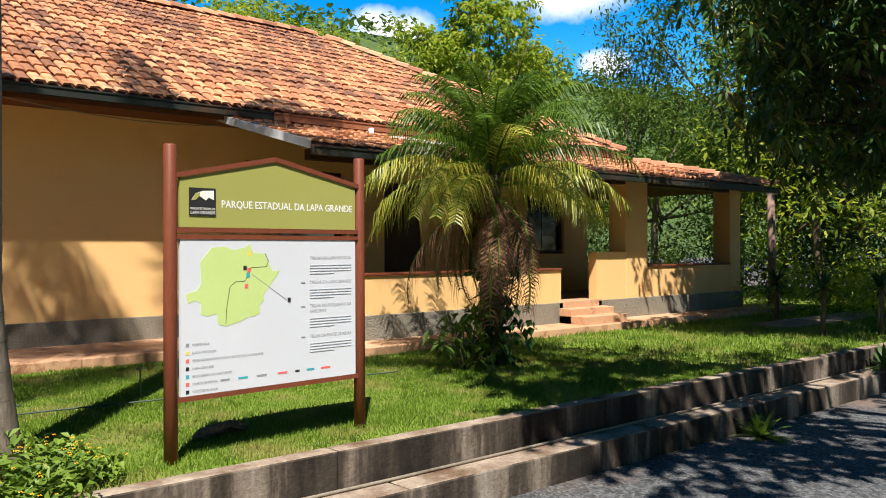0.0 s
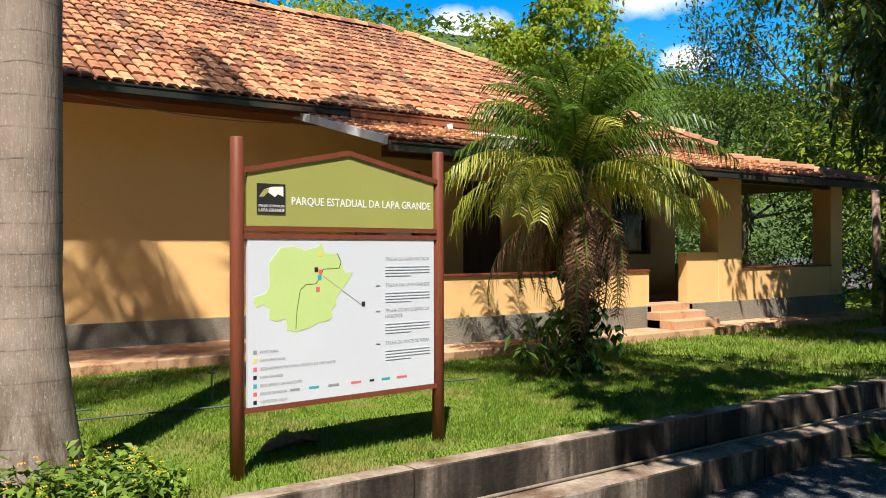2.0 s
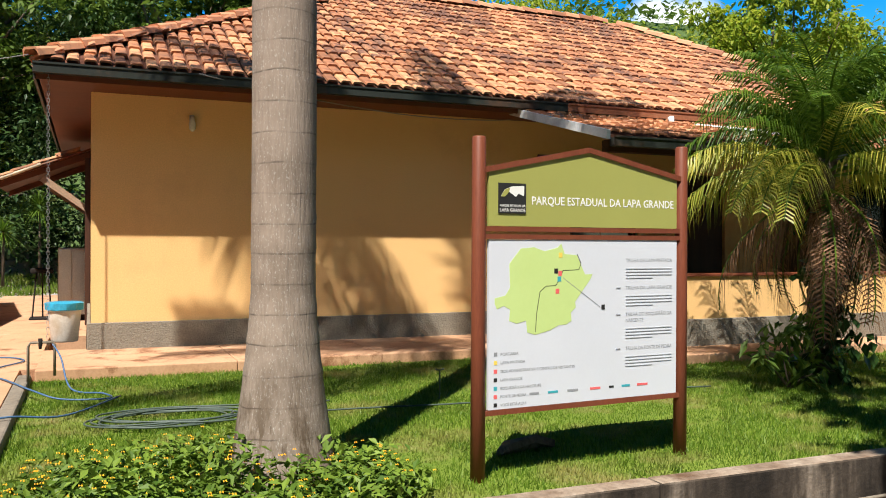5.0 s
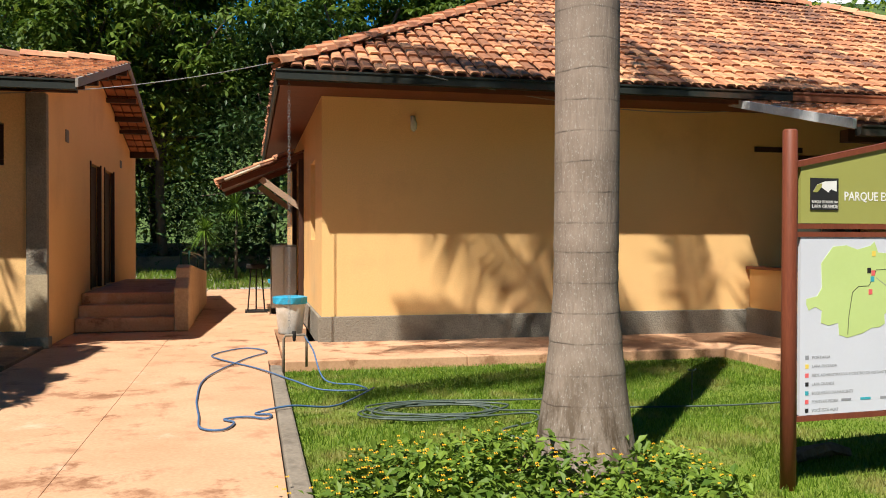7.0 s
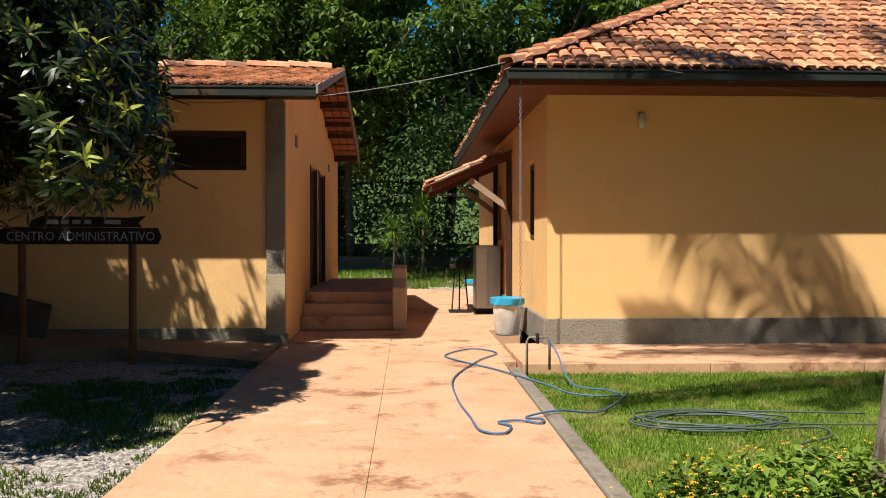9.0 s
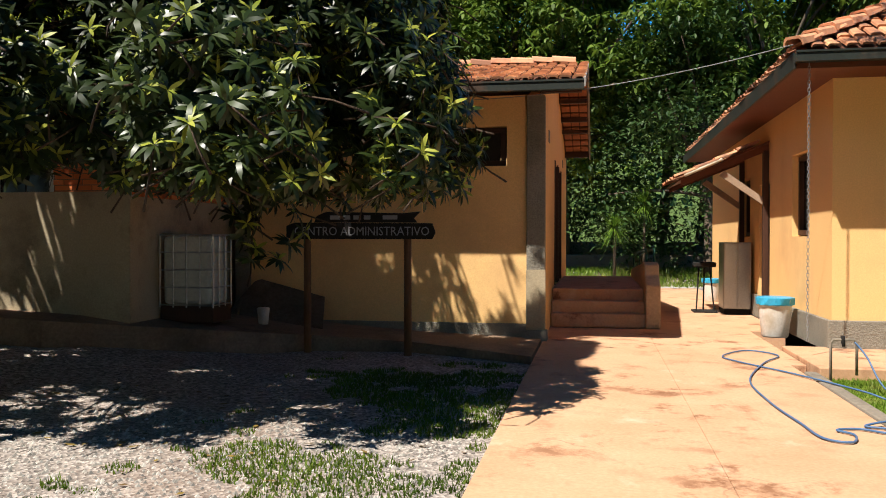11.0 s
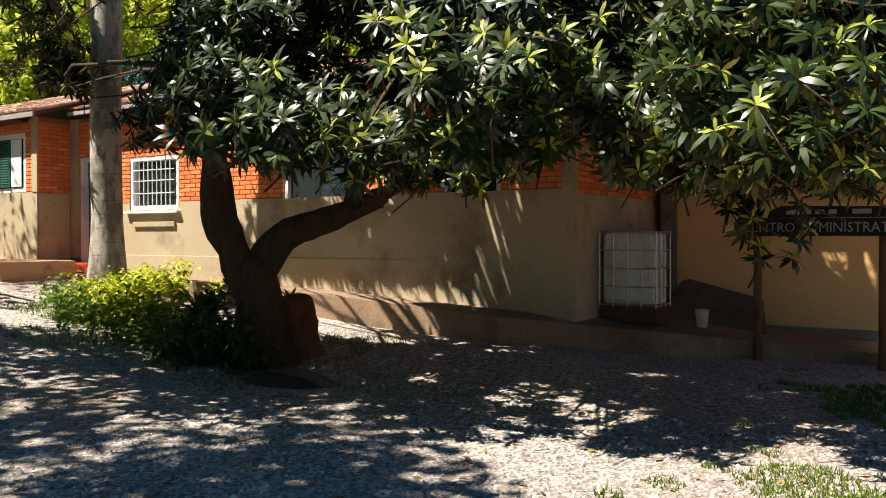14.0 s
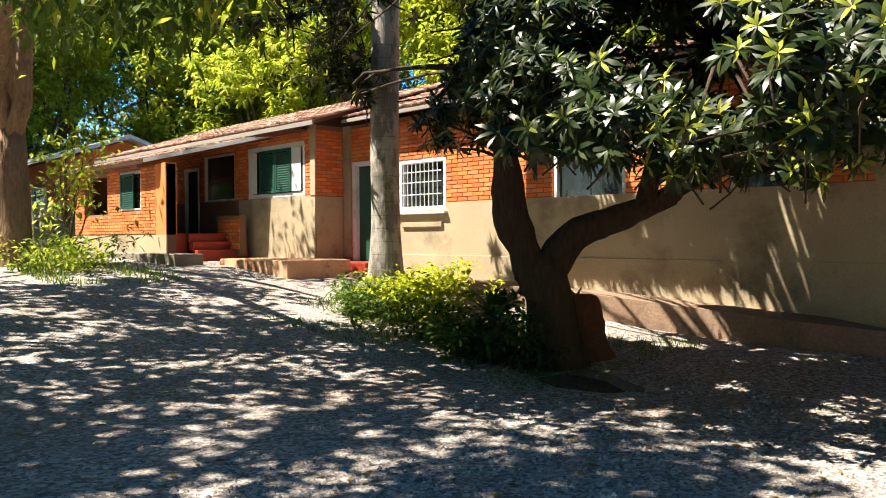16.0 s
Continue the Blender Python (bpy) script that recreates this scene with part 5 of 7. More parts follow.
# ---- grass ----
def blade_material():
    """Grass: green by blade, with straw-coloured worn patches."""
    m = leafy("grass_blades", (0.075, 0.16, 0.010), (0.22, 0.33, 0.035), 0.5, 0.35, 0.5)
    n, l = m.node_tree.nodes, m.node_tree.links
    p = n["Principled BSDF"]
    green = p.inputs["Base Color"].links[0].from_socket
    v = mapped(n, l, (1, 1, 1))
    worn = ramp(n, l, noise_tex(n, l, v, 1.5, 7, 0.65), [(0.50, (0, 0, 0)), (0.68, (0.75, 0.75, 0.75))])
    col = mixed(n, l, green, (0.42, 0.36, 0.12), worn)
    l.new(col, p.inputs["Base Color"])
    l.new(col, n["Translucent BSDF"].inputs["Color"])
    return m


M_BLADE = blade_material()
M_BLADE_DRY = leafy("thin_grass_blades", (0.055, 0.12, 0.008), (0.17, 0.23, 0.022), 0.7, 0.35)


def grass(name, label, count, rect, height, seed, mat, keep=lambda x, y: True, level=None, wide=0.006):
    g = np.random.default_rng(seed)
    x0, x1, y0, y1 = rect
    verts, faces = [], []
    xs, ys = g.uniform(x0, x1, count), g.uniform(y0, y1, count)
    an, hs, ln = g.uniform(0, 6.283, count), g.uniform(0.5, 1.3, count) * height, g.normal(0, 0.4, (count, 2))
    for x, y, a, h, (lx, ly) in zip(xs.tolist(), ys.tolist(), an.tolist(), hs.tolist(), ln.tolist()):
        if not keep(x, y):
            continue
        if noise.noise((x * 1.3, y * 1.3, 0.5)) < -0.30:
            h *= 0.55
        z = level if level is not None else ground_z(x, y)
        i = len(verts)
        dx, dy = math.cos(a) * wide, math.sin(a) * wide
        verts += [(x - dx, y - dy, z - 0.01), (x + dx, y + dy, z - 0.01), (x + lx * h, y + ly * h, z + h)]
        faces.append((i, i + 1, i + 2))
    return tagged(mesh_part(name, verts, faces, mat), label, "grass", kind="stuff")


def off_paving(x, y):
    return not ((x < 4.95 and y > -1.72) or (4.85 < x < 18.6 and y > -3.17) or (x > 14.2 and -5.2 < y < -4.3))


grass("grass", "short bright green lawn grass", 165000, (-0.57, 9.0, -7.16, -1.7), 0.040, 1, M_BLADE, off_paving, -0.07, 0.0055)
grass("grass", "short green lawn grass in tree shade", 30000, (9.0, 24.0, -7.16, -3.0), 0.07, 2, M_BLADE, off_paving, -0.07, 0.010)
grass("grass", "thin yellowing grass beside driveway", 34000, (-5.9, -3.53, -8.5, -1.4), 0.036, 3, M_BLADE_DRY, lambda x, y: noise.noise((x * 0.9, y * 0.9, 3)) + 0.5 * noise.noise((x * 4, y * 4, 1)) > -0.05 - 0.25 * (x + 4.6), None, 0.009)
grass("grass", "sunlit grass strip behind houses", 14000, (-8.0, 3.5, 13.2, 18.5), 0.16, 4, M_BLADE, lambda x, y: True, None, 0.02)
grass("grass", "weedy grass round tree and hedge", 7000, (-14.6, -9.4, -5.9, -3.2), 0.07, 5, M_BLADE_DRY, lambda x, y: noise.noise((x, y, 8)) > 0.05)
grass("grass", "weedy grass edge of gravel yard", 6000, (-27, -16.5, -7.4, -4.6), 0.10, 6, M_BLADE, lambda x, y: y < -5.6 + 0.08 * (x + 20) and noise.noise((x, y, 8)) > -0.1, None, 0.012)

# ---- flowering ground cover at the palm ----
bed = thing("flower_bush", "low green ground cover with small yellow flowers", "bush")
rg = random.Random(71)
spots = []
while len(spots) < 420:
    x, y = rg.uniform(-0.55, 1.7), rg.uniform(-7.7, -5.7)
    d = ((x - 0.6) / 1.15) ** 2 + ((y + 6.75) / 0.95) ** 2
    if d < 1 and (x - 1.07) ** 2 + (y + 6.42) ** 2 > 0.11:
        spots.append(((x, y, -0.05 + rg.random() * 0.30 * (1 - d * 0.6)), 1))
v, f = leaf_cloud(spots, 17, 0.06, 0.075, rg, 0.5, 0.1)
mesh_part("leaves", v, f, leafy("bush_leaves", (0.07, 0.14, 0.015), (0.22, 0.32, 0.04), 0.5, 0.3), bed)
verts, faces = [], []
for k in range(420):
    (x, y, z), _ = rg.choice(spots)
    x, y, z = x + rg.gauss(0, 0.05) - (0.25 if k % 3 == 0 else 0), y + rg.gauss(0, 0.05), z + rg.uniform(0.05, 0.11)
    i = len(verts)
    verts.append((x, y, z + 0.004))
    for a in range(7):
        q = a * 0.8976
        verts.append((x + math.cos(q) * 0.011, y + math.sin(q) * 0.011, z + 0.008 * (a % 2)))
    faces += [(i, i + 1 + a, i + 1 + (a + 1) % 7) for a in range(7)]
mesh_part("flowers", verts, faces, surface("yellow_petals", (0.70, 0.30, 0.01), (0.80, 0.42, 0.02), 5, 50, 0.6, 0.1), bed, "small yellow daisy flowers", kind="stuff")

# ---- park sign ----
M_SIGN_GREEN = surface("olive_sign_paint", (0.33, 0.335, 0.092), (0.36, 0.365, 0.10), 1.5, 60, 0.45, 0.0, 0.001, grain=0.05)
M_SIGN_WHITE = surface("white_map_sheet", (0.62, 0.645, 0.70), (0.66, 0.685, 0.74), 1.2, 60, 0.35, 0.0, 0.001, grain=0.05)
M_INK = surface("black_print", (0.02, 0.02, 0.02), (0.03, 0.03, 0.03), 2, 40, 0.5, 0.0, grain=0.05)
M_INKGREY = surface("grey_print", (0.25, 0.26, 0.28), (0.30, 0.31, 0.33), 2, 40, 0.5, 0.0, grain=0.05)
M_INKPALE = surface("pale_grey_print", (0.42, 0.44, 0.47), (0.47, 0.49, 0.52), 2, 40, 0.5, 0.0, grain=0.05)
M_LETTER = surface("white_print", (0.78, 0.78, 0.75), (0.82, 0.82, 0.79), 2, 40, 0.5, 0.0, grain=0.05)
M_MAPGREEN = surface("pale_green_print", (0.52, 0.66, 0.24), (0.56, 0.70, 0.27), 2, 40, 0.5, 0.0, grain=0.05)
M_MAPRED = surface("red_print", (0.75, 0.12, 0.12), (0.80, 0.16, 0.16), 2, 40, 0.5, 0.0, grain=0.05)
M_MAPBLUE = surface("teal_print", (0.04, 0.35, 0.42), (0.06, 0.40, 0.47), 2, 40, 0.5, 0.0, grain=0.05)
M_MAPYEL = surface("yellow_print", (0.80, 0.60, 0.10), (0.85, 0.65, 0.14), 2, 40, 0.5, 0.0, grain=0.05)

S0, S1 = Vector((2.20, -6.80, 0)), Vector((3.82, -6.70, 0))
SU = (S1 - S0).normalized()
SN = Vector((SU.y, -SU.x, 0))
SW = (S1 - S0).length


def on_sign(a, z, off=0.0):
    return S0 + SU * a + Vector((0, 0, z)) + SN * off


def sign_plate(name, pts, back, front, material, parent, label="", kind="", bevel=0.0):
    return part(name, prism([on_sign(a, z, back) for a, z in pts], SN * (front - back), bevel), material, parent, label, kind)


def lettering(text, size, at_m, material, parent, name="lettering", width=None, align="LEFT", weight=0.0):
    cu = bpy.data.curves.new(name, "FONT")
    cu.body, cu.size, cu.extrude, cu.align_x, cu.resolution_u, cu.offset = text, size, 0.0006, align, 2, weight
    tmp = bpy.data.objects.new("tmp", cu)
    scene.collection.objects.link(tmp)
    dg = bpy.context.evaluated_depsgraph_get()
    me = bpy.data.meshes.new_from_object(tmp.evaluated_get(dg))
    bpy.data.objects.remove(tmp)
    me.name = name
    if width:
        xs = [q.co.x for q in me.vertices]
        k = width / (max(xs) - min(xs))
        for q in me.vertices:
            q.co.x *= k
    me.materials.clear()
    me.materials.append(material)
    ob = new(name, me)
    ob.matrix_world = at_m
    if parent:
        ob.parent = parent
        ob.matrix_parent_inverse = parent.matrix_basis.inverted()
    return ob


def sign_text(text, a, z, size, material, parent, width=None, off=0.0248, weight=0.0):
    up = Vector((0, 0, 1))
    m = Matrix.Translation(on_sign(a, z, off)) @ Matrix((SU, up, SN)).transposed().to_4x4()
    return lettering(text, size, m, material, parent, width=width, weight=weight)


sign = thing("park_sign", "olive and white park map board on red-brown posts", "sign")
for q, h in ((S0, 2.07), (S1, 2.09)):
    part("post", tube([(q.x, q.y, -0.35), (q.x, q.y, 1.0), (q.x, q.y, h - 0.01), (q.x, q.y, h)], [0.047, 0.045, 0.043, 0.036], 16), M_WOOD, sign, "round red-brown painted post", smooth=True)
head = sign_plate("header_panel", [(0.06, 1.515), (SW - 0.06, 1.515), (SW - 0.06, 1.855), (SW / 2, 2.015), (0.06, 1.855)], 0.0, 0.022, M_SIGN_GREEN, sign, "olive green header panel with white lettering")
mp = sign_plate("map_panel", [(0.06, 0.37), (SW - 0.06, 0.37), (SW - 0.06, 1.432), (0.06, 1.432)], 0.0, 0.024, M_SIGN_WHITE, sign, "white park map panel")
for a, b in (((0.03, 1.845), (SW / 2, 2.005)), ((SW / 2, 2.005), (SW - 0.03, 1.845))):
    sign_plate("top_rail", [a, b, (b[0], b[1] + 0.035), (a[0], a[1] + 0.035)], -0.035, 0.034, M_WOOD, sign)
for z0, z1 in ((1.482, 1.512), (1.434, 1.464), (0.335, 0.367)):
    sign_plate("rail", [(0.03, z0), (SW - 0.03, z0), (SW - 0.03, z1), (0.03, z1)], -0.03, 0.03, M_WOOD, sign)
sign_text("PARQUE ESTADUAL DA LAPA GRANDE", 0.37, 1.655, 0.075, M_LETTER, head, 1.16, 0.0228, 0.0008)
sign_plate("emblem", [(0.125, 1.595), (0.325, 1.595), (0.325, 1.785), (0.125, 1.785)], 0.022, 0.0285, M_INK, head, "black square emblem with rock silhouette")
sign_plate("emblem_rock", [(0.14, 1.70), (0.17, 1.745), (0.225, 1.765), (0.31, 1.77), (0.31, 1.705), (0.27, 1.72), (0.25, 1.70), (0.20, 1.73), (0.17, 1.70)], 0.0286, 0.030, M_LETTER, head)
sign_plate("emblem_rock", [(0.14, 1.70), (0.17, 1.745), (0.205, 1.755), (0.20, 1.73), (0.17, 1.70)], 0.0301, 0.031, M_SIGN_GREEN, head)
sign_text("PARQUE ESTADUAL DA", 0.133, 1.636, 0.022, M_LETTER, head, 0.185, 0.0292)
sign_text("LAPA GRANDE", 0.133, 1.606, 0.030, M_LETTER, head, 0.185, 0.0292)
outline = [(0.102, 1.064), (0.179, 1.08), (0.213, 1.129), (0.207, 1.278), (0.291, 1.375), (0.388, 1.383), (0.471, 1.358), (0.568, 1.381), (0.596, 1.406), (0.624, 1.34), (0.721, 1.331), (0.757, 1.258), (0.785, 1.205), (0.846, 1.208), (0.824, 1.168), (0.707, 1.028), (0.713, 0.992), (0.674, 0.958), (0.679, 0.904), (0.638, 0.882), (0.582, 0.88), (0.513, 0.849), (0.402, 0.825), (0.341, 0.842), (0.332, 0.917), (0.263, 0.902), (0.207, 0.919), (0.213, 0.992), (0.166, 1.016), (0.118, 0.996), (0.102, 1.03)]
sign_plate("map_area", outline, 0.024, 0.0255, M_MAPGREEN, mp, "pale green map area")


def sign_line(pts, w, material, parent, name="map_line"):
    for (a0, z0), (a1, z1) in zip(pts, pts[1:]):
        d = Vector((a1 - a0, z1 - z0)).normalized() * w / 2
        sign_plate(name, [(a0 - d.y, z0 + d.x), (a0 + d.y, z0 - d.x), (a1 + d.y, z1 - d.x), (a1 - d.y, z1 + d.x)], 0.0255, 0.0262, material, parent)


sign_line([(0.402, 0.844), (0.41, 0.959), (0.435, 1.098), (0.479, 1.134), (0.554, 1.136), (0.591, 1.187), (0.61, 1.233), (0.735, 1.237), (0.752, 1.278), (0.721, 1.338)], 0.004, M_INK, mp)
sign_line([(0.61, 1.186), (0.91, 0.988)], 0.003, M_INKGREY, mp)
for a, z, m in ((0.557, 1.230, M_INK), (0.588, 1.215, M_MAPRED), (0.582, 1.178, M_MAPBLUE), (0.568, 1.100, M_MAPRED), (0.932, 0.987, M_INK), (0.591, 1.333, M_MAPYEL)):
    sign_plate("map_marker", [(a - 0.014, z - 0.016), (a + 0.014, z - 0.016), (a + 0.014, z + 0.016), (a - 0.014, z + 0.016)], 0.0256, 0.0268, m, mp)
for z in (1.10, 0.92, 0.69):
    sign_plate("text_dash", [(1.04, z + 0.008), (1.075, z + 0.008), (1.075, z + 0.014), (1.04, z + 0.014)], 0.024, 0.0275, M_INKGREY, mp)
for z, text, m, w in ((0.705, "PORTARIA", M_INKGREY, 0.13), (0.652, "LAPA PINTADA", M_MAPYEL, 0.18), (0.598, "SEDE ADMINISTRATIVA E CENTRO DE VISITANTES", M_MAPRED, 0.56), (0.545, "LAPA GRANDE", M_INK, 0.16),
                      (0.492, "BOQUEIRÃO DA NASCENTE", M_MAPBLUE, 0.30), (0.44, "FONTE DE PEDRA", M_MAPRED, 0.19), (0.388, "VOCÊ ESTÁ AQUI", M_INK, 0.19)):
    sign_plate("legend_mark", [(0.098, z - 0.003), (0.122, z - 0.003), (0.122, z + 0.022), (0.098, z + 0.022)], 0.024, 0.0255, m, mp)
    sign_text(text, 0.145, z, 0.026, M_INKGREY, mp, w)
for z, lines in ((1.285, ["TRILHA DA LAPA PINTADA"]), (1.10, ["TRILHA DA LAPA GRANDE"]), (0.92, ["TRILHA DO BOQUEIRÃO DA", "NASCENTE"]), (0.69, ["TRILHA DA FONTE DE PEDRA"])):
    for k, text in enumerate(lines):
        sign_text(text, 1.12, z - 0.04 * k, 0.034, M_INKGREY, mp, 0.40 if k == 0 else 0.15)
    for k in range(4):
        zz = z - 0.045 - 0.021 * k - 0.04 * (len(lines) - 1)
        sign_plate("text_bar", [(1.12, zz - 0.0022), (1.52 - 0.17 * (k == 3), zz - 0.0022), (1.52 - 0.17 * (k == 3), zz + 0.0022), (1.12, zz + 0.0022)], 0.024, 0.0275, M_INKPALE, mp)
for a, m, w in ((0.36, M_INKGREY, 0.10), (0.50, M_MAPBLUE, 0.11), (0.65, M_INKGREY, 0.12), (0.83, M_MAPRED, 0.12), (0.985, M_INK, 0.055), (1.09, M_MAPBLUE, 0.10), (1.22, M_MAPRED, 0.13)):
    sign_plate("sponsor_mark", [(a, 0.443), (a + w * 0.7, 0.443), (a + w * 0.7, 0.458), (a, 0.458)], 0.024, 0.0255, m, mp)

# ---- house fittings ----
M_CHROME = surface("galvanised_steel", (0.35, 0.36, 0.37), (0.48, 0.49, 0.50), 3, 40, 0.35, 0.1, 0.002, metal=0.9)
M_BULB = surface("lamp_glass", (0.55, 0.55, 0.50), (0.65, 0.65, 0.60), 3, 40, 0.15, 0.0)
M_GREENPAINT = surface("dark_green_paint", (0.012, 0.06, 0.045), (0.02, 0.085, 0.06), 2, 30, 0.45, 0.1, 0.002)
M_CABLE = surface("grey_cable", (0.20, 0.20, 0.20), (0.30, 0.30, 0.30), 3, 40, 0.6, 0.0)


def glass():
    m, n, l, p = nodes_of("window_glass")
    p.inputs["Base Color"].default_value = (0.02, 0.025, 0.025, 1)
    p.inputs["Roughness"].default_value = 0.06
    p.inputs["Specular IOR Level"].default_value = 0.6
    return m


M_GLASS = glass()
lamp = thing("wall_lamp", "small glass bulb lamp on house wall", "lamp")
part("bracket", box(1.19, 1.25, -0.03, -0.003, 2.98, 3.08, 0.006), M_CHROME, lamp)
part("bulb", tube([(1.22, -0.08, 3.06), (1.22, -0.08, 3.02), (1.22, -0.08, 2.96), (1.22, -0.08, 2.89), (1.22, -0.08, 2.86)], [0.022, 0.028, 0.045, 0.04, 0.015], 14), M_BULB, lamp, smooth=True)
part("arm", tube([(1.22, -0.02, 3.05), (1.22, -0.08, 3.06)], 0.012, 8), M_CHROME, lamp)

chain = thing("rain_chain", "thin rusty rain chain hanging from gutter corner", "chain")
b = bmesh.new()
for i in range(78):
    z = 3.34 - 0.04 * i
    u = (0.012, 0) if i % 2 else (0, 0.012)
    for sx in (-1, 1):
        tube([(-0.46 + sx * u[0], -0.80 + sx * u[1], z), (-0.46 + sx * u[0], -0.80 + sx * u[1], z - 0.046)], 0.0035, 4, b)
    tube([(-0.46 - u[0], -0.80 - u[1], z), (-0.46 + u[0], -0.80 + u[1], z)], 0.0035, 4, b)
part("links", b, M_CABLE, chain, kind="stuff")


def sag(a, b, drop, n=14):
    a, b = Vector(a), Vector(b)
    return [a.lerp(b, i / n) - Vector((0, 0, drop * 4 * (i / n) * (1 - i / n))) for i in range(n + 1)]


tagged(part("cable", tube(sag((-4.75, 0.46, 3.24), (-0.66, -0.93, 3.52), 0.13), 0.005, 6), M_CABLE, smooth=True), "white cable strung between two houses", "cable")
tagged(part("cable", tube(sag((1.2, -0.96, 3.45), (3.7, -0.5, 3.22), 0.03) + sag((3.7, -0.5, 3.22), (6.1, -0.05, 3.32), 0.05)[1:], 0.007, 6), M_CABLE, smooth=True), "grey cable sagging under house eave", "cable")
part("downpipe", tube([(8.2, -0.95, 3.36), (8.2, -1.0, 3.22), (8.45, -1.3, 3.18), (9.4, -2.2, 2.99)], 0.05, 12), M_WHITE, house, "white plastic downpipe over veranda roof", smooth=True)


def framed_window(parent, axis, at_, u0, u1, z0, z1, frame_mat, fill_mat, depth=0.06, fw=0.07, sign_=-1, mull=1):
    """A window in a wall's opening: frame bars, panes; axis 'y': it lies across y at at_; sign_: the way out."""
    def bx(a, c, lo, hi, d0, d1, bevel=0.004):
        p0, p1 = sorted((at_ + sign_ * d0, at_ + sign_ * d1))
        return box(a, c, p0, p1, lo, hi, bevel) if axis == "y" else box(p0, p1, a, c, lo, hi, bevel)
    w = thing("window", "", "") if parent is None else new("window")
    if parent:
        w.parent = parent
    part("frame", bx(u0, u1, z0, z0 + fw, -depth, 0.02), frame_mat, w)
    part("frame", bx(u0, u1, z1 - fw, z1, -depth, 0.02), frame_mat, w)
    part("frame", bx(u0, u0 + fw, z0 + fw + 0.002, z1 - fw - 0.002, -depth, 0.018), frame_mat, w)
    part("frame", bx(u1 - fw, u1, z0 + fw + 0.002, z1 - fw - 0.002, -depth, 0.018), frame_mat, w)
    n = mull + 1
    for k in range(n):
        a = u0 + fw + (u1 - u0 - 2 * fw) * k / n
        c = u0 + fw + (u1 - u0 - 2 * fw) * (k + 1) / n
        part("pane", bx(a + 0.008, c - 0.008, z0 + fw + 0.003, z1 - fw - 0.003, -depth + 0.01, -depth + 0.02, 0), fill_mat, w)
    return w


framed_window(house, "x", 0.10, 1.16, 2.10, 1.42, 2.55, M_DARKWOOD, M_GLASS, mull=1)
framed_window(house, "x", 0.10, 5.52, 6.38, 1.42, 2.48, M_DARKWOOD, M_GLASS, mull=1)
for u0, u1 in ((7.0, 8.3), (13.0, 14.2)):
    framed_window(house, "y", 0.08, u0 + 0.01, u1 - 0.01, 1.26, 2.69, M_DARKWOOD, M_GLASS, mull=1)
for u0, u1 in ((9.2, 10.1), (11.3, 12.2)):
    part("door", box(u0 + 0.01, u1 - 0.01, 0.06, 0.10, 0.41, 2.59, 0.005), M_DARKWOOD, house, "dark wooden door")
part("door", box(0.06, 0.10, 3.71, 4.59, 0.1, 2.29, 0.005), M_DARKWOOD, house, "dark wooden door")
part("lintel", box(6.4, 7.2, -0.03, -0.003, 2.72, 2.80, 0.005), M_DARKWOOD, house)

# lean-to awning over the side door
awning = thing("awning", "small tiled awning with wooden brackets on side wall", "awning")
aw = slab([(-1.45, 3.75, 2.36), (-1.45, 6.2, 2.36), (-0.004, 6.2, 2.98), (-0.004, 3.75, 2.98)], 0.03, M_SOFFIT, "deck", awning)
tiled_slope(aw, (-1.5, 6.25, 2.37), (0, -1, 0), (1.5, 0, 0.64), 2.5, 1.6, lambda u, v: v < 1.5, lambda u, v: True, seed=9)
for y in (3.8, 6.1):
    part("rafter", prism([(-1.4, y, 2.26), (-1.4, y, 2.35), (-0.004, y, 2.94), (-0.004, y, 2.82)], (0, 0.07, 0)), M_SOFFIT, awning)
    part("brace", prism([(-0.78, y + 0.01, 2.42), (-0.70, y + 0.01, 2.50), (-0.05, y + 0.01, 2.02), (-0.05, y + 0.01, 1.90)], (0, 0.06, 0)), surface("pale_weathered_wood", (0.30, 0.20, 0.13), (0.42, 0.30, 0.21), 3, 40, 0.8), awning, "pale weathered wooden brace")
    part("wall_post", box(-0.09, -0.004, y - 0.02, y + 0.09, 0.02, 2.82, 0.006), M_DARKWOOD, awning)
part("gutter_pole", tube([(-1.35, 3.70, 2.42), (-0.75, 3.70, 2.68)], 0.028, 10), surface("cream_pipe", (0.55, 0.46, 0.33), (0.62, 0.53, 0.40), 3, 30, 0.5), awning, smooth=True)

# bin with blue liner, steel cabinet, grill stand
M_BIN = surface("white_bin_plastic", (0.62, 0.60, 0.55), (0.70, 0.68, 0.63), 3, 40, 0.45, 0.1, 0.002, (0.45, 0.38, 0.28), 2)
M_LINER = surface("blue_plastic_liner", (0.02, 0.28, 0.50), (0.05, 0.40, 0.62), 6, 40, 0.3, 0.5, 0.01)


def bin_at(x, y, z, k=1.0):
    t = thing("waste_bin", "white plastic waste bin with blue bag liner", "bin", "waste bins")
    part("body", tube([(x, y, z), (x, y, z + 0.02), (x, y, z + 0.42 * k), (x, y, z + 0.44 * k)], [0.15 * k, 0.16 * k, 0.20 * k, 0.20 * k], 20), M_BIN, t, smooth=True)
    rg = random.Random(3)
    part("liner", tube([(x, y, z + 0.40 * k), (x, y, z + 0.41 * k), (x, y, z + 0.49 * k), (x, y, z + 0.50 * k)], [0.212 * k, 0.222 * k, 0.226 * k, 0.19 * k], 22, None, 0.05, rg), M_LINER, t, "crumpled blue bag over rim")
    return t


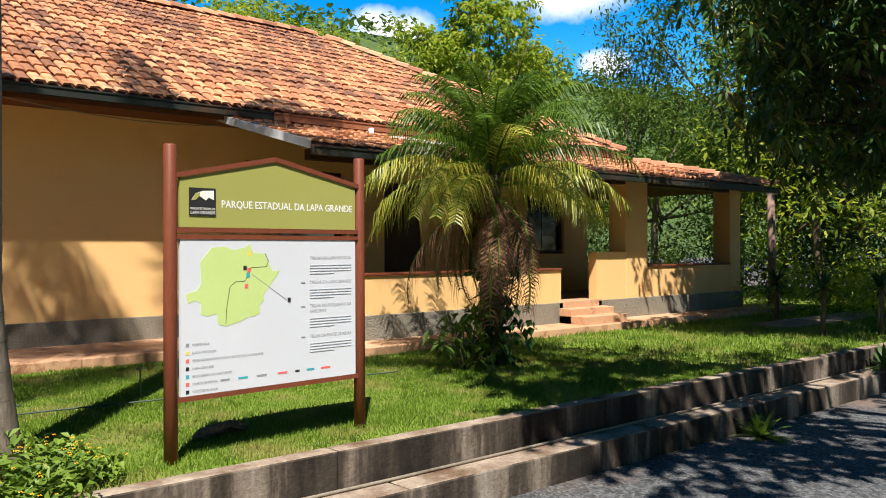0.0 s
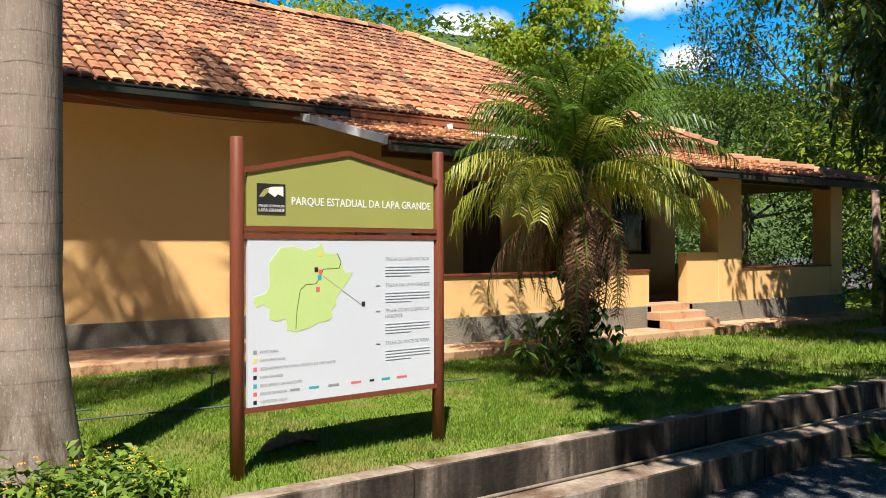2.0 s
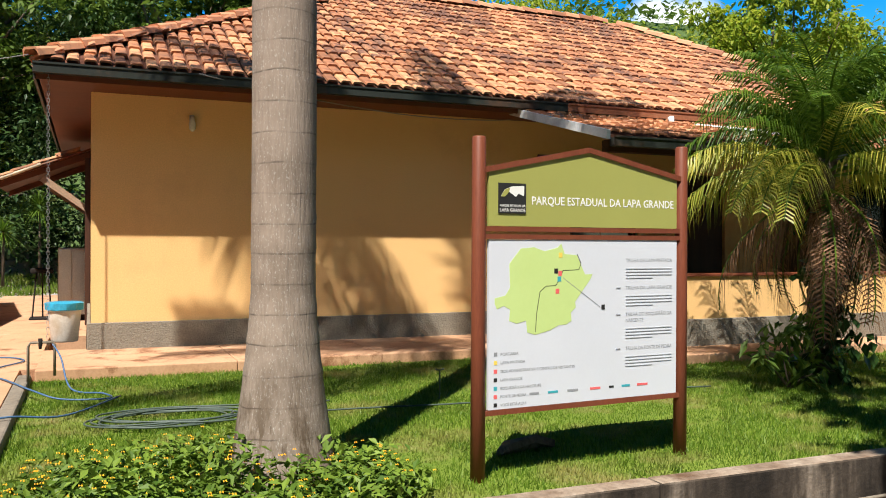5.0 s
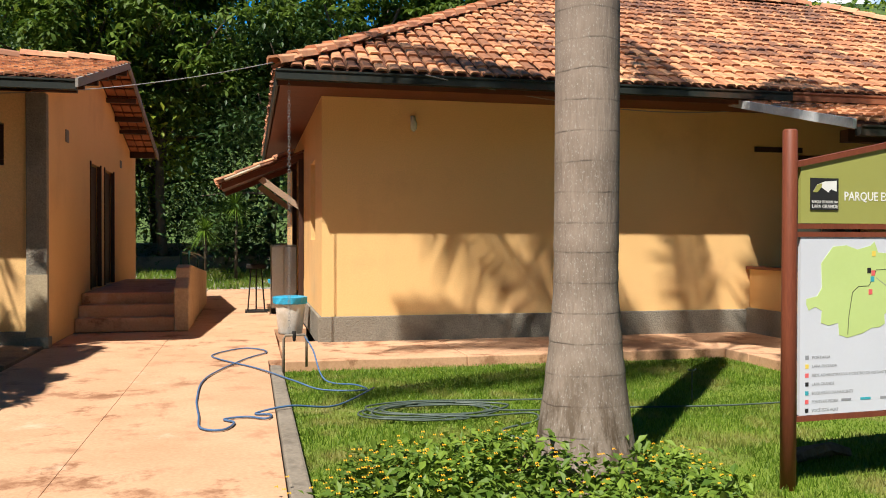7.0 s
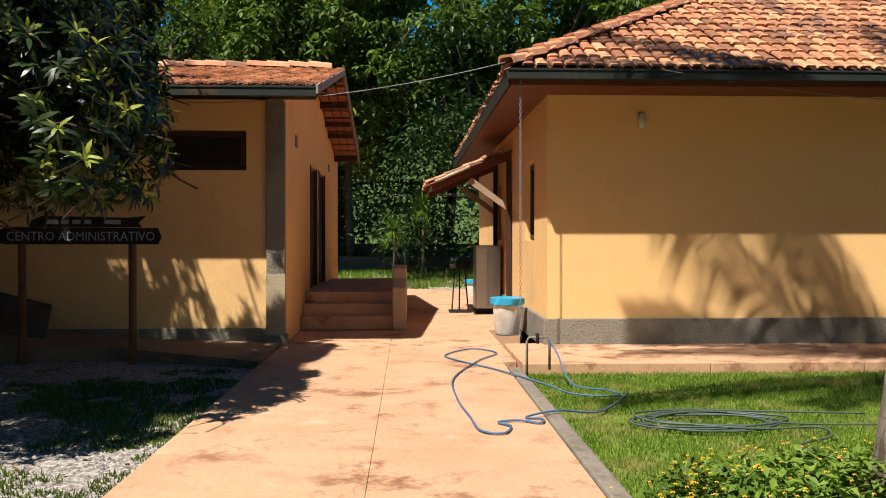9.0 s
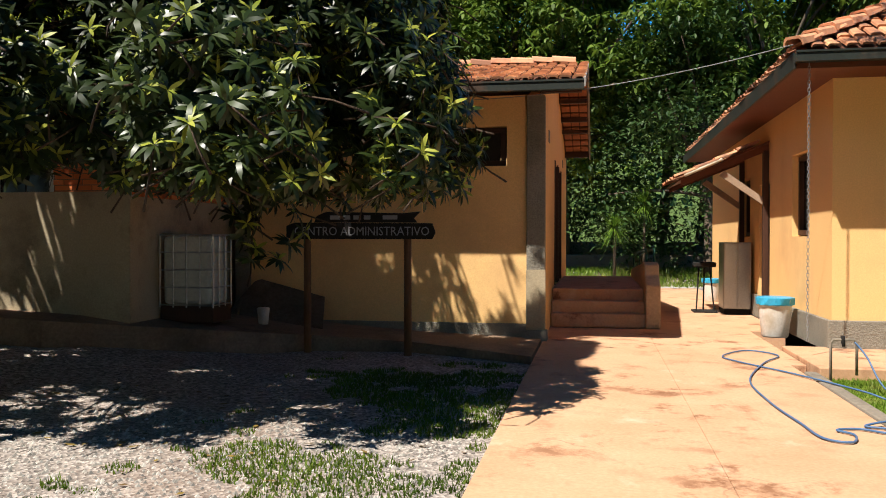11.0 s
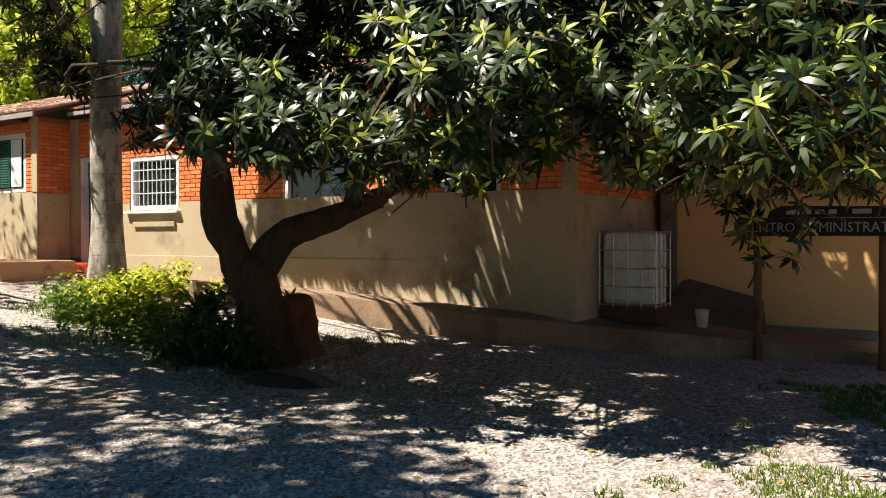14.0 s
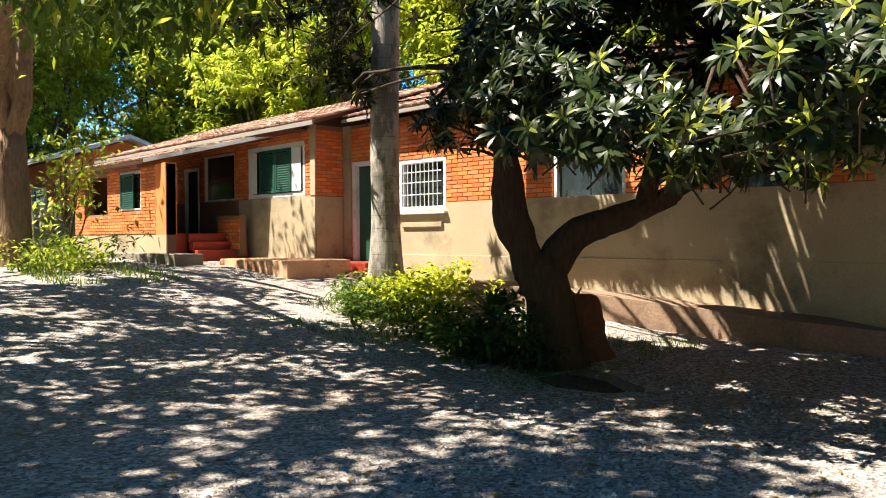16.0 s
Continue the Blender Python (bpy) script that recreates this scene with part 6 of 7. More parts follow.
bin_at(-0.34, 1.55, 0.0, 1.12)
# added bin, placed for a blue mark showing on the steel cabinet
bin_at(-0.30, 8.3, 0.0)
cab = thing("steel_cabinet", "stainless steel cabinet standing beside house wall", "cabinet")
part("body", box(-0.54, -0.06, 5.0, 5.6, 0.10, 1.30, 0.012), M_CHROME, cab)
part("door", box(-0.53, -0.31, 4.975, 4.998, 0.14, 1.27, 0.006), M_CHROME, cab)
part("door", box(-0.29, -0.07, 4.975, 4.998, 0.14, 1.27, 0.006), M_CHROME, cab)
part("base", box(-0.53, -0.07, 5.02, 5.58, 0.0, 0.10, 0.004), M_DARK, cab)
grill = thing("grill_stand", "black metal barbecue stand on thin legs", "grill")
part("pan", box(-1.00, -0.62, 5.3, 5.7, 0.84, 0.93, 0.02), M_DARK, grill)
part("foot_plate", box(-1.02, -0.60, 5.25, 5.75, 0.0, 0.03, 0.005), M_DARK, grill)
for x, y in ((-0.97, 5.35), (-0.65, 5.35), (-0.81, 5.65)):
    part("leg", tube([(x, y, 0.02), (-0.81 + (x + 0.81) * 0.6, 5.5, 0.86)], 0.014, 8), M_DARK, grill)

# tap stand and hoses
M_HOSE = surface("blue_hose", (0.045, 0.10, 0.22), (0.08, 0.16, 0.30), 4, 40, 0.45, 0.1, 0.001)
M_HOSE_DARK = surface("dark_green_hose", (0.05, 0.07, 0.06), (0.09, 0.12, 0.10), 4, 40, 0.45, 0.1, 0.001)
tap = thing("garden_tap", "bent metal standpipe with black tap", "tap")
part("pipe", tube([(-0.58, -2.22, -0.1), (-0.58, -2.22, 0.36), (-0.56, -2.22, 0.40), (-0.36, -2.20, 0.40), (-0.34, -2.20, 0.37), (-0.34, -2.20, 0.06)], 0.014, 8), M_CONC, tap, smooth=True)
part("valve", tube([(-0.47, -2.24, 0.34), (-0.47, -2.21, 0.40), (-0.47, -2.21, 0.44)], [0.014, 0.022, 0.02], 8), M_DARK, tap, smooth=True)


h = 0.015
part_hose = [(-0.36, -2.2, 0.38), (-0.28, -2.3, 0.25), (-0.18, -2.6, -0.02), (0.10, -2.9, -0.03), (0.15, -3.2, -0.03), (-0.25, -3.1, -0.03), (-0.5, -2.9, 0.03), (-0.85, -1.9, h), (-1.25, -1.15, h), (-1.36, -0.7, h), (-1.0, -0.15, h), (-0.72, -0.55, h), (-1.0, -1.2, h), (-1.35, -2.4, h),
             (-1.38, -3.5, h), (-1.32, -4.3, h), (-1.28, -4.75, h), (-1.12, -4.85, h), (-1.04, -4.62, h), (-1.12, -4.48, h), (-0.95, -4.42, h), (-0.80, -4.52, h), (-0.76, -4.38, h), (-0.88, -4.3, h), (-0.6, -4.18, 0.04), (-0.2, -3.9, -0.03), (0.25, -3.1, -0.03)]
tagged(part("hose", tube(smooth_path(part_hose), 0.0088, 7), M_HOSE, smooth=True), "blue garden hose lying in loops", "hose")
coil = []
for i in range(60):
    a = i * 0.42
    coil.append((0.55 + 0.55 * math.cos(a) * (1 + 0.12 * math.sin(i * 0.7)), -4.3 + 0.30 * math.sin(a) * (1 + 0.2 * math.cos(i * 0.5)), -0.035 + 0.004 * (i // 15)))
coil += [(1.4, -4.45, -0.03), (2.2, -4.5, -0.03), (3.2, -4.62, -0.03), (4.6, -4.55, -0.03), (5.8, -4.7, -0.03)]
tagged(part("hose", tube(smooth_path(coil, 4), 0.008, 6), M_HOSE_DARK, smooth=True), "dark coiled garden hose on lawn", "hose")
loose = [(2.0, -4.05, -0.03), (1.2, -3.95, -0.03), (0.5, -3.85, -0.03), (0.05, -4.05, -0.02), (0.2, -4.4, -0.02), (0.9, -4.5, -0.02), (1.25, -4.2, -0.02), (0.6, -4.0, -0.015), (0.15, -4.3, -0.015), (0.8, -4.62, -0.02),
         (1.35, -4.55, -0.03), (1.3, -4.85, -0.03), (0.95, -5.1, -0.03), (1.0, -5.4, -0.03), (1.25, -5.55, -0.03)]
tagged(part("hose", tube(smooth_path(loose, 8), 0.009, 6), M_HOSE_DARK, smooth=True), "dark green hose in loose loops on lawn", "hose")
sp = thing("sprinkler", "thin sprinkler stake on lawn", "sprinkler")
part("stake", tube([(3.0, -4.26, -0.12), (3.0, -4.26, 0.22)], 0.008, 6), M_HOSE_DARK, sp)
part("nozzle", tube([(2.96, -4.26, 0.235), (3.0, -4.26, 0.22), (3.04, -4.26, 0.235)], 0.01, 6), M_HOSE_DARK, sp)
tagged(part("palm_sheath", prism([(2.55, -6.35, -0.06), (2.9, -6.28, -0.01), (3.05, -6.3, -0.05), (3.0, -6.2, -0.06), (2.7, -6.15, -0.06)], (0.02, 0.03, 0.05), 0.008), M_BARK), "dry brown palm sheath fallen on lawn", "palm sheath")

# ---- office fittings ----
# pane painted near black for the shade of the room behind
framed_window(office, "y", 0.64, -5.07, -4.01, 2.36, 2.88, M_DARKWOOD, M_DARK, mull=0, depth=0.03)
for y0, y1 in ((3.69, 4.60), (5.05, 6.06)):
    d = part("door", box(-3.60, -3.56, y0, y1, 0.57, 2.65, 0.005), M_DARKWOOD, office, "dark wooden door")
    part("door_frame", box(-3.55, -3.48, y0 - 0.05, y0, 0.57, 2.70, 0.004), M_DARKWOOD, office)
    part("door_frame", box(-3.55, -3.48, y1, y1 + 0.05, 0.57, 2.70, 0.004), M_DARKWOOD, office)
part("vent", box(-3.50, -3.485, 1.75, 1.95, 2.80, 2.98, 0.003), M_PLINTH, office)
part("vent", box(-3.50, -3.485, 6.9, 7.1, 2.85, 3.0, 0.003), M_PLINTH, office)
part("pier_base", box(-3.75, -3.44, 0.44, 0.62, 0.0, 0.14, 0.01), M_PLINTH, office)
part("pier_panel", box(-3.725, -3.465, 0.472, 0.478, 0.14, 0.95, 0.002), M_GREYWALL, office, "smooth grey lower pier")
for y in (-0.15, 1.3, 2.9, 4.1, 5.3, 6.9, 8.4):
    z = 3.27 + 1.11 * (1 - abs(y - 4.1) / 4.7) - 0.10
    part("purlin", box(-3.5, -2.98, y - 0.04, y + 0.04, z - 0.08, z, 0.004), M_DARKWOOD, office)
M_VERGE = surface("grey_verge_board", (0.22, 0.20, 0.18), (0.32, 0.29, 0.26), 3, 30, 0.8, 0.3)
for ya, za, yb, zb in ((-0.38, 3.29, 4.1, 4.38), (4.1, 4.36, 8.82, 3.24)):
    part("verge_board", prism([(-2.965, ya, za - 0.06), (-2.965, ya, za + 0.05), (-2.965, yb, zb + 0.05), (-2.965, yb, zb - 0.06)], (0.035, 0, 0)), M_VERGE, office, "grey weathered verge board")
ridge_caps(oroof, (-8.6, 4.1, 4.40), (-2.95, 4.1, 4.40), 17)
OX = -2.06
steps = thing("steps", "red concrete steps and landing at office door", "steps")
for k, (y0, z) in enumerate(((2.30, 0.21), (2.58, 0.385), (2.86, 0.56))):
    part("step", box(-3.49, OX, y0, 7.6 if k == 2 else y0 + 0.32, 0.0 if k == 0 else z - 0.19, z, 0.012), M_DRIVE, steps)
part("side_wall", prism([(OX, 2.22, 0.0), (OX, 2.22, 0.66), (OX, 2.55, 0.80), (OX, 2.62, 0.96), (OX, 2.9, 1.0), (OX, 3.3, 0.97), (OX, 7.6, 0.72), (OX, 7.6, 0.0)], (0.22, 0, 0), 0.015), surface("pale_worn_render", (0.42, 0.30, 0.19), (0.55, 0.40, 0.26), 1.2, 30, 0.9, 0.4, 0.008, (0.25, 0.16, 0.10), 1.2), steps, "pale worn parapet beside steps")
for off in (0.05, 0.17):
    part("handrail", tube([(OX + off, 2.95, 0.98), (OX + off, 2.95, 1.16), (OX + off, 3.05, 1.20), (OX + off, 5.5, 1.12), (OX + off, 7.4, 1.0), (OX + off, 7.4, 0.74)], 0.018, 8), M_GREENPAINT, steps, "green tubular handrail", smooth=True)

# walkway in front of office and brick house, climbing to the left
M_WALKWAY = surface("worn_reddish_concrete", (0.15, 0.095, 0.062), (0.31, 0.205, 0.14), 1.4, 30, 0.9, 0.5, 0.01, (0.07, 0.045, 0.03), 1.3)


def sloped_walk(name, xs, yf, yb, zt, label):
    for i in range(len(xs) - 1):
        a, c = xs[i], xs[i + 1]
        pts = [(a, yf[i], zt[i]), (c, yf[i + 1], zt[i + 1]), (c, yb[i + 1], zt[i + 1]), (a, yb[i], zt[i])]
        b_ = bmesh.new()
        lo = [b_.verts.new((x, y, -0.4)) for x, y, z in pts]
        hi = [b_.verts.new(p) for p in pts]
        b_.faces.new(hi)
        b_.faces.new(lo[::-1])
        for q in range(4):
            r_ = (q + 1) % 4
            b_.faces.new((lo[q], lo[r_], hi[r_], hi[q]))
        bmesh.ops.recalc_face_normals(b_, faces=b_.faces[:])
        tagged(part(name, b_, M_WALKWAY), label, "walkway", kind="structure")


sloped_walk("pavement", [-17.2, -13.5, -11.0, -8.6, -7.3, -6.3, -5.1, -3.52], [-2.85, -2.75, -2.70, -2.80, -1.75, -0.87, -0.64, -1.28], [-2.10, -2.10, -2.10, -2.10, 0.53, 0.53, 0.53, 0.53], [0.80, 0.72, 0.62, 0.49, 0.31, 0.17, 0.09, 0.03], "raised concrete walkway along building foot")

# wooden direction board
board = thing("wooden_sign", "black wooden direction board with white painted letters", "sign")
for x, y in ((-6.28, -0.98), (-5.03, -0.94)):
    part("post", tube([(x, y, -0.2), (x, y, 0.6), (x, y, 1.48)], [0.05, 0.047, 0.045], 10, None, 0.04, random.Random(4)), surface("brown_post_wood", (0.11, 0.050, 0.024), (0.22, 0.105, 0.050), 4.0, 30, 0.8, 0.6, 0.01, (0.06, 0.03, 0.016), 3, stretch=(1, 1, 0.2)) if x < -6 else bpy.data.materials["brown_post_wood"], board, smooth=True)
BU = Vector((1.25, 0.04, 0)).normalized()
BN = Vector((BU.y, -BU.x, 0))
BO = Vector((-6.52, -0.99, 1.36))
pl = part("board", prism([BO + BU * a + Vector((0, 0, z)) + BN * 0.05 for a, z in ((0, 0.02), (0.1, 0), (1.80, 0.0), (1.84, 0.08), (1.80, 0.19), (0.1, 0.20), (0, 0.16))], BN * 0.035, 0.004), M_DARK, board, "black board with rough ends")
part("board", prism([BO + BU * a + Vector((0, 0, z)) + BN * 0.05 for a, z in ((0.35, 0.20), (1.62, 0.196), (1.58, 0.25), (1.66, 0.33), (1.45, 0.31), (0.5, 0.33), (0.38, 0.28))], BN * 0.03, 0.004), M_DARK, board, "black board with rough ends")
lettering("CENTRO ADMINISTRATIVO", 0.15, Matrix.Translation(BO + BU * 0.10 + Vector((0, 0, 0.045)) + BN * 0.0868) @ Matrix((BU, Vector((0, 0, 1)), BN)).transposed().to_4x4(), M_INKGREY, pl, width=1.66)
for k, (a, c) in enumerate(((0.55, 0.68), (0.71, 0.80), (0.84, 0.93), (0.97, 1.05), (1.2, 1.38))):
    part("text_bar", prism([BO + BU * q + Vector((0, 0, z)) + BN * 0.0802 for q, z in ((a, 0.235), (c, 0.235), (c, 0.285), (a, 0.285))], BN * 0.003), M_INKGREY, pl)

# ---- long brick house ----
brick_house = thing("house", "long low orange brick house with grey rendered base", "house")
M_MORTAR = surface("brick_mortar", (0.20, 0.10, 0.06), (0.28, 0.15, 0.09), 3, 40, 0.95, 0.4)
BY, WY, VY = -2.08, -2.69, -4.2


def brick_material():
    m, n, l, p = nodes_of("orange_bricks")
    g = n.new("ShaderNodeNewGeometry")
    oi = n.new("ShaderNodeObjectInfo")
    ad = n.new("ShaderNodeMath")
    ad.operation = "ADD"
    l.new(g.outputs["Random Per Island"], ad.inputs[0])
    l.new(oi.outputs["Random"], ad.inputs[1])
    fr = n.new("ShaderNodeMath")
    fr.operation = "FRACT"
    l.new(ad.outputs[0], fr.inputs[0])
    v = mapped(n, l, (1, 1, 1))
    col = ramp(n, l, fr.outputs[0], [(0.0, (0.52, 0.115, 0.030)), (0.5, (0.65, 0.165, 0.042)), (1.0, (0.74, 0.24, 0.07))])
    col = mixed(n, l, col, (0.22, 0.07, 0.03), ramp(n, l, noise_tex(n, l, v, 1.6, 7), [(0.52, (0, 0, 0)), (0.8, (0.6, 0.6, 0.6))]))
    l.new(col, p.inputs["Base Color"])
    p.inputs["Roughness"].default_value = 0.8
    bumped(n, l, p, noise_tex(n, l, v, 50, 4), 0.4, 0.004)
    return m


M_BRICK = brick_material()


def bricks(parent, axis, face, out, u0, u1, z0, z1, holes, singles, seed, course=0.066, length=0.235):
    """Bricks proud of a wall's face. axis 'y': the face lies across y at face, out is -1 or 1."""
    rg = random.Random(seed)
    gap, d = 0.010, 0.012
    cache = {}
    verts, faces = [], []
    made = 0
    for r in range(int((z1 - z0) / course)):
        z = z0 + r * course
        u = u0 - (length / 2 if r % 2 else 0)
        while u < u1:
            a, c = max(u, u0), min(u + length - gap, u1)
            u += length
            spans = [(a, c)]
            for h0, h1, lo, hi in holes:
                if lo - course < z < hi:
                    spans = [q for s, e in spans for q in ((s, min(e, h0)), (max(s, h1), e)) if q[1] - q[0] > 0.03]
            for s, e in spans:
                if e - s < 0.03:
                    continue
                pr = d * rg.uniform(0.7, 1.25)
                L, H = e - s, course - gap
                k = 0.004
                vv = [(0, 0, 0), (L, 0, 0), (L, 0, H), (0, 0, H), (k, pr, k), (L - k, pr, k), (L - k, pr, H - k), (k, pr, H - k)]
                ff = [(4, 5, 6, 7), (0, 1, 5, 4), (1, 2, 6, 5), (2, 3, 7, 6), (3, 0, 4, 7)]
                def put(p):
                    return (s + p[0], face + out * p[1], z + p[2]) if axis == "y" else (face + out * p[1], s + p[0], z + p[2])
                if made < singles:
                    made += 1
                    key = round(L, 2)
                    if key not in cache:
                        me = bpy.data.meshes.new("brick")
                        base = [(p[0], out * p[1], p[2]) if axis == "y" else (out * p[1], p[0], p[2]) for p in vv]
                        me.from_pydata(base, [], ff)
                        me.update()
                        me.materials.append(M_BRICK)
                        cache[key] = me
                    ob = new("brick", cache[key])
                    ob.location = put((0, 0, 0))
                    ob.parent = parent
                else:
                    i = len(verts)
                    verts += [put(p) for p in vv]
                    faces += [tuple(i + q for q in f) for f in ff]
    if verts:
        mesh_part("bricks", verts, faces, M_BRICK, parent, kind="stuff")


H1 = [(-17.05, -16.15, 0.93, 2.67), (-15.78, -14.61, 1.79, 2.64), (-12.4, -11.2, 1.83, 2.64), (-9.75, -8.95, 1.83, 2.64)]
w1 = part("wall", wall_with_holes("y", BY, BY + 0.2, -17.37, -8.0, 0.0, 3.36, H1), M_MORTAR, brick_house)
w2 = part("wall", box(-8.2, -8.0, BY + 0.2, 3.5, 0.0, 3.36), M_MORTAR, brick_house)
H2 = [(-19.74, -17.71, 2.12, 3.11), (-21.62, -20.29, 2.13, 3.09), (-22.53, -21.88, 1.45, 2.84), (-23.4, -22.93, 2.15, 2.95)]
w3 = part("wall", wall_with_holes("y", WY, WY + 0.2, -25.2, -17.37, 0.3, 3.36, H2), M_MORTAR, brick_house)
w4 = part("wall", box(-17.57, -17.37, WY + 0.2, BY - 0.002, 0.3, 3.36), M_MORTAR, brick_house)
H3 = [(-24.5, -23.1, 1.88, 2.72), (-22.4, -21.35, 1.93, 2.72)]
w5 = part("wall", wall_with_holes("y", VY, VY + 0.18, -25.1, -20.15, 0.6, 2.78, H3), M_MORTAR, brick_house)
part("wall", box(-25.1, -24.92, VY + 0.18, WY - 0.002, 0.6, 2.78), M_MORTAR, brick_house)
part("back_wall", box(-25.2, -8.2, 3.3, 3.5, 0.3, 3.36), M_MORTAR, brick_house)
# slabs coloured near black, room shade put into the floor
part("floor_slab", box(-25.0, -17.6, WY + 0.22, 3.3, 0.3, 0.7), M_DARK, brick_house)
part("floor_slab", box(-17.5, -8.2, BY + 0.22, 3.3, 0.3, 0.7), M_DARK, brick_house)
bricks(w1, "y", BY, -1, -16.1, -8.0, 1.85, 3.34, H1, 260, 1)
bricks(w1, "y", BY, -1, -17.36, -16.1, 1.0, 3.34, H1, 0, 6)
bricks(w2, "x", -8.0, 1, BY, 3.4, 1.85, 3.34, [], 300, 2)
bricks(w3, "y", WY, -1, -25.1, -17.37, 2.13, 3.34, H2, 200, 3)
bricks(w4, "x", -17.37, 1, WY, BY, 2.10, 3.34, [], 120, 4)
bricks(w5, "y", VY, -1, -25.1, -20.15, 1.45, 2.77, H3, 200, 5)
# rendered base, the lower band standing a little proud
part("render_base", wall_with_holes("y", BY - 0.020, BY - 0.002, -16.1, -7.985, 1.07, 1.845, [(-15.78, -14.61, 1.79, 1.9)]), M_GREYWALL, brick_house, "grey rendered base of wall")
part("render_base", box(-16.1, -7.975, BY - 0.035, BY - 0.002, 0.0, 1.07, 0.006), M_GREYWALL, brick_house, "grey rendered base of wall")
part("render_base", box(-7.998, -7.98, BY, 3.4, 0.0, 1.845), M_GREYWALL, brick_house)
part("render_base", box(-20.1, -17.365, WY - 0.02, WY - 0.002, 0.5, 2.11, 0.004), M_GREYWALL, brick_house)
part("render_base", box(-17.368, -17.35, WY, BY - 0.04, 0.5, 2.09), M_GREYWALL, brick_house)
part("render_base", box(-25.13, -20.12, VY - 0.03, VY - 0.002, 0.7, 1.42, 0.006), M_GREYWALL, brick_house)
part("pilaster", box(-17.50, -17.34, WY - 0.035, WY - 0.003, 2.11, 3.36, 0.006), M_GREYWALL, brick_house)
part("pilaster", box(-17.36, -17.12, BY - 0.03, BY - 0.003, 1.0, 3.36, 0.006), M_GREYWALL, brick_house)
part("pilaster", box(-8.14, -7.965, BY - 0.05, BY - 0.004, 1.07, 3.36, 0.006), M_GREYWALL, brick_house)
# windows and doors
bw = framed_window(brick_house, "y", BY + 0.02, -15.80, -14.59, 1.77, 2.66, M_WHITE, M_GLASS, fw=0.09, mull=1, depth=0.10)
for k in range(9):
    x = -15.62 + 0.105 * k
    part("bar", tube([(x, BY - 0.03, 1.86), (x, BY - 0.03, 2.57)], 0.008, 6), M_WHITE, bw)
for z in (2.05, 2.25, 2.42):
    part("bar", tube([(-15.70, BY - 0.03, z), (-14.69, BY - 0.03, z)], 0.008, 6), M_WHITE, bw)
part("sill", box(-15.84, -14.55, BY - 0.10, BY + 0.02, 1.73, 1.768, 0.006), M_WHITE, bw)
part("sill", box(-15.66, -14.66, BY - 0.06, BY - 0.022, 1.52, 1.60, 0.006), M_GREYWALL, bw, "small ledge below window")
framed_window(brick_house, "y", BY + 0.02, -12.42, -11.18, 1.81, 2.66, M_WHITE, M_GLASS, fw=0.08, mull=1)
framed_window(brick_house, "y", BY + 0.02, -9.77, -8.93, 1.81, 2.66, M_WHITE, M_GLASS, fw=0.08, mull=1)
part("door", box(-16.98, -16.22, BY + 0.06, BY + 0.10, 0.95, 2.62, 0.005), M_GREENPAINT, brick_house, "dark green door with white frame")
for x0, x1, z0, z1 in ((-17.07, -16.98, 0.93, 2.70), (-16.22, -16.13, 0.93, 2.70), (-16.98, -16.22, 2.622, 2.70)):
    part("door_frame", box(x0, x1, BY - 0.03, BY + 0.08, z0, z1, 0.005), M_WHITE, brick_house, "white door frame")


def louvred(parent, axis_y, u0, u1, z0, z1, n):
    """A louvred shutter: frame and single slats."""
    s_ = part("shutter", wall_with_holes("y", axis_y, axis_y + 0.03, u0, u1, z0, z1, [(u0 + 0.05, u1 - 0.05, z0 + 0.05, z1 - 0.05)]), M_GREENPAINT, parent, "dark green louvred shutter")
    for k in range(n):
        z = z0 + 0.06 + (z1 - z0 - 0.12) * (k + 0.5) / n
        part("slat", prism([(u0 + 0.05, axis_y + 0.004, z - 0.018), (u0 + 0.05, axis_y + 0.008, z - 0.022), (u0 + 0.05, axis_y + 0.028, z + 0.016), (u0 + 0.05, axis_y + 0.024, z + 0.020)], (u1 - u0 - 0.10, 0, 0)), M_GREENPAINT, s_)


gw_ = framed_window(brick_house, "y", WY + 0.02, -19.76, -17.69, 2.10, 3.13, M_WHITE, M_GLASS, fw=0.10, mull=1)
louvred(gw_, WY - 0.03, -19.28, -18.72, 2.21, 3.02, 16)
louvred(gw_, WY - 0.03, -18.71, -18.15, 2.21, 3.02, 16)
part("side_panel", box(-18.13, -17.82, WY - 0.02, WY - 0.004, 2.21, 3.02, 0.004), M_WHITE, gw_, "white inner shutter panel")
part("side_panel", box(-19.62, -19.40, WY - 0.02, WY - 0.004, 2.21, 3.02, 0.004), M_WHITE, gw_, "white inner shutter panel")
framed_window(brick_house, "y", WY + 0.02, -21.64, -20.27, 2.11, 3.11, M_WHITE, M_GLASS, fw=0.05, mull=1)
framed_window(brick_house, "y", WY + 0.02, -23.42, -22.91, 2.13, 2.97, M_WHITE, M_GLASS, fw=0.05, mull=0)
part("door", box(-22.50, -21.91, WY + 0.05, WY + 0.09, 1.46, 2.82, 0.005), M_DARK, brick_house, "dark door standing in white frame")
for x0, x1, z0, z1 in ((-22.55, -22.50, 1.45, 2.88), (-21.91, -21.86, 1.45, 2.88), (-22.50, -21.91, 2.822, 2.88)):
    part("door_frame", box(x0, x1, WY - 0.02, WY + 0.06, z0, z1, 0.004), M_WHITE, brick_house, "white door frame")
vw = framed_window(brick_house, "y", VY + 0.02, -22.42, -21.33, 1.91, 2.74, M_WHITE, M_GLASS, fw=0.06, mull=0)
louvred(vw, VY - 0.03, -22.36, -21.68, 1.97, 2.68, 14)
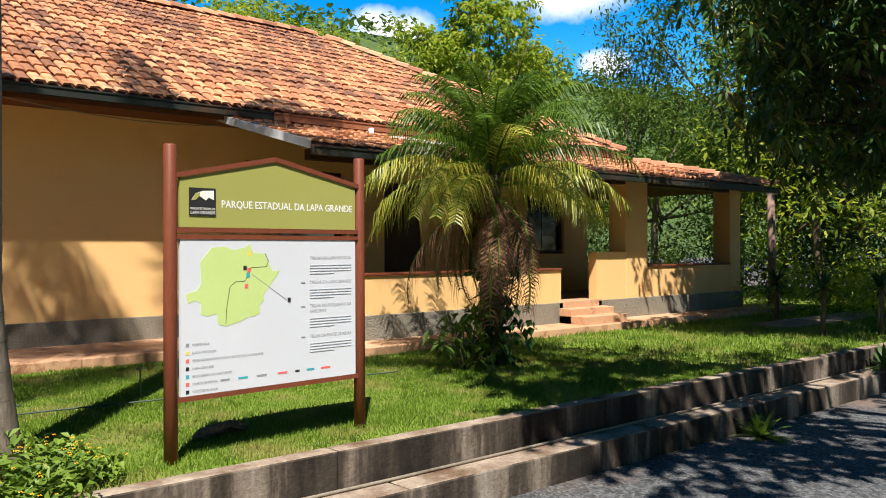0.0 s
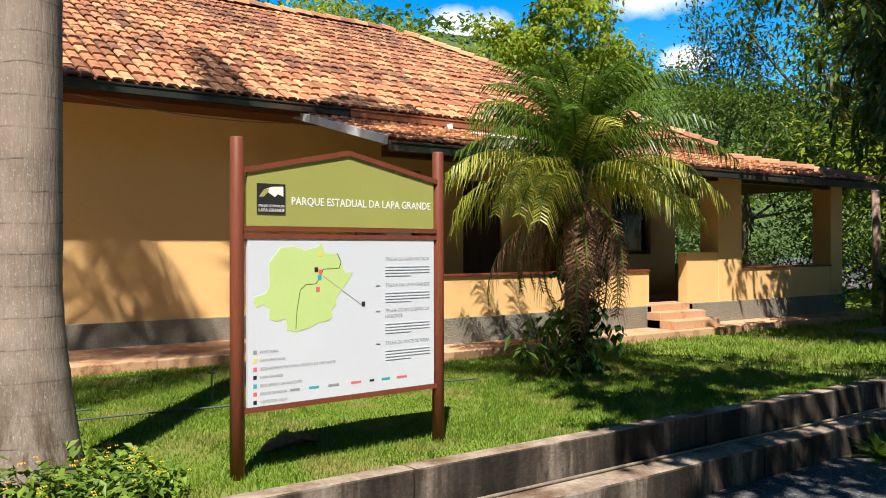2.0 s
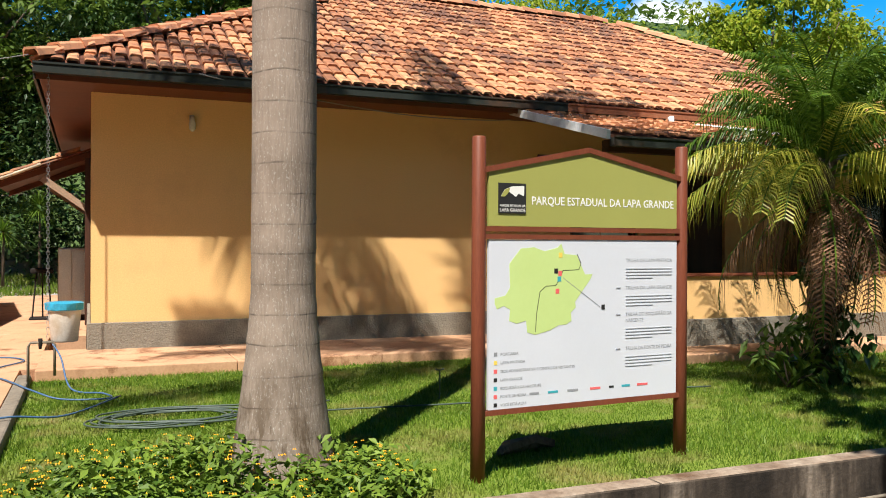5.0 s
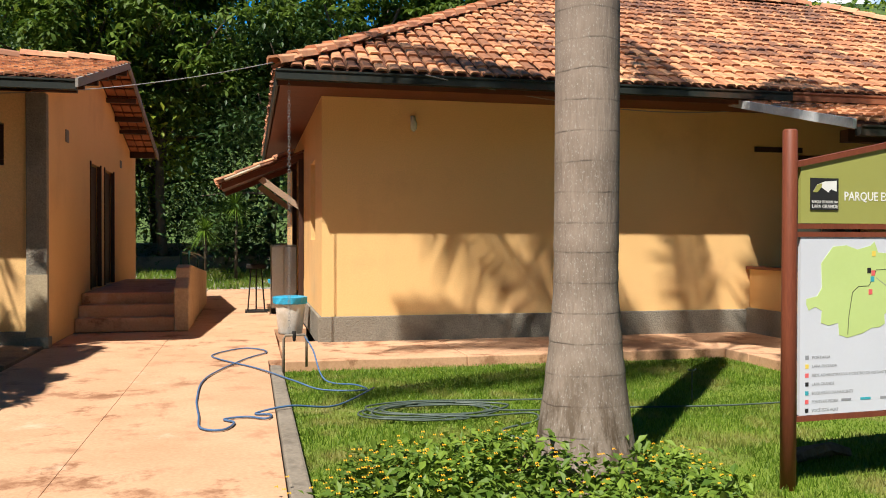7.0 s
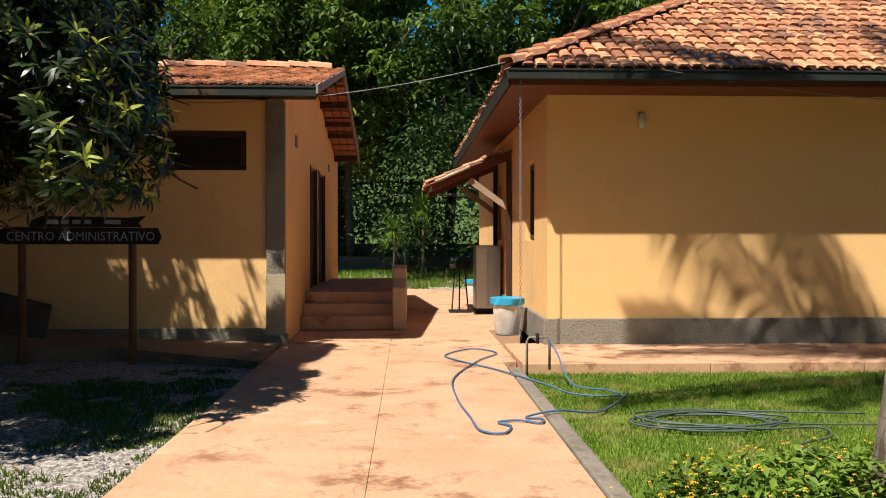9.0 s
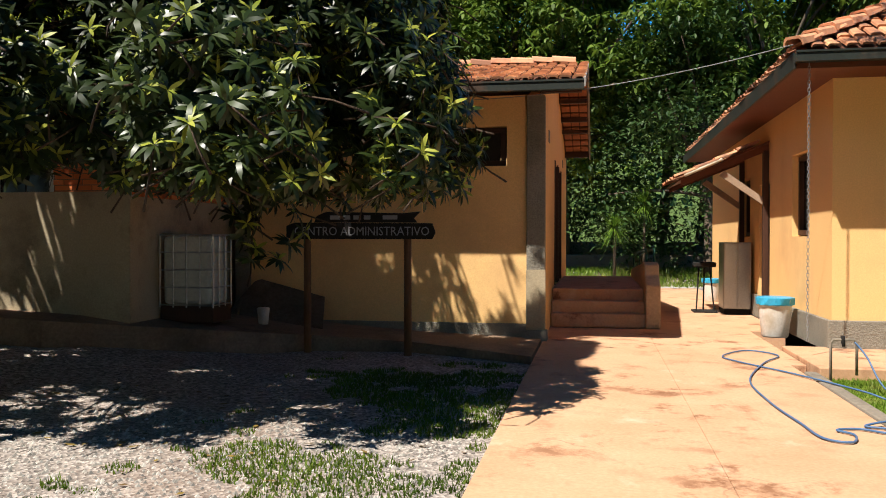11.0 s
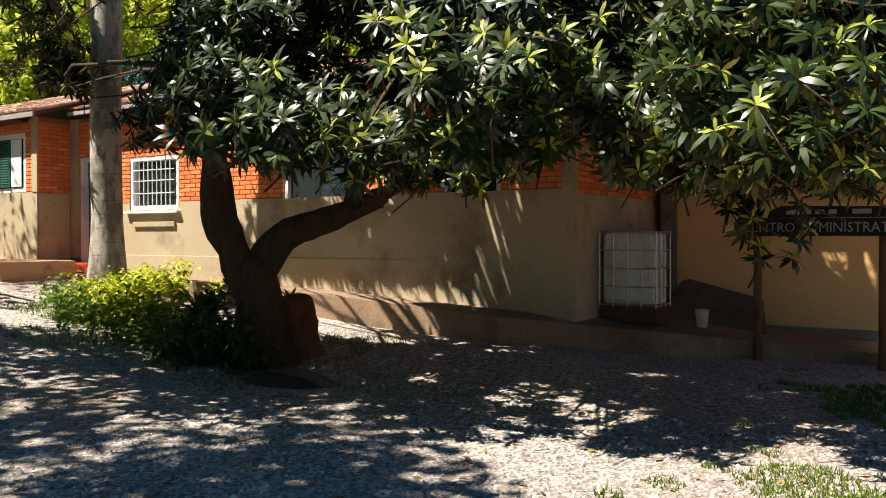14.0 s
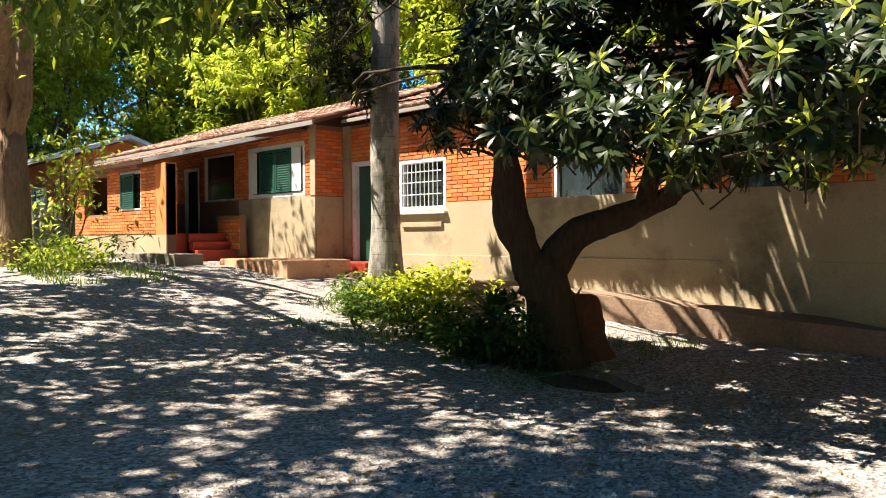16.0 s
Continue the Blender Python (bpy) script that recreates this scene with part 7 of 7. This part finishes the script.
framed_window(brick_house, "y", WY - 0.05, -24.4, -23.6, 1.88, 2.6, M_WHITE, M_WHITE, fw=0.05, mull=0)
# porch platform, red steps and parapet
M_REDPAINT = surface("red_floor_paint", (0.36, 0.035, 0.02), (0.46, 0.06, 0.03), 1.5, 30, 0.5, 0.2, 0.004, (0.22, 0.03, 0.02), 1.5)
part("porch_floor", box(-24.9, -20.2, VY + 0.19, WY - 0.03, 0.6, 1.45, 0.01), M_REDPAINT, brick_house, "red painted porch floor")
for x1, z1 in ((-20.05, 1.45), (-19.87, 1.29), (-19.69, 1.13)):
    part("step", box(-20.14, x1, -3.80, WY - 0.03, 0.6, z1, 0.01), M_REDPAINT, brick_house, "red painted step")
parapet = part("parapet", box(-20.4, -19.5, -3.02, -2.88, 1.0, 1.80, 0.006), M_MORTAR, brick_house, "low brick parapet")
bricks(parapet, "y", -3.02, -1, -20.4, -19.5, 1.14, 1.79, [], 60, 8)
part("porch_post", box(-20.62, -20.15, VY - 0.02, VY + 0.2, 1.42, 2.80, 0.006), M_BRICK, brick_house)
tagged(part("platform", box(-18.55, -16.3, -3.95, WY - 0.03, 0.4, 0.99, 0.015), M_DRIVE), "low concrete apron before brick house", "platform", kind="structure")
tagged(part("platform", box(-26.5, -18.6, -4.75, VY - 0.03, 0.4, 1.08, 0.015), M_CONC), "low concrete apron before brick house", "platform", kind="structure")
part("door_step", box(-17.1, -16.0, BY - 0.55, BY - 0.04, 0.6, 0.93, 0.012), M_REDPAINT, brick_house, "red painted step")
# roofs
def long_roof(name, pts, u_len, seed, eave_y, eave_z, x0, up, rows, label=""):
    r_ = slab(pts, 0.06, M_TILE_BASE, name, brick_house, label)
    tiled_slope(r_, (x0, eave_y, eave_z + 0.01), (1, 0, 0), up, u_len, rows, lambda u, v: True, lambda u, v: False, seed=seed, w=0.23, mat=M_TILE_PALE)
    return r_


M_TILE_PALE = tile_material("pale_weathered_tiles", (0.42, 0.24, 0.17), (0.58, 0.40, 0.30), (0.20, 0.13, 0.10), 0.0)
long_roof("roof", [(-27.2, -2.96, 3.38), (-17.0, -2.96, 3.38), (-17.0, 0.4, 4.42), (-27.2, 0.4, 4.42)], 10.2, 31, -2.96, 3.38, -27.2, (0, 3.36, 1.04), 3.45, "pale tiled roof with wide eave")
long_roof("roof", [(-16.99, -2.36, 3.43), (-7.6, -2.36, 3.43), (-7.6, 0.4, 4.32), (-16.99, 0.4, 4.32)], 9.4, 32, -2.36, 3.43, -16.99, (0, 2.76, 0.89), 2.85, "pale tiled roof with wide eave")
slab([(-27.2, 0.4, 4.42), (-7.6, 0.4, 4.40), (-7.6, 3.9, 3.4), (-27.2, 3.9, 3.4)], 0.06, M_TILE_BASE, "roof", brick_house)
vr = slab([(-25.4, -4.42, 2.84), (-20.6, -4.42, 2.84), (-18.8, -2.71, 3.27), (-25.4, -2.71, 3.27)], 0.04, M_TILE_BASE, "roof", brick_house, "pale corrugated lean-to porch roof")
tiled_slope(vr, (-25.4, -4.42, 2.86), (1, 0, 0), (0, 1.71, 0.43), 6.7, 1.72, lambda u, v: u < 4.7 + v / 1.76 * 1.8, lambda u, v: False, seed=33, w=0.18, mat=M_TILE_PALE)
part("fascia", prism([(-20.62, -4.44, 2.82), (-20.62, -4.44, 2.89), (-18.78, -2.71, 3.34), (-18.78, -2.71, 3.27)], (0.03, -0.03, 0)), M_WHITE, brick_house, "pale painted verge board")
part("fascia", box(-25.4, -20.63, -4.46, -4.43, 2.80, 2.86, 0.004), M_DARKWOOD, brick_house, "dark fascia board")
part("fascia", box(-27.2, -17.0, -3.0, -2.97, 3.30, 3.38, 0.004), M_VERGE, brick_house)
part("fascia", box(-16.99, -7.6, -2.40, -2.37, 3.37, 3.43, 0.004), M_VERGE, brick_house)
part("soffit", box(-27.1, -17.6, -2.96, WY - 0.004, 3.27, 3.30), M_SOFFIT, brick_house)

# brick house further off
far_house = thing("house", "small orange brick gable house among trees", "house")
part("wall", prism([(-30.0, -2.9, 0.6), (-30.0, 1.0, 0.6), (-30.0, 1.0, 3.55), (-30.0, -1.1, 4.28), (-30.0, -2.9, 3.62)], (-5, 0, 0)), M_BRICK, far_house)
part("render_base", box(-29.997, -29.96, -2.9, 1.0, 0.6, 2.38), M_GREYWALL, far_house)
part("render_base", box(-35, -30.0, -2.94, -2.903, 0.6, 2.38), M_GREYWALL, far_house)
for ya, za, yb, zb in ((-3.4, 3.55, -1.1, 4.32), (-1.1, 4.32, 1.5, 3.42)):
    part("roof", prism([(-29.5, ya, za), (-29.5, yb, zb), (-29.5, yb, zb + 0.12), (-29.5, ya, za + 0.12)], (-5.8, 0, 0)), M_WHITE, far_house, "pale sheet roof")
framed_window(far_house, "y", -2.95, -32.6, -31.4, 2.0, 2.9, M_WHITE, M_GLASS, fw=0.07, mull=1)

# liquid container by the brick wall
tank = thing("liquid_container", "white plastic liquid container in wire cage on pallet", "container")
TX0, TX1, TY0, TY1, TZ = -7.95, -7.27, -1.5, -1.0, 0.54
M_TANK = surface("translucent_white_plastic", (0.50, 0.50, 0.44), (0.60, 0.60, 0.53), 1.5, 30, 0.4, 0.1, 0.003, (0.38, 0.38, 0.32), 1.5)
part("tank", box(TX0 + 0.02, TX1 - 0.02, TY0 + 0.02, TY1 - 0.02, TZ + 0.03, TZ + 0.86, 0.06), M_TANK, tank, smooth=False)
part("pallet", box(TX0, TX1, TY0, TY1, 0.36, TZ + 0.02, 0.008), M_DARKWOOD, tank, "dark pallet base")
for k in range(5):
    x = TX0 + (TX1 - TX0) * k / 4
    part("cage_bar", tube([(x, TY0, TZ), (x, TY0, TZ + 0.88)], 0.010, 6), M_CHROME, tank)
    z = TZ + 0.03 + 0.21 * k
    part("cage_bar", tube([(TX0, TY0 - 0.008, z), (TX1, TY0 - 0.008, z), (TX1 + 0.008, TY1, z)], 0.010, 6), M_CHROME, tank)
for k in range(1, 4):
    y = TY0 + (TY1 - TY0) * k / 3
    part("cage_bar", tube([(TX1, y, TZ), (TX1, y, TZ + 0.88)], 0.010, 6), M_CHROME, tank)
tagged(part("cup", tube([(-7.0, -0.62, 0.265), (-7.0, -0.62, 0.47), (-7.0, -0.62, 0.48)], [0.06, 0.08, 0.07], 12), M_BIN, smooth=True), "small white plastic pot on walkway", "pot")
tagged(part("rubbish_mound", prism([(-7.8, -0.5, 0.15), (-6.4, -0.3, 0.12), (-6.6, 0.4, 0.5), (-7.6, 0.45, 0.75)], (0.1, 0.05, 0.06), 0.03), M_BARK), "dark rubbish heap against wall", "heap")

sap = thing("sapling", "thin sapling with yellow-green leaves beside gnarled tree", "tree")
rg = random.Random(72)
b = bmesh.new()
cs = []
for k in range(16):
    p = Vector((-20.3 + rg.gauss(0, 0.55), -6.0 + rg.gauss(0, 0.3), rg.uniform(1.4, 3.3)))
    limb(b, (-20.28, -6.0, 0.9 + 0.1 * k), p, 0.02, 0.006, rg, 0.1, 4, 3)
    cs.append((p, 1))
limb(b, (-20.28, -6.0, 0.6), (-20.28, -6.0, 2.9), 0.045, 0.015, rg, 0.0, 7, 5)
part("trunk", b, M_BARK, sap, smooth=True)
v, f = leaf_cloud(cs, 34, 0.2, 0.15, rg, 0.45, 0.4)
mesh_part("crown", v, f, M_LEAF_LIGHT, sap)
undergrowth("low green weeds at foot of gnarled tree", [(rg.uniform(-20.4, -17.6), rg.gauss(-6.6, 0.35), rg.uniform(0.05, 0.4)) for _ in range(60)], 8, M_LEAF_LIGHT, 30, 0.14, 0.11)

# stump, hedge, agave and old roots under the tree
st = thing("tree_stump", "cut reddish tree stump at foot of tree", "stump")
b = tube([(-9.98, -4.42, -0.1), (-10.0, -4.40, 0.04), (-10.04, -4.37, 0.12), (-10.09, -4.34, 0.24), (-10.14, -4.31, 0.36), (-10.18, -4.28, 0.48), (-10.22, -4.26, 0.60), (-10.26, -4.23, 0.68), (-10.265, -4.225, 0.70)], [0.38, 0.31, 0.265, 0.235, 0.215, 0.205, 0.20, 0.195, 0.17], 20)
for q in b.verts:
    flat = Vector((q.co.x, q.co.y, q.co.z * 0.35))
    q.co += Vector((noise.noise(flat * 9), noise.noise(flat * 9 + Vector((7, 0, 0))), 0.4 * noise.noise(flat * 5))) * 0.075 + Vector((noise.noise(flat * 22), noise.noise(flat * 22 + Vector((3, 0, 0))), 0)) * 0.03
part("trunk", b, surface("red_bark", (0.10, 0.045, 0.026), (0.24, 0.115, 0.065), 3, 30, 0.95, 1.0, 0.05, (0.035, 0.02, 0.012), 2.0, stretch=(1, 1, 0.3)), st, smooth=True)
part("cut_face", tube([(-10.265, -4.225, 0.69), (-10.275, -4.22, 0.712)], [0.165, 0.14], 18), surface("weathered_cut_wood", (0.26, 0.15, 0.085), (0.40, 0.25, 0.15), 6, 40, 0.9, 0.5, 0.01, (0.12, 0.07, 0.04), 4), st, "pale weathered cut top")
part("root", tube([(-9.75, -5.45, 0.03), (-9.4, -5.5, 0.09), (-9.05, -5.42, 0.06), (-8.85, -5.3, 0.02)], [0.07, 0.10, 0.09, 0.03], 10, None, 0.12, random.Random(9)), M_BARK_DARK, st, "gnarled surface root", smooth=True)
part("root", tube([(-9.4, -5.25, 0.06), (-9.1, -5.3, 0.08), (-8.8, -5.2, 0.05)], [0.14, 0.12, 0.05], 8, None, 0.1, random.Random(6)), M_BARK, st, smooth=True)
hedge = thing("hedge_bush", "low hedge of yellow-green clipped leaves", "bush")
rg = random.Random(81)
c1, c2 = [], []
for _ in range(330):
    t_ = rg.random()
    x, y = -10.55 - 3.3 * t_, -5.1 + 0.60 * t_ + rg.gauss(0, 0.27)
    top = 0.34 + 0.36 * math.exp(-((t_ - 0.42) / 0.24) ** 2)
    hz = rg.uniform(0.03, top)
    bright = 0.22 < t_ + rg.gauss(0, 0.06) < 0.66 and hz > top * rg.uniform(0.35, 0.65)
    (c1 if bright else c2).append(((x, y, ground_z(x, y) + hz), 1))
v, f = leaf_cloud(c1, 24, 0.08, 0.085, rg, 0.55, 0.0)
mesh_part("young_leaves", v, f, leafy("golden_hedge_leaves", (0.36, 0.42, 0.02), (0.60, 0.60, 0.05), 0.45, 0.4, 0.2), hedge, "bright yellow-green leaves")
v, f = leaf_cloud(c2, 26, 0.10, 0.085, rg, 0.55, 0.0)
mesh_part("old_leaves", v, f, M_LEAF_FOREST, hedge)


def rosette(x, y, z, n, length, seed, label, mat, name="plant", wide=0.06, stem=0.0, el=(0.2, 1.2)):
    rg_ = random.Random(seed)
    t = thing(name, label, "plant")
    if stem:
        part("stem", tube([(x, y, z - 0.1), (x + 0.02, y, z + stem)], [0.05, 0.035], 8), M_BARK, t, smooth=True)
    vs, fs = [], []
    for k in range(n):
        a, e = k * 2.4, rg_.uniform(*el)
        o = Vector((math.cos(a), math.sin(a), 0))
        s_ = Vector((-math.sin(a), math.cos(a), 0))
        p, L = Vector((x, y, z + stem)), length * rg_.uniform(0.8, 1.15)
        i = len(vs)
        for j in range(5):
            w = wide * (0.5, 1.0, 0.85, 0.5, 0.02)[j] * 0.5
            q = p + o * L * math.cos(e) * j / 4 + Vector((0, 0, L * (math.sin(e) * j / 4 - 0.28 * (j / 4) ** 2)))
            vs += [tuple(q - s_ * w), tuple(q + s_ * w)]
        fs += [(i + 2 * j, i + 2 * j + 1, i + 2 * j + 3, i + 2 * j + 2) for j in range(4)]
    mesh_part("leaves", vs, fs, mat, t)
    return t


rosette(-10.50, -5.2, 0.12, 52, 0.46, 1, "dark strap-leaved plant beside trunk", M_LEAF_DARK, wide=0.10, stem=0.45)
undergrowth("dark weeds round foot of forked tree", [(-10.25 + rg.gauss(0, 0.26), -5.12 + rg.gauss(0, 0.16), abs(rg.gauss(0, 0.22))) for _ in range(46)], 9, M_LEAF_DARK, 26, 0.10, 0.12)
rosette(-10.30, -4.22, 0.70, 16, 0.20, 2, "small dark fern on stump", M_LEAF_FOREST, wide=0.05)
for i, (x, y, k) in enumerate(((-2.26, 15.0, 1.62), (-1.36, 15.6, 2.33))):
    rosette(x, y, ground_z(x, y), 190, 0.75, 10 + i, "spiky fine-leaved palm at edge of woods", M_FROND, "small_palm", 0.022, k, (-0.9, 1.4))
tagged(part("gravel_strip", box(-1.2, 3.0, 13.2, 14.2, -0.2, 0.012, 0.01), surface("pale_gravel", (0.30, 0.28, 0.26), (0.5, 0.47, 0.44), 3, 40, 0.95, 1.0, 0.02)), "pale gravel strip behind lawn", "gravel", kind="structure")
for i, (x, y) in enumerate(((15.7, -4.15), (13.4, -6.1), (14.4, -6.6))):
    rosette(x, y, -0.08, 44, 0.48, 20 + i, "dark potted sago palm on thin stem", M_LEAF_DARK, "small_palm", 0.05, 0.78, (-0.3, 1.2))
rosette(8.1, -7.85, -0.6, 34, 0.42, 30, "green fern at foot of kerb", M_LEAF_FOREST, "fern", 0.07, 0, (0.1, 1.2))
rosette(12.2, -7.5, -0.3, 26, 0.5, 31, "dark fern beside kerb", M_LEAF_DARK, "fern", 0.07, 0, (0.1, 1.2))
undergrowth("yellow-green flowering hedge bushes on far lawn", [(20.0 + rg.gauss(0, 1.5), -4.6 + rg.gauss(0, 1.3), 0.1 + 0.25 + rg.random() * 1.35) for _ in range(150)], 7, M_LEAF_LIGHT, 70, 0.22, 0.11)
tagged(part("wooden_pole", tube([(18.9, -2.4, -0.1), (18.92, -2.4, 1.4), (18.9, -2.38, 2.7)], [0.10, 0.09, 0.085], 10, None, 0.05, random.Random(8)), surface("pinkish_bark", (0.26, 0.16, 0.12), (0.36, 0.24, 0.19), 3, 25, 0.9, 0.6, stretch=(1, 1, 0.2)), smooth=True), "bare pinkish tree pole beside veranda", "pole")
# low stone terrace behind the houses
for k in range(2):
    tagged(part("terrace_wall", box(-9 + 0.3 * k, 6, 18.9 + 1.6 * k, 19.25 + 1.6 * k, -0.2, 0.80 + 0.45 * k, 0.03), M_CONC), "low dark stone terrace wall at woods edge", "wall", kind="structure")
# fallen leaves and small litter on the gravel
rg = random.Random(91)
verts, faces = [], []
for _ in range(520):
    x, y = rg.uniform(-16, -3.6), rg.uniform(-10, -3.3)
    z = ground_z(x, y) + 0.012
    a, L = rg.uniform(0, 6.28), rg.uniform(0.05, 0.11)
    d, s_ = Vector((math.cos(a), math.sin(a), rg.uniform(-0.05, 0.15))), Vector((-math.sin(a), math.cos(a), rg.uniform(-0.2, 0.2)))
    i = len(verts)
    p = Vector((x, y, z))
    verts += [tuple(p), tuple(p + d * L * 0.5 + s_ * L * 0.2), tuple(p + d * L), tuple(p + d * L * 0.5 - s_ * L * 0.2)]
    faces.append((i, i + 1, i + 2, i + 3))
tagged(mesh_part("fallen_leaves", verts, faces, leafy("fallen_leaves_mix", (0.10, 0.05, 0.02), (0.32, 0.22, 0.05), 0.7, 0.1)), "brown and yellow fallen leaves on gravel", "leaves", kind="stuff")
# small stones that stand up from the gravel
g = np.random.default_rng(12)
verts, faces = [], []
for x, y, r_ in zip(g.uniform(-9, -3.7, 9000).tolist(), g.uniform(-10.2, -4.5, 9000).tolist(), g.uniform(0.008, 0.022, 9000).tolist()):
    z = ground_z(x, y)
    i = len(verts)
    verts += [(x + r_, y, z), (x, y + r_, z), (x - r_, y, z), (x, y - r_, z), (x + r_ * 0.2, y, z + r_ * 0.9)]
    faces += [(i, i + 1, i + 4), (i + 1, i + 2, i + 4), (i + 2, i + 3, i + 4), (i + 3, i, i + 4)]
m, n, l, p = nodes_of("gravel_stones")
ge = n.new("ShaderNodeNewGeometry")
l.new(ramp(n, l, ge.outputs["Random Per Island"], [(0.0, (0.12, 0.11, 0.10)), (0.6, (0.30, 0.28, 0.25)), (1.0, (0.52, 0.48, 0.43))]), p.inputs["Base Color"])
p.inputs["Roughness"].default_value = 0.9
tagged(mesh_part("gravel", verts, faces, m), "loose grey gravel stones", "gravel", kind="stuff")
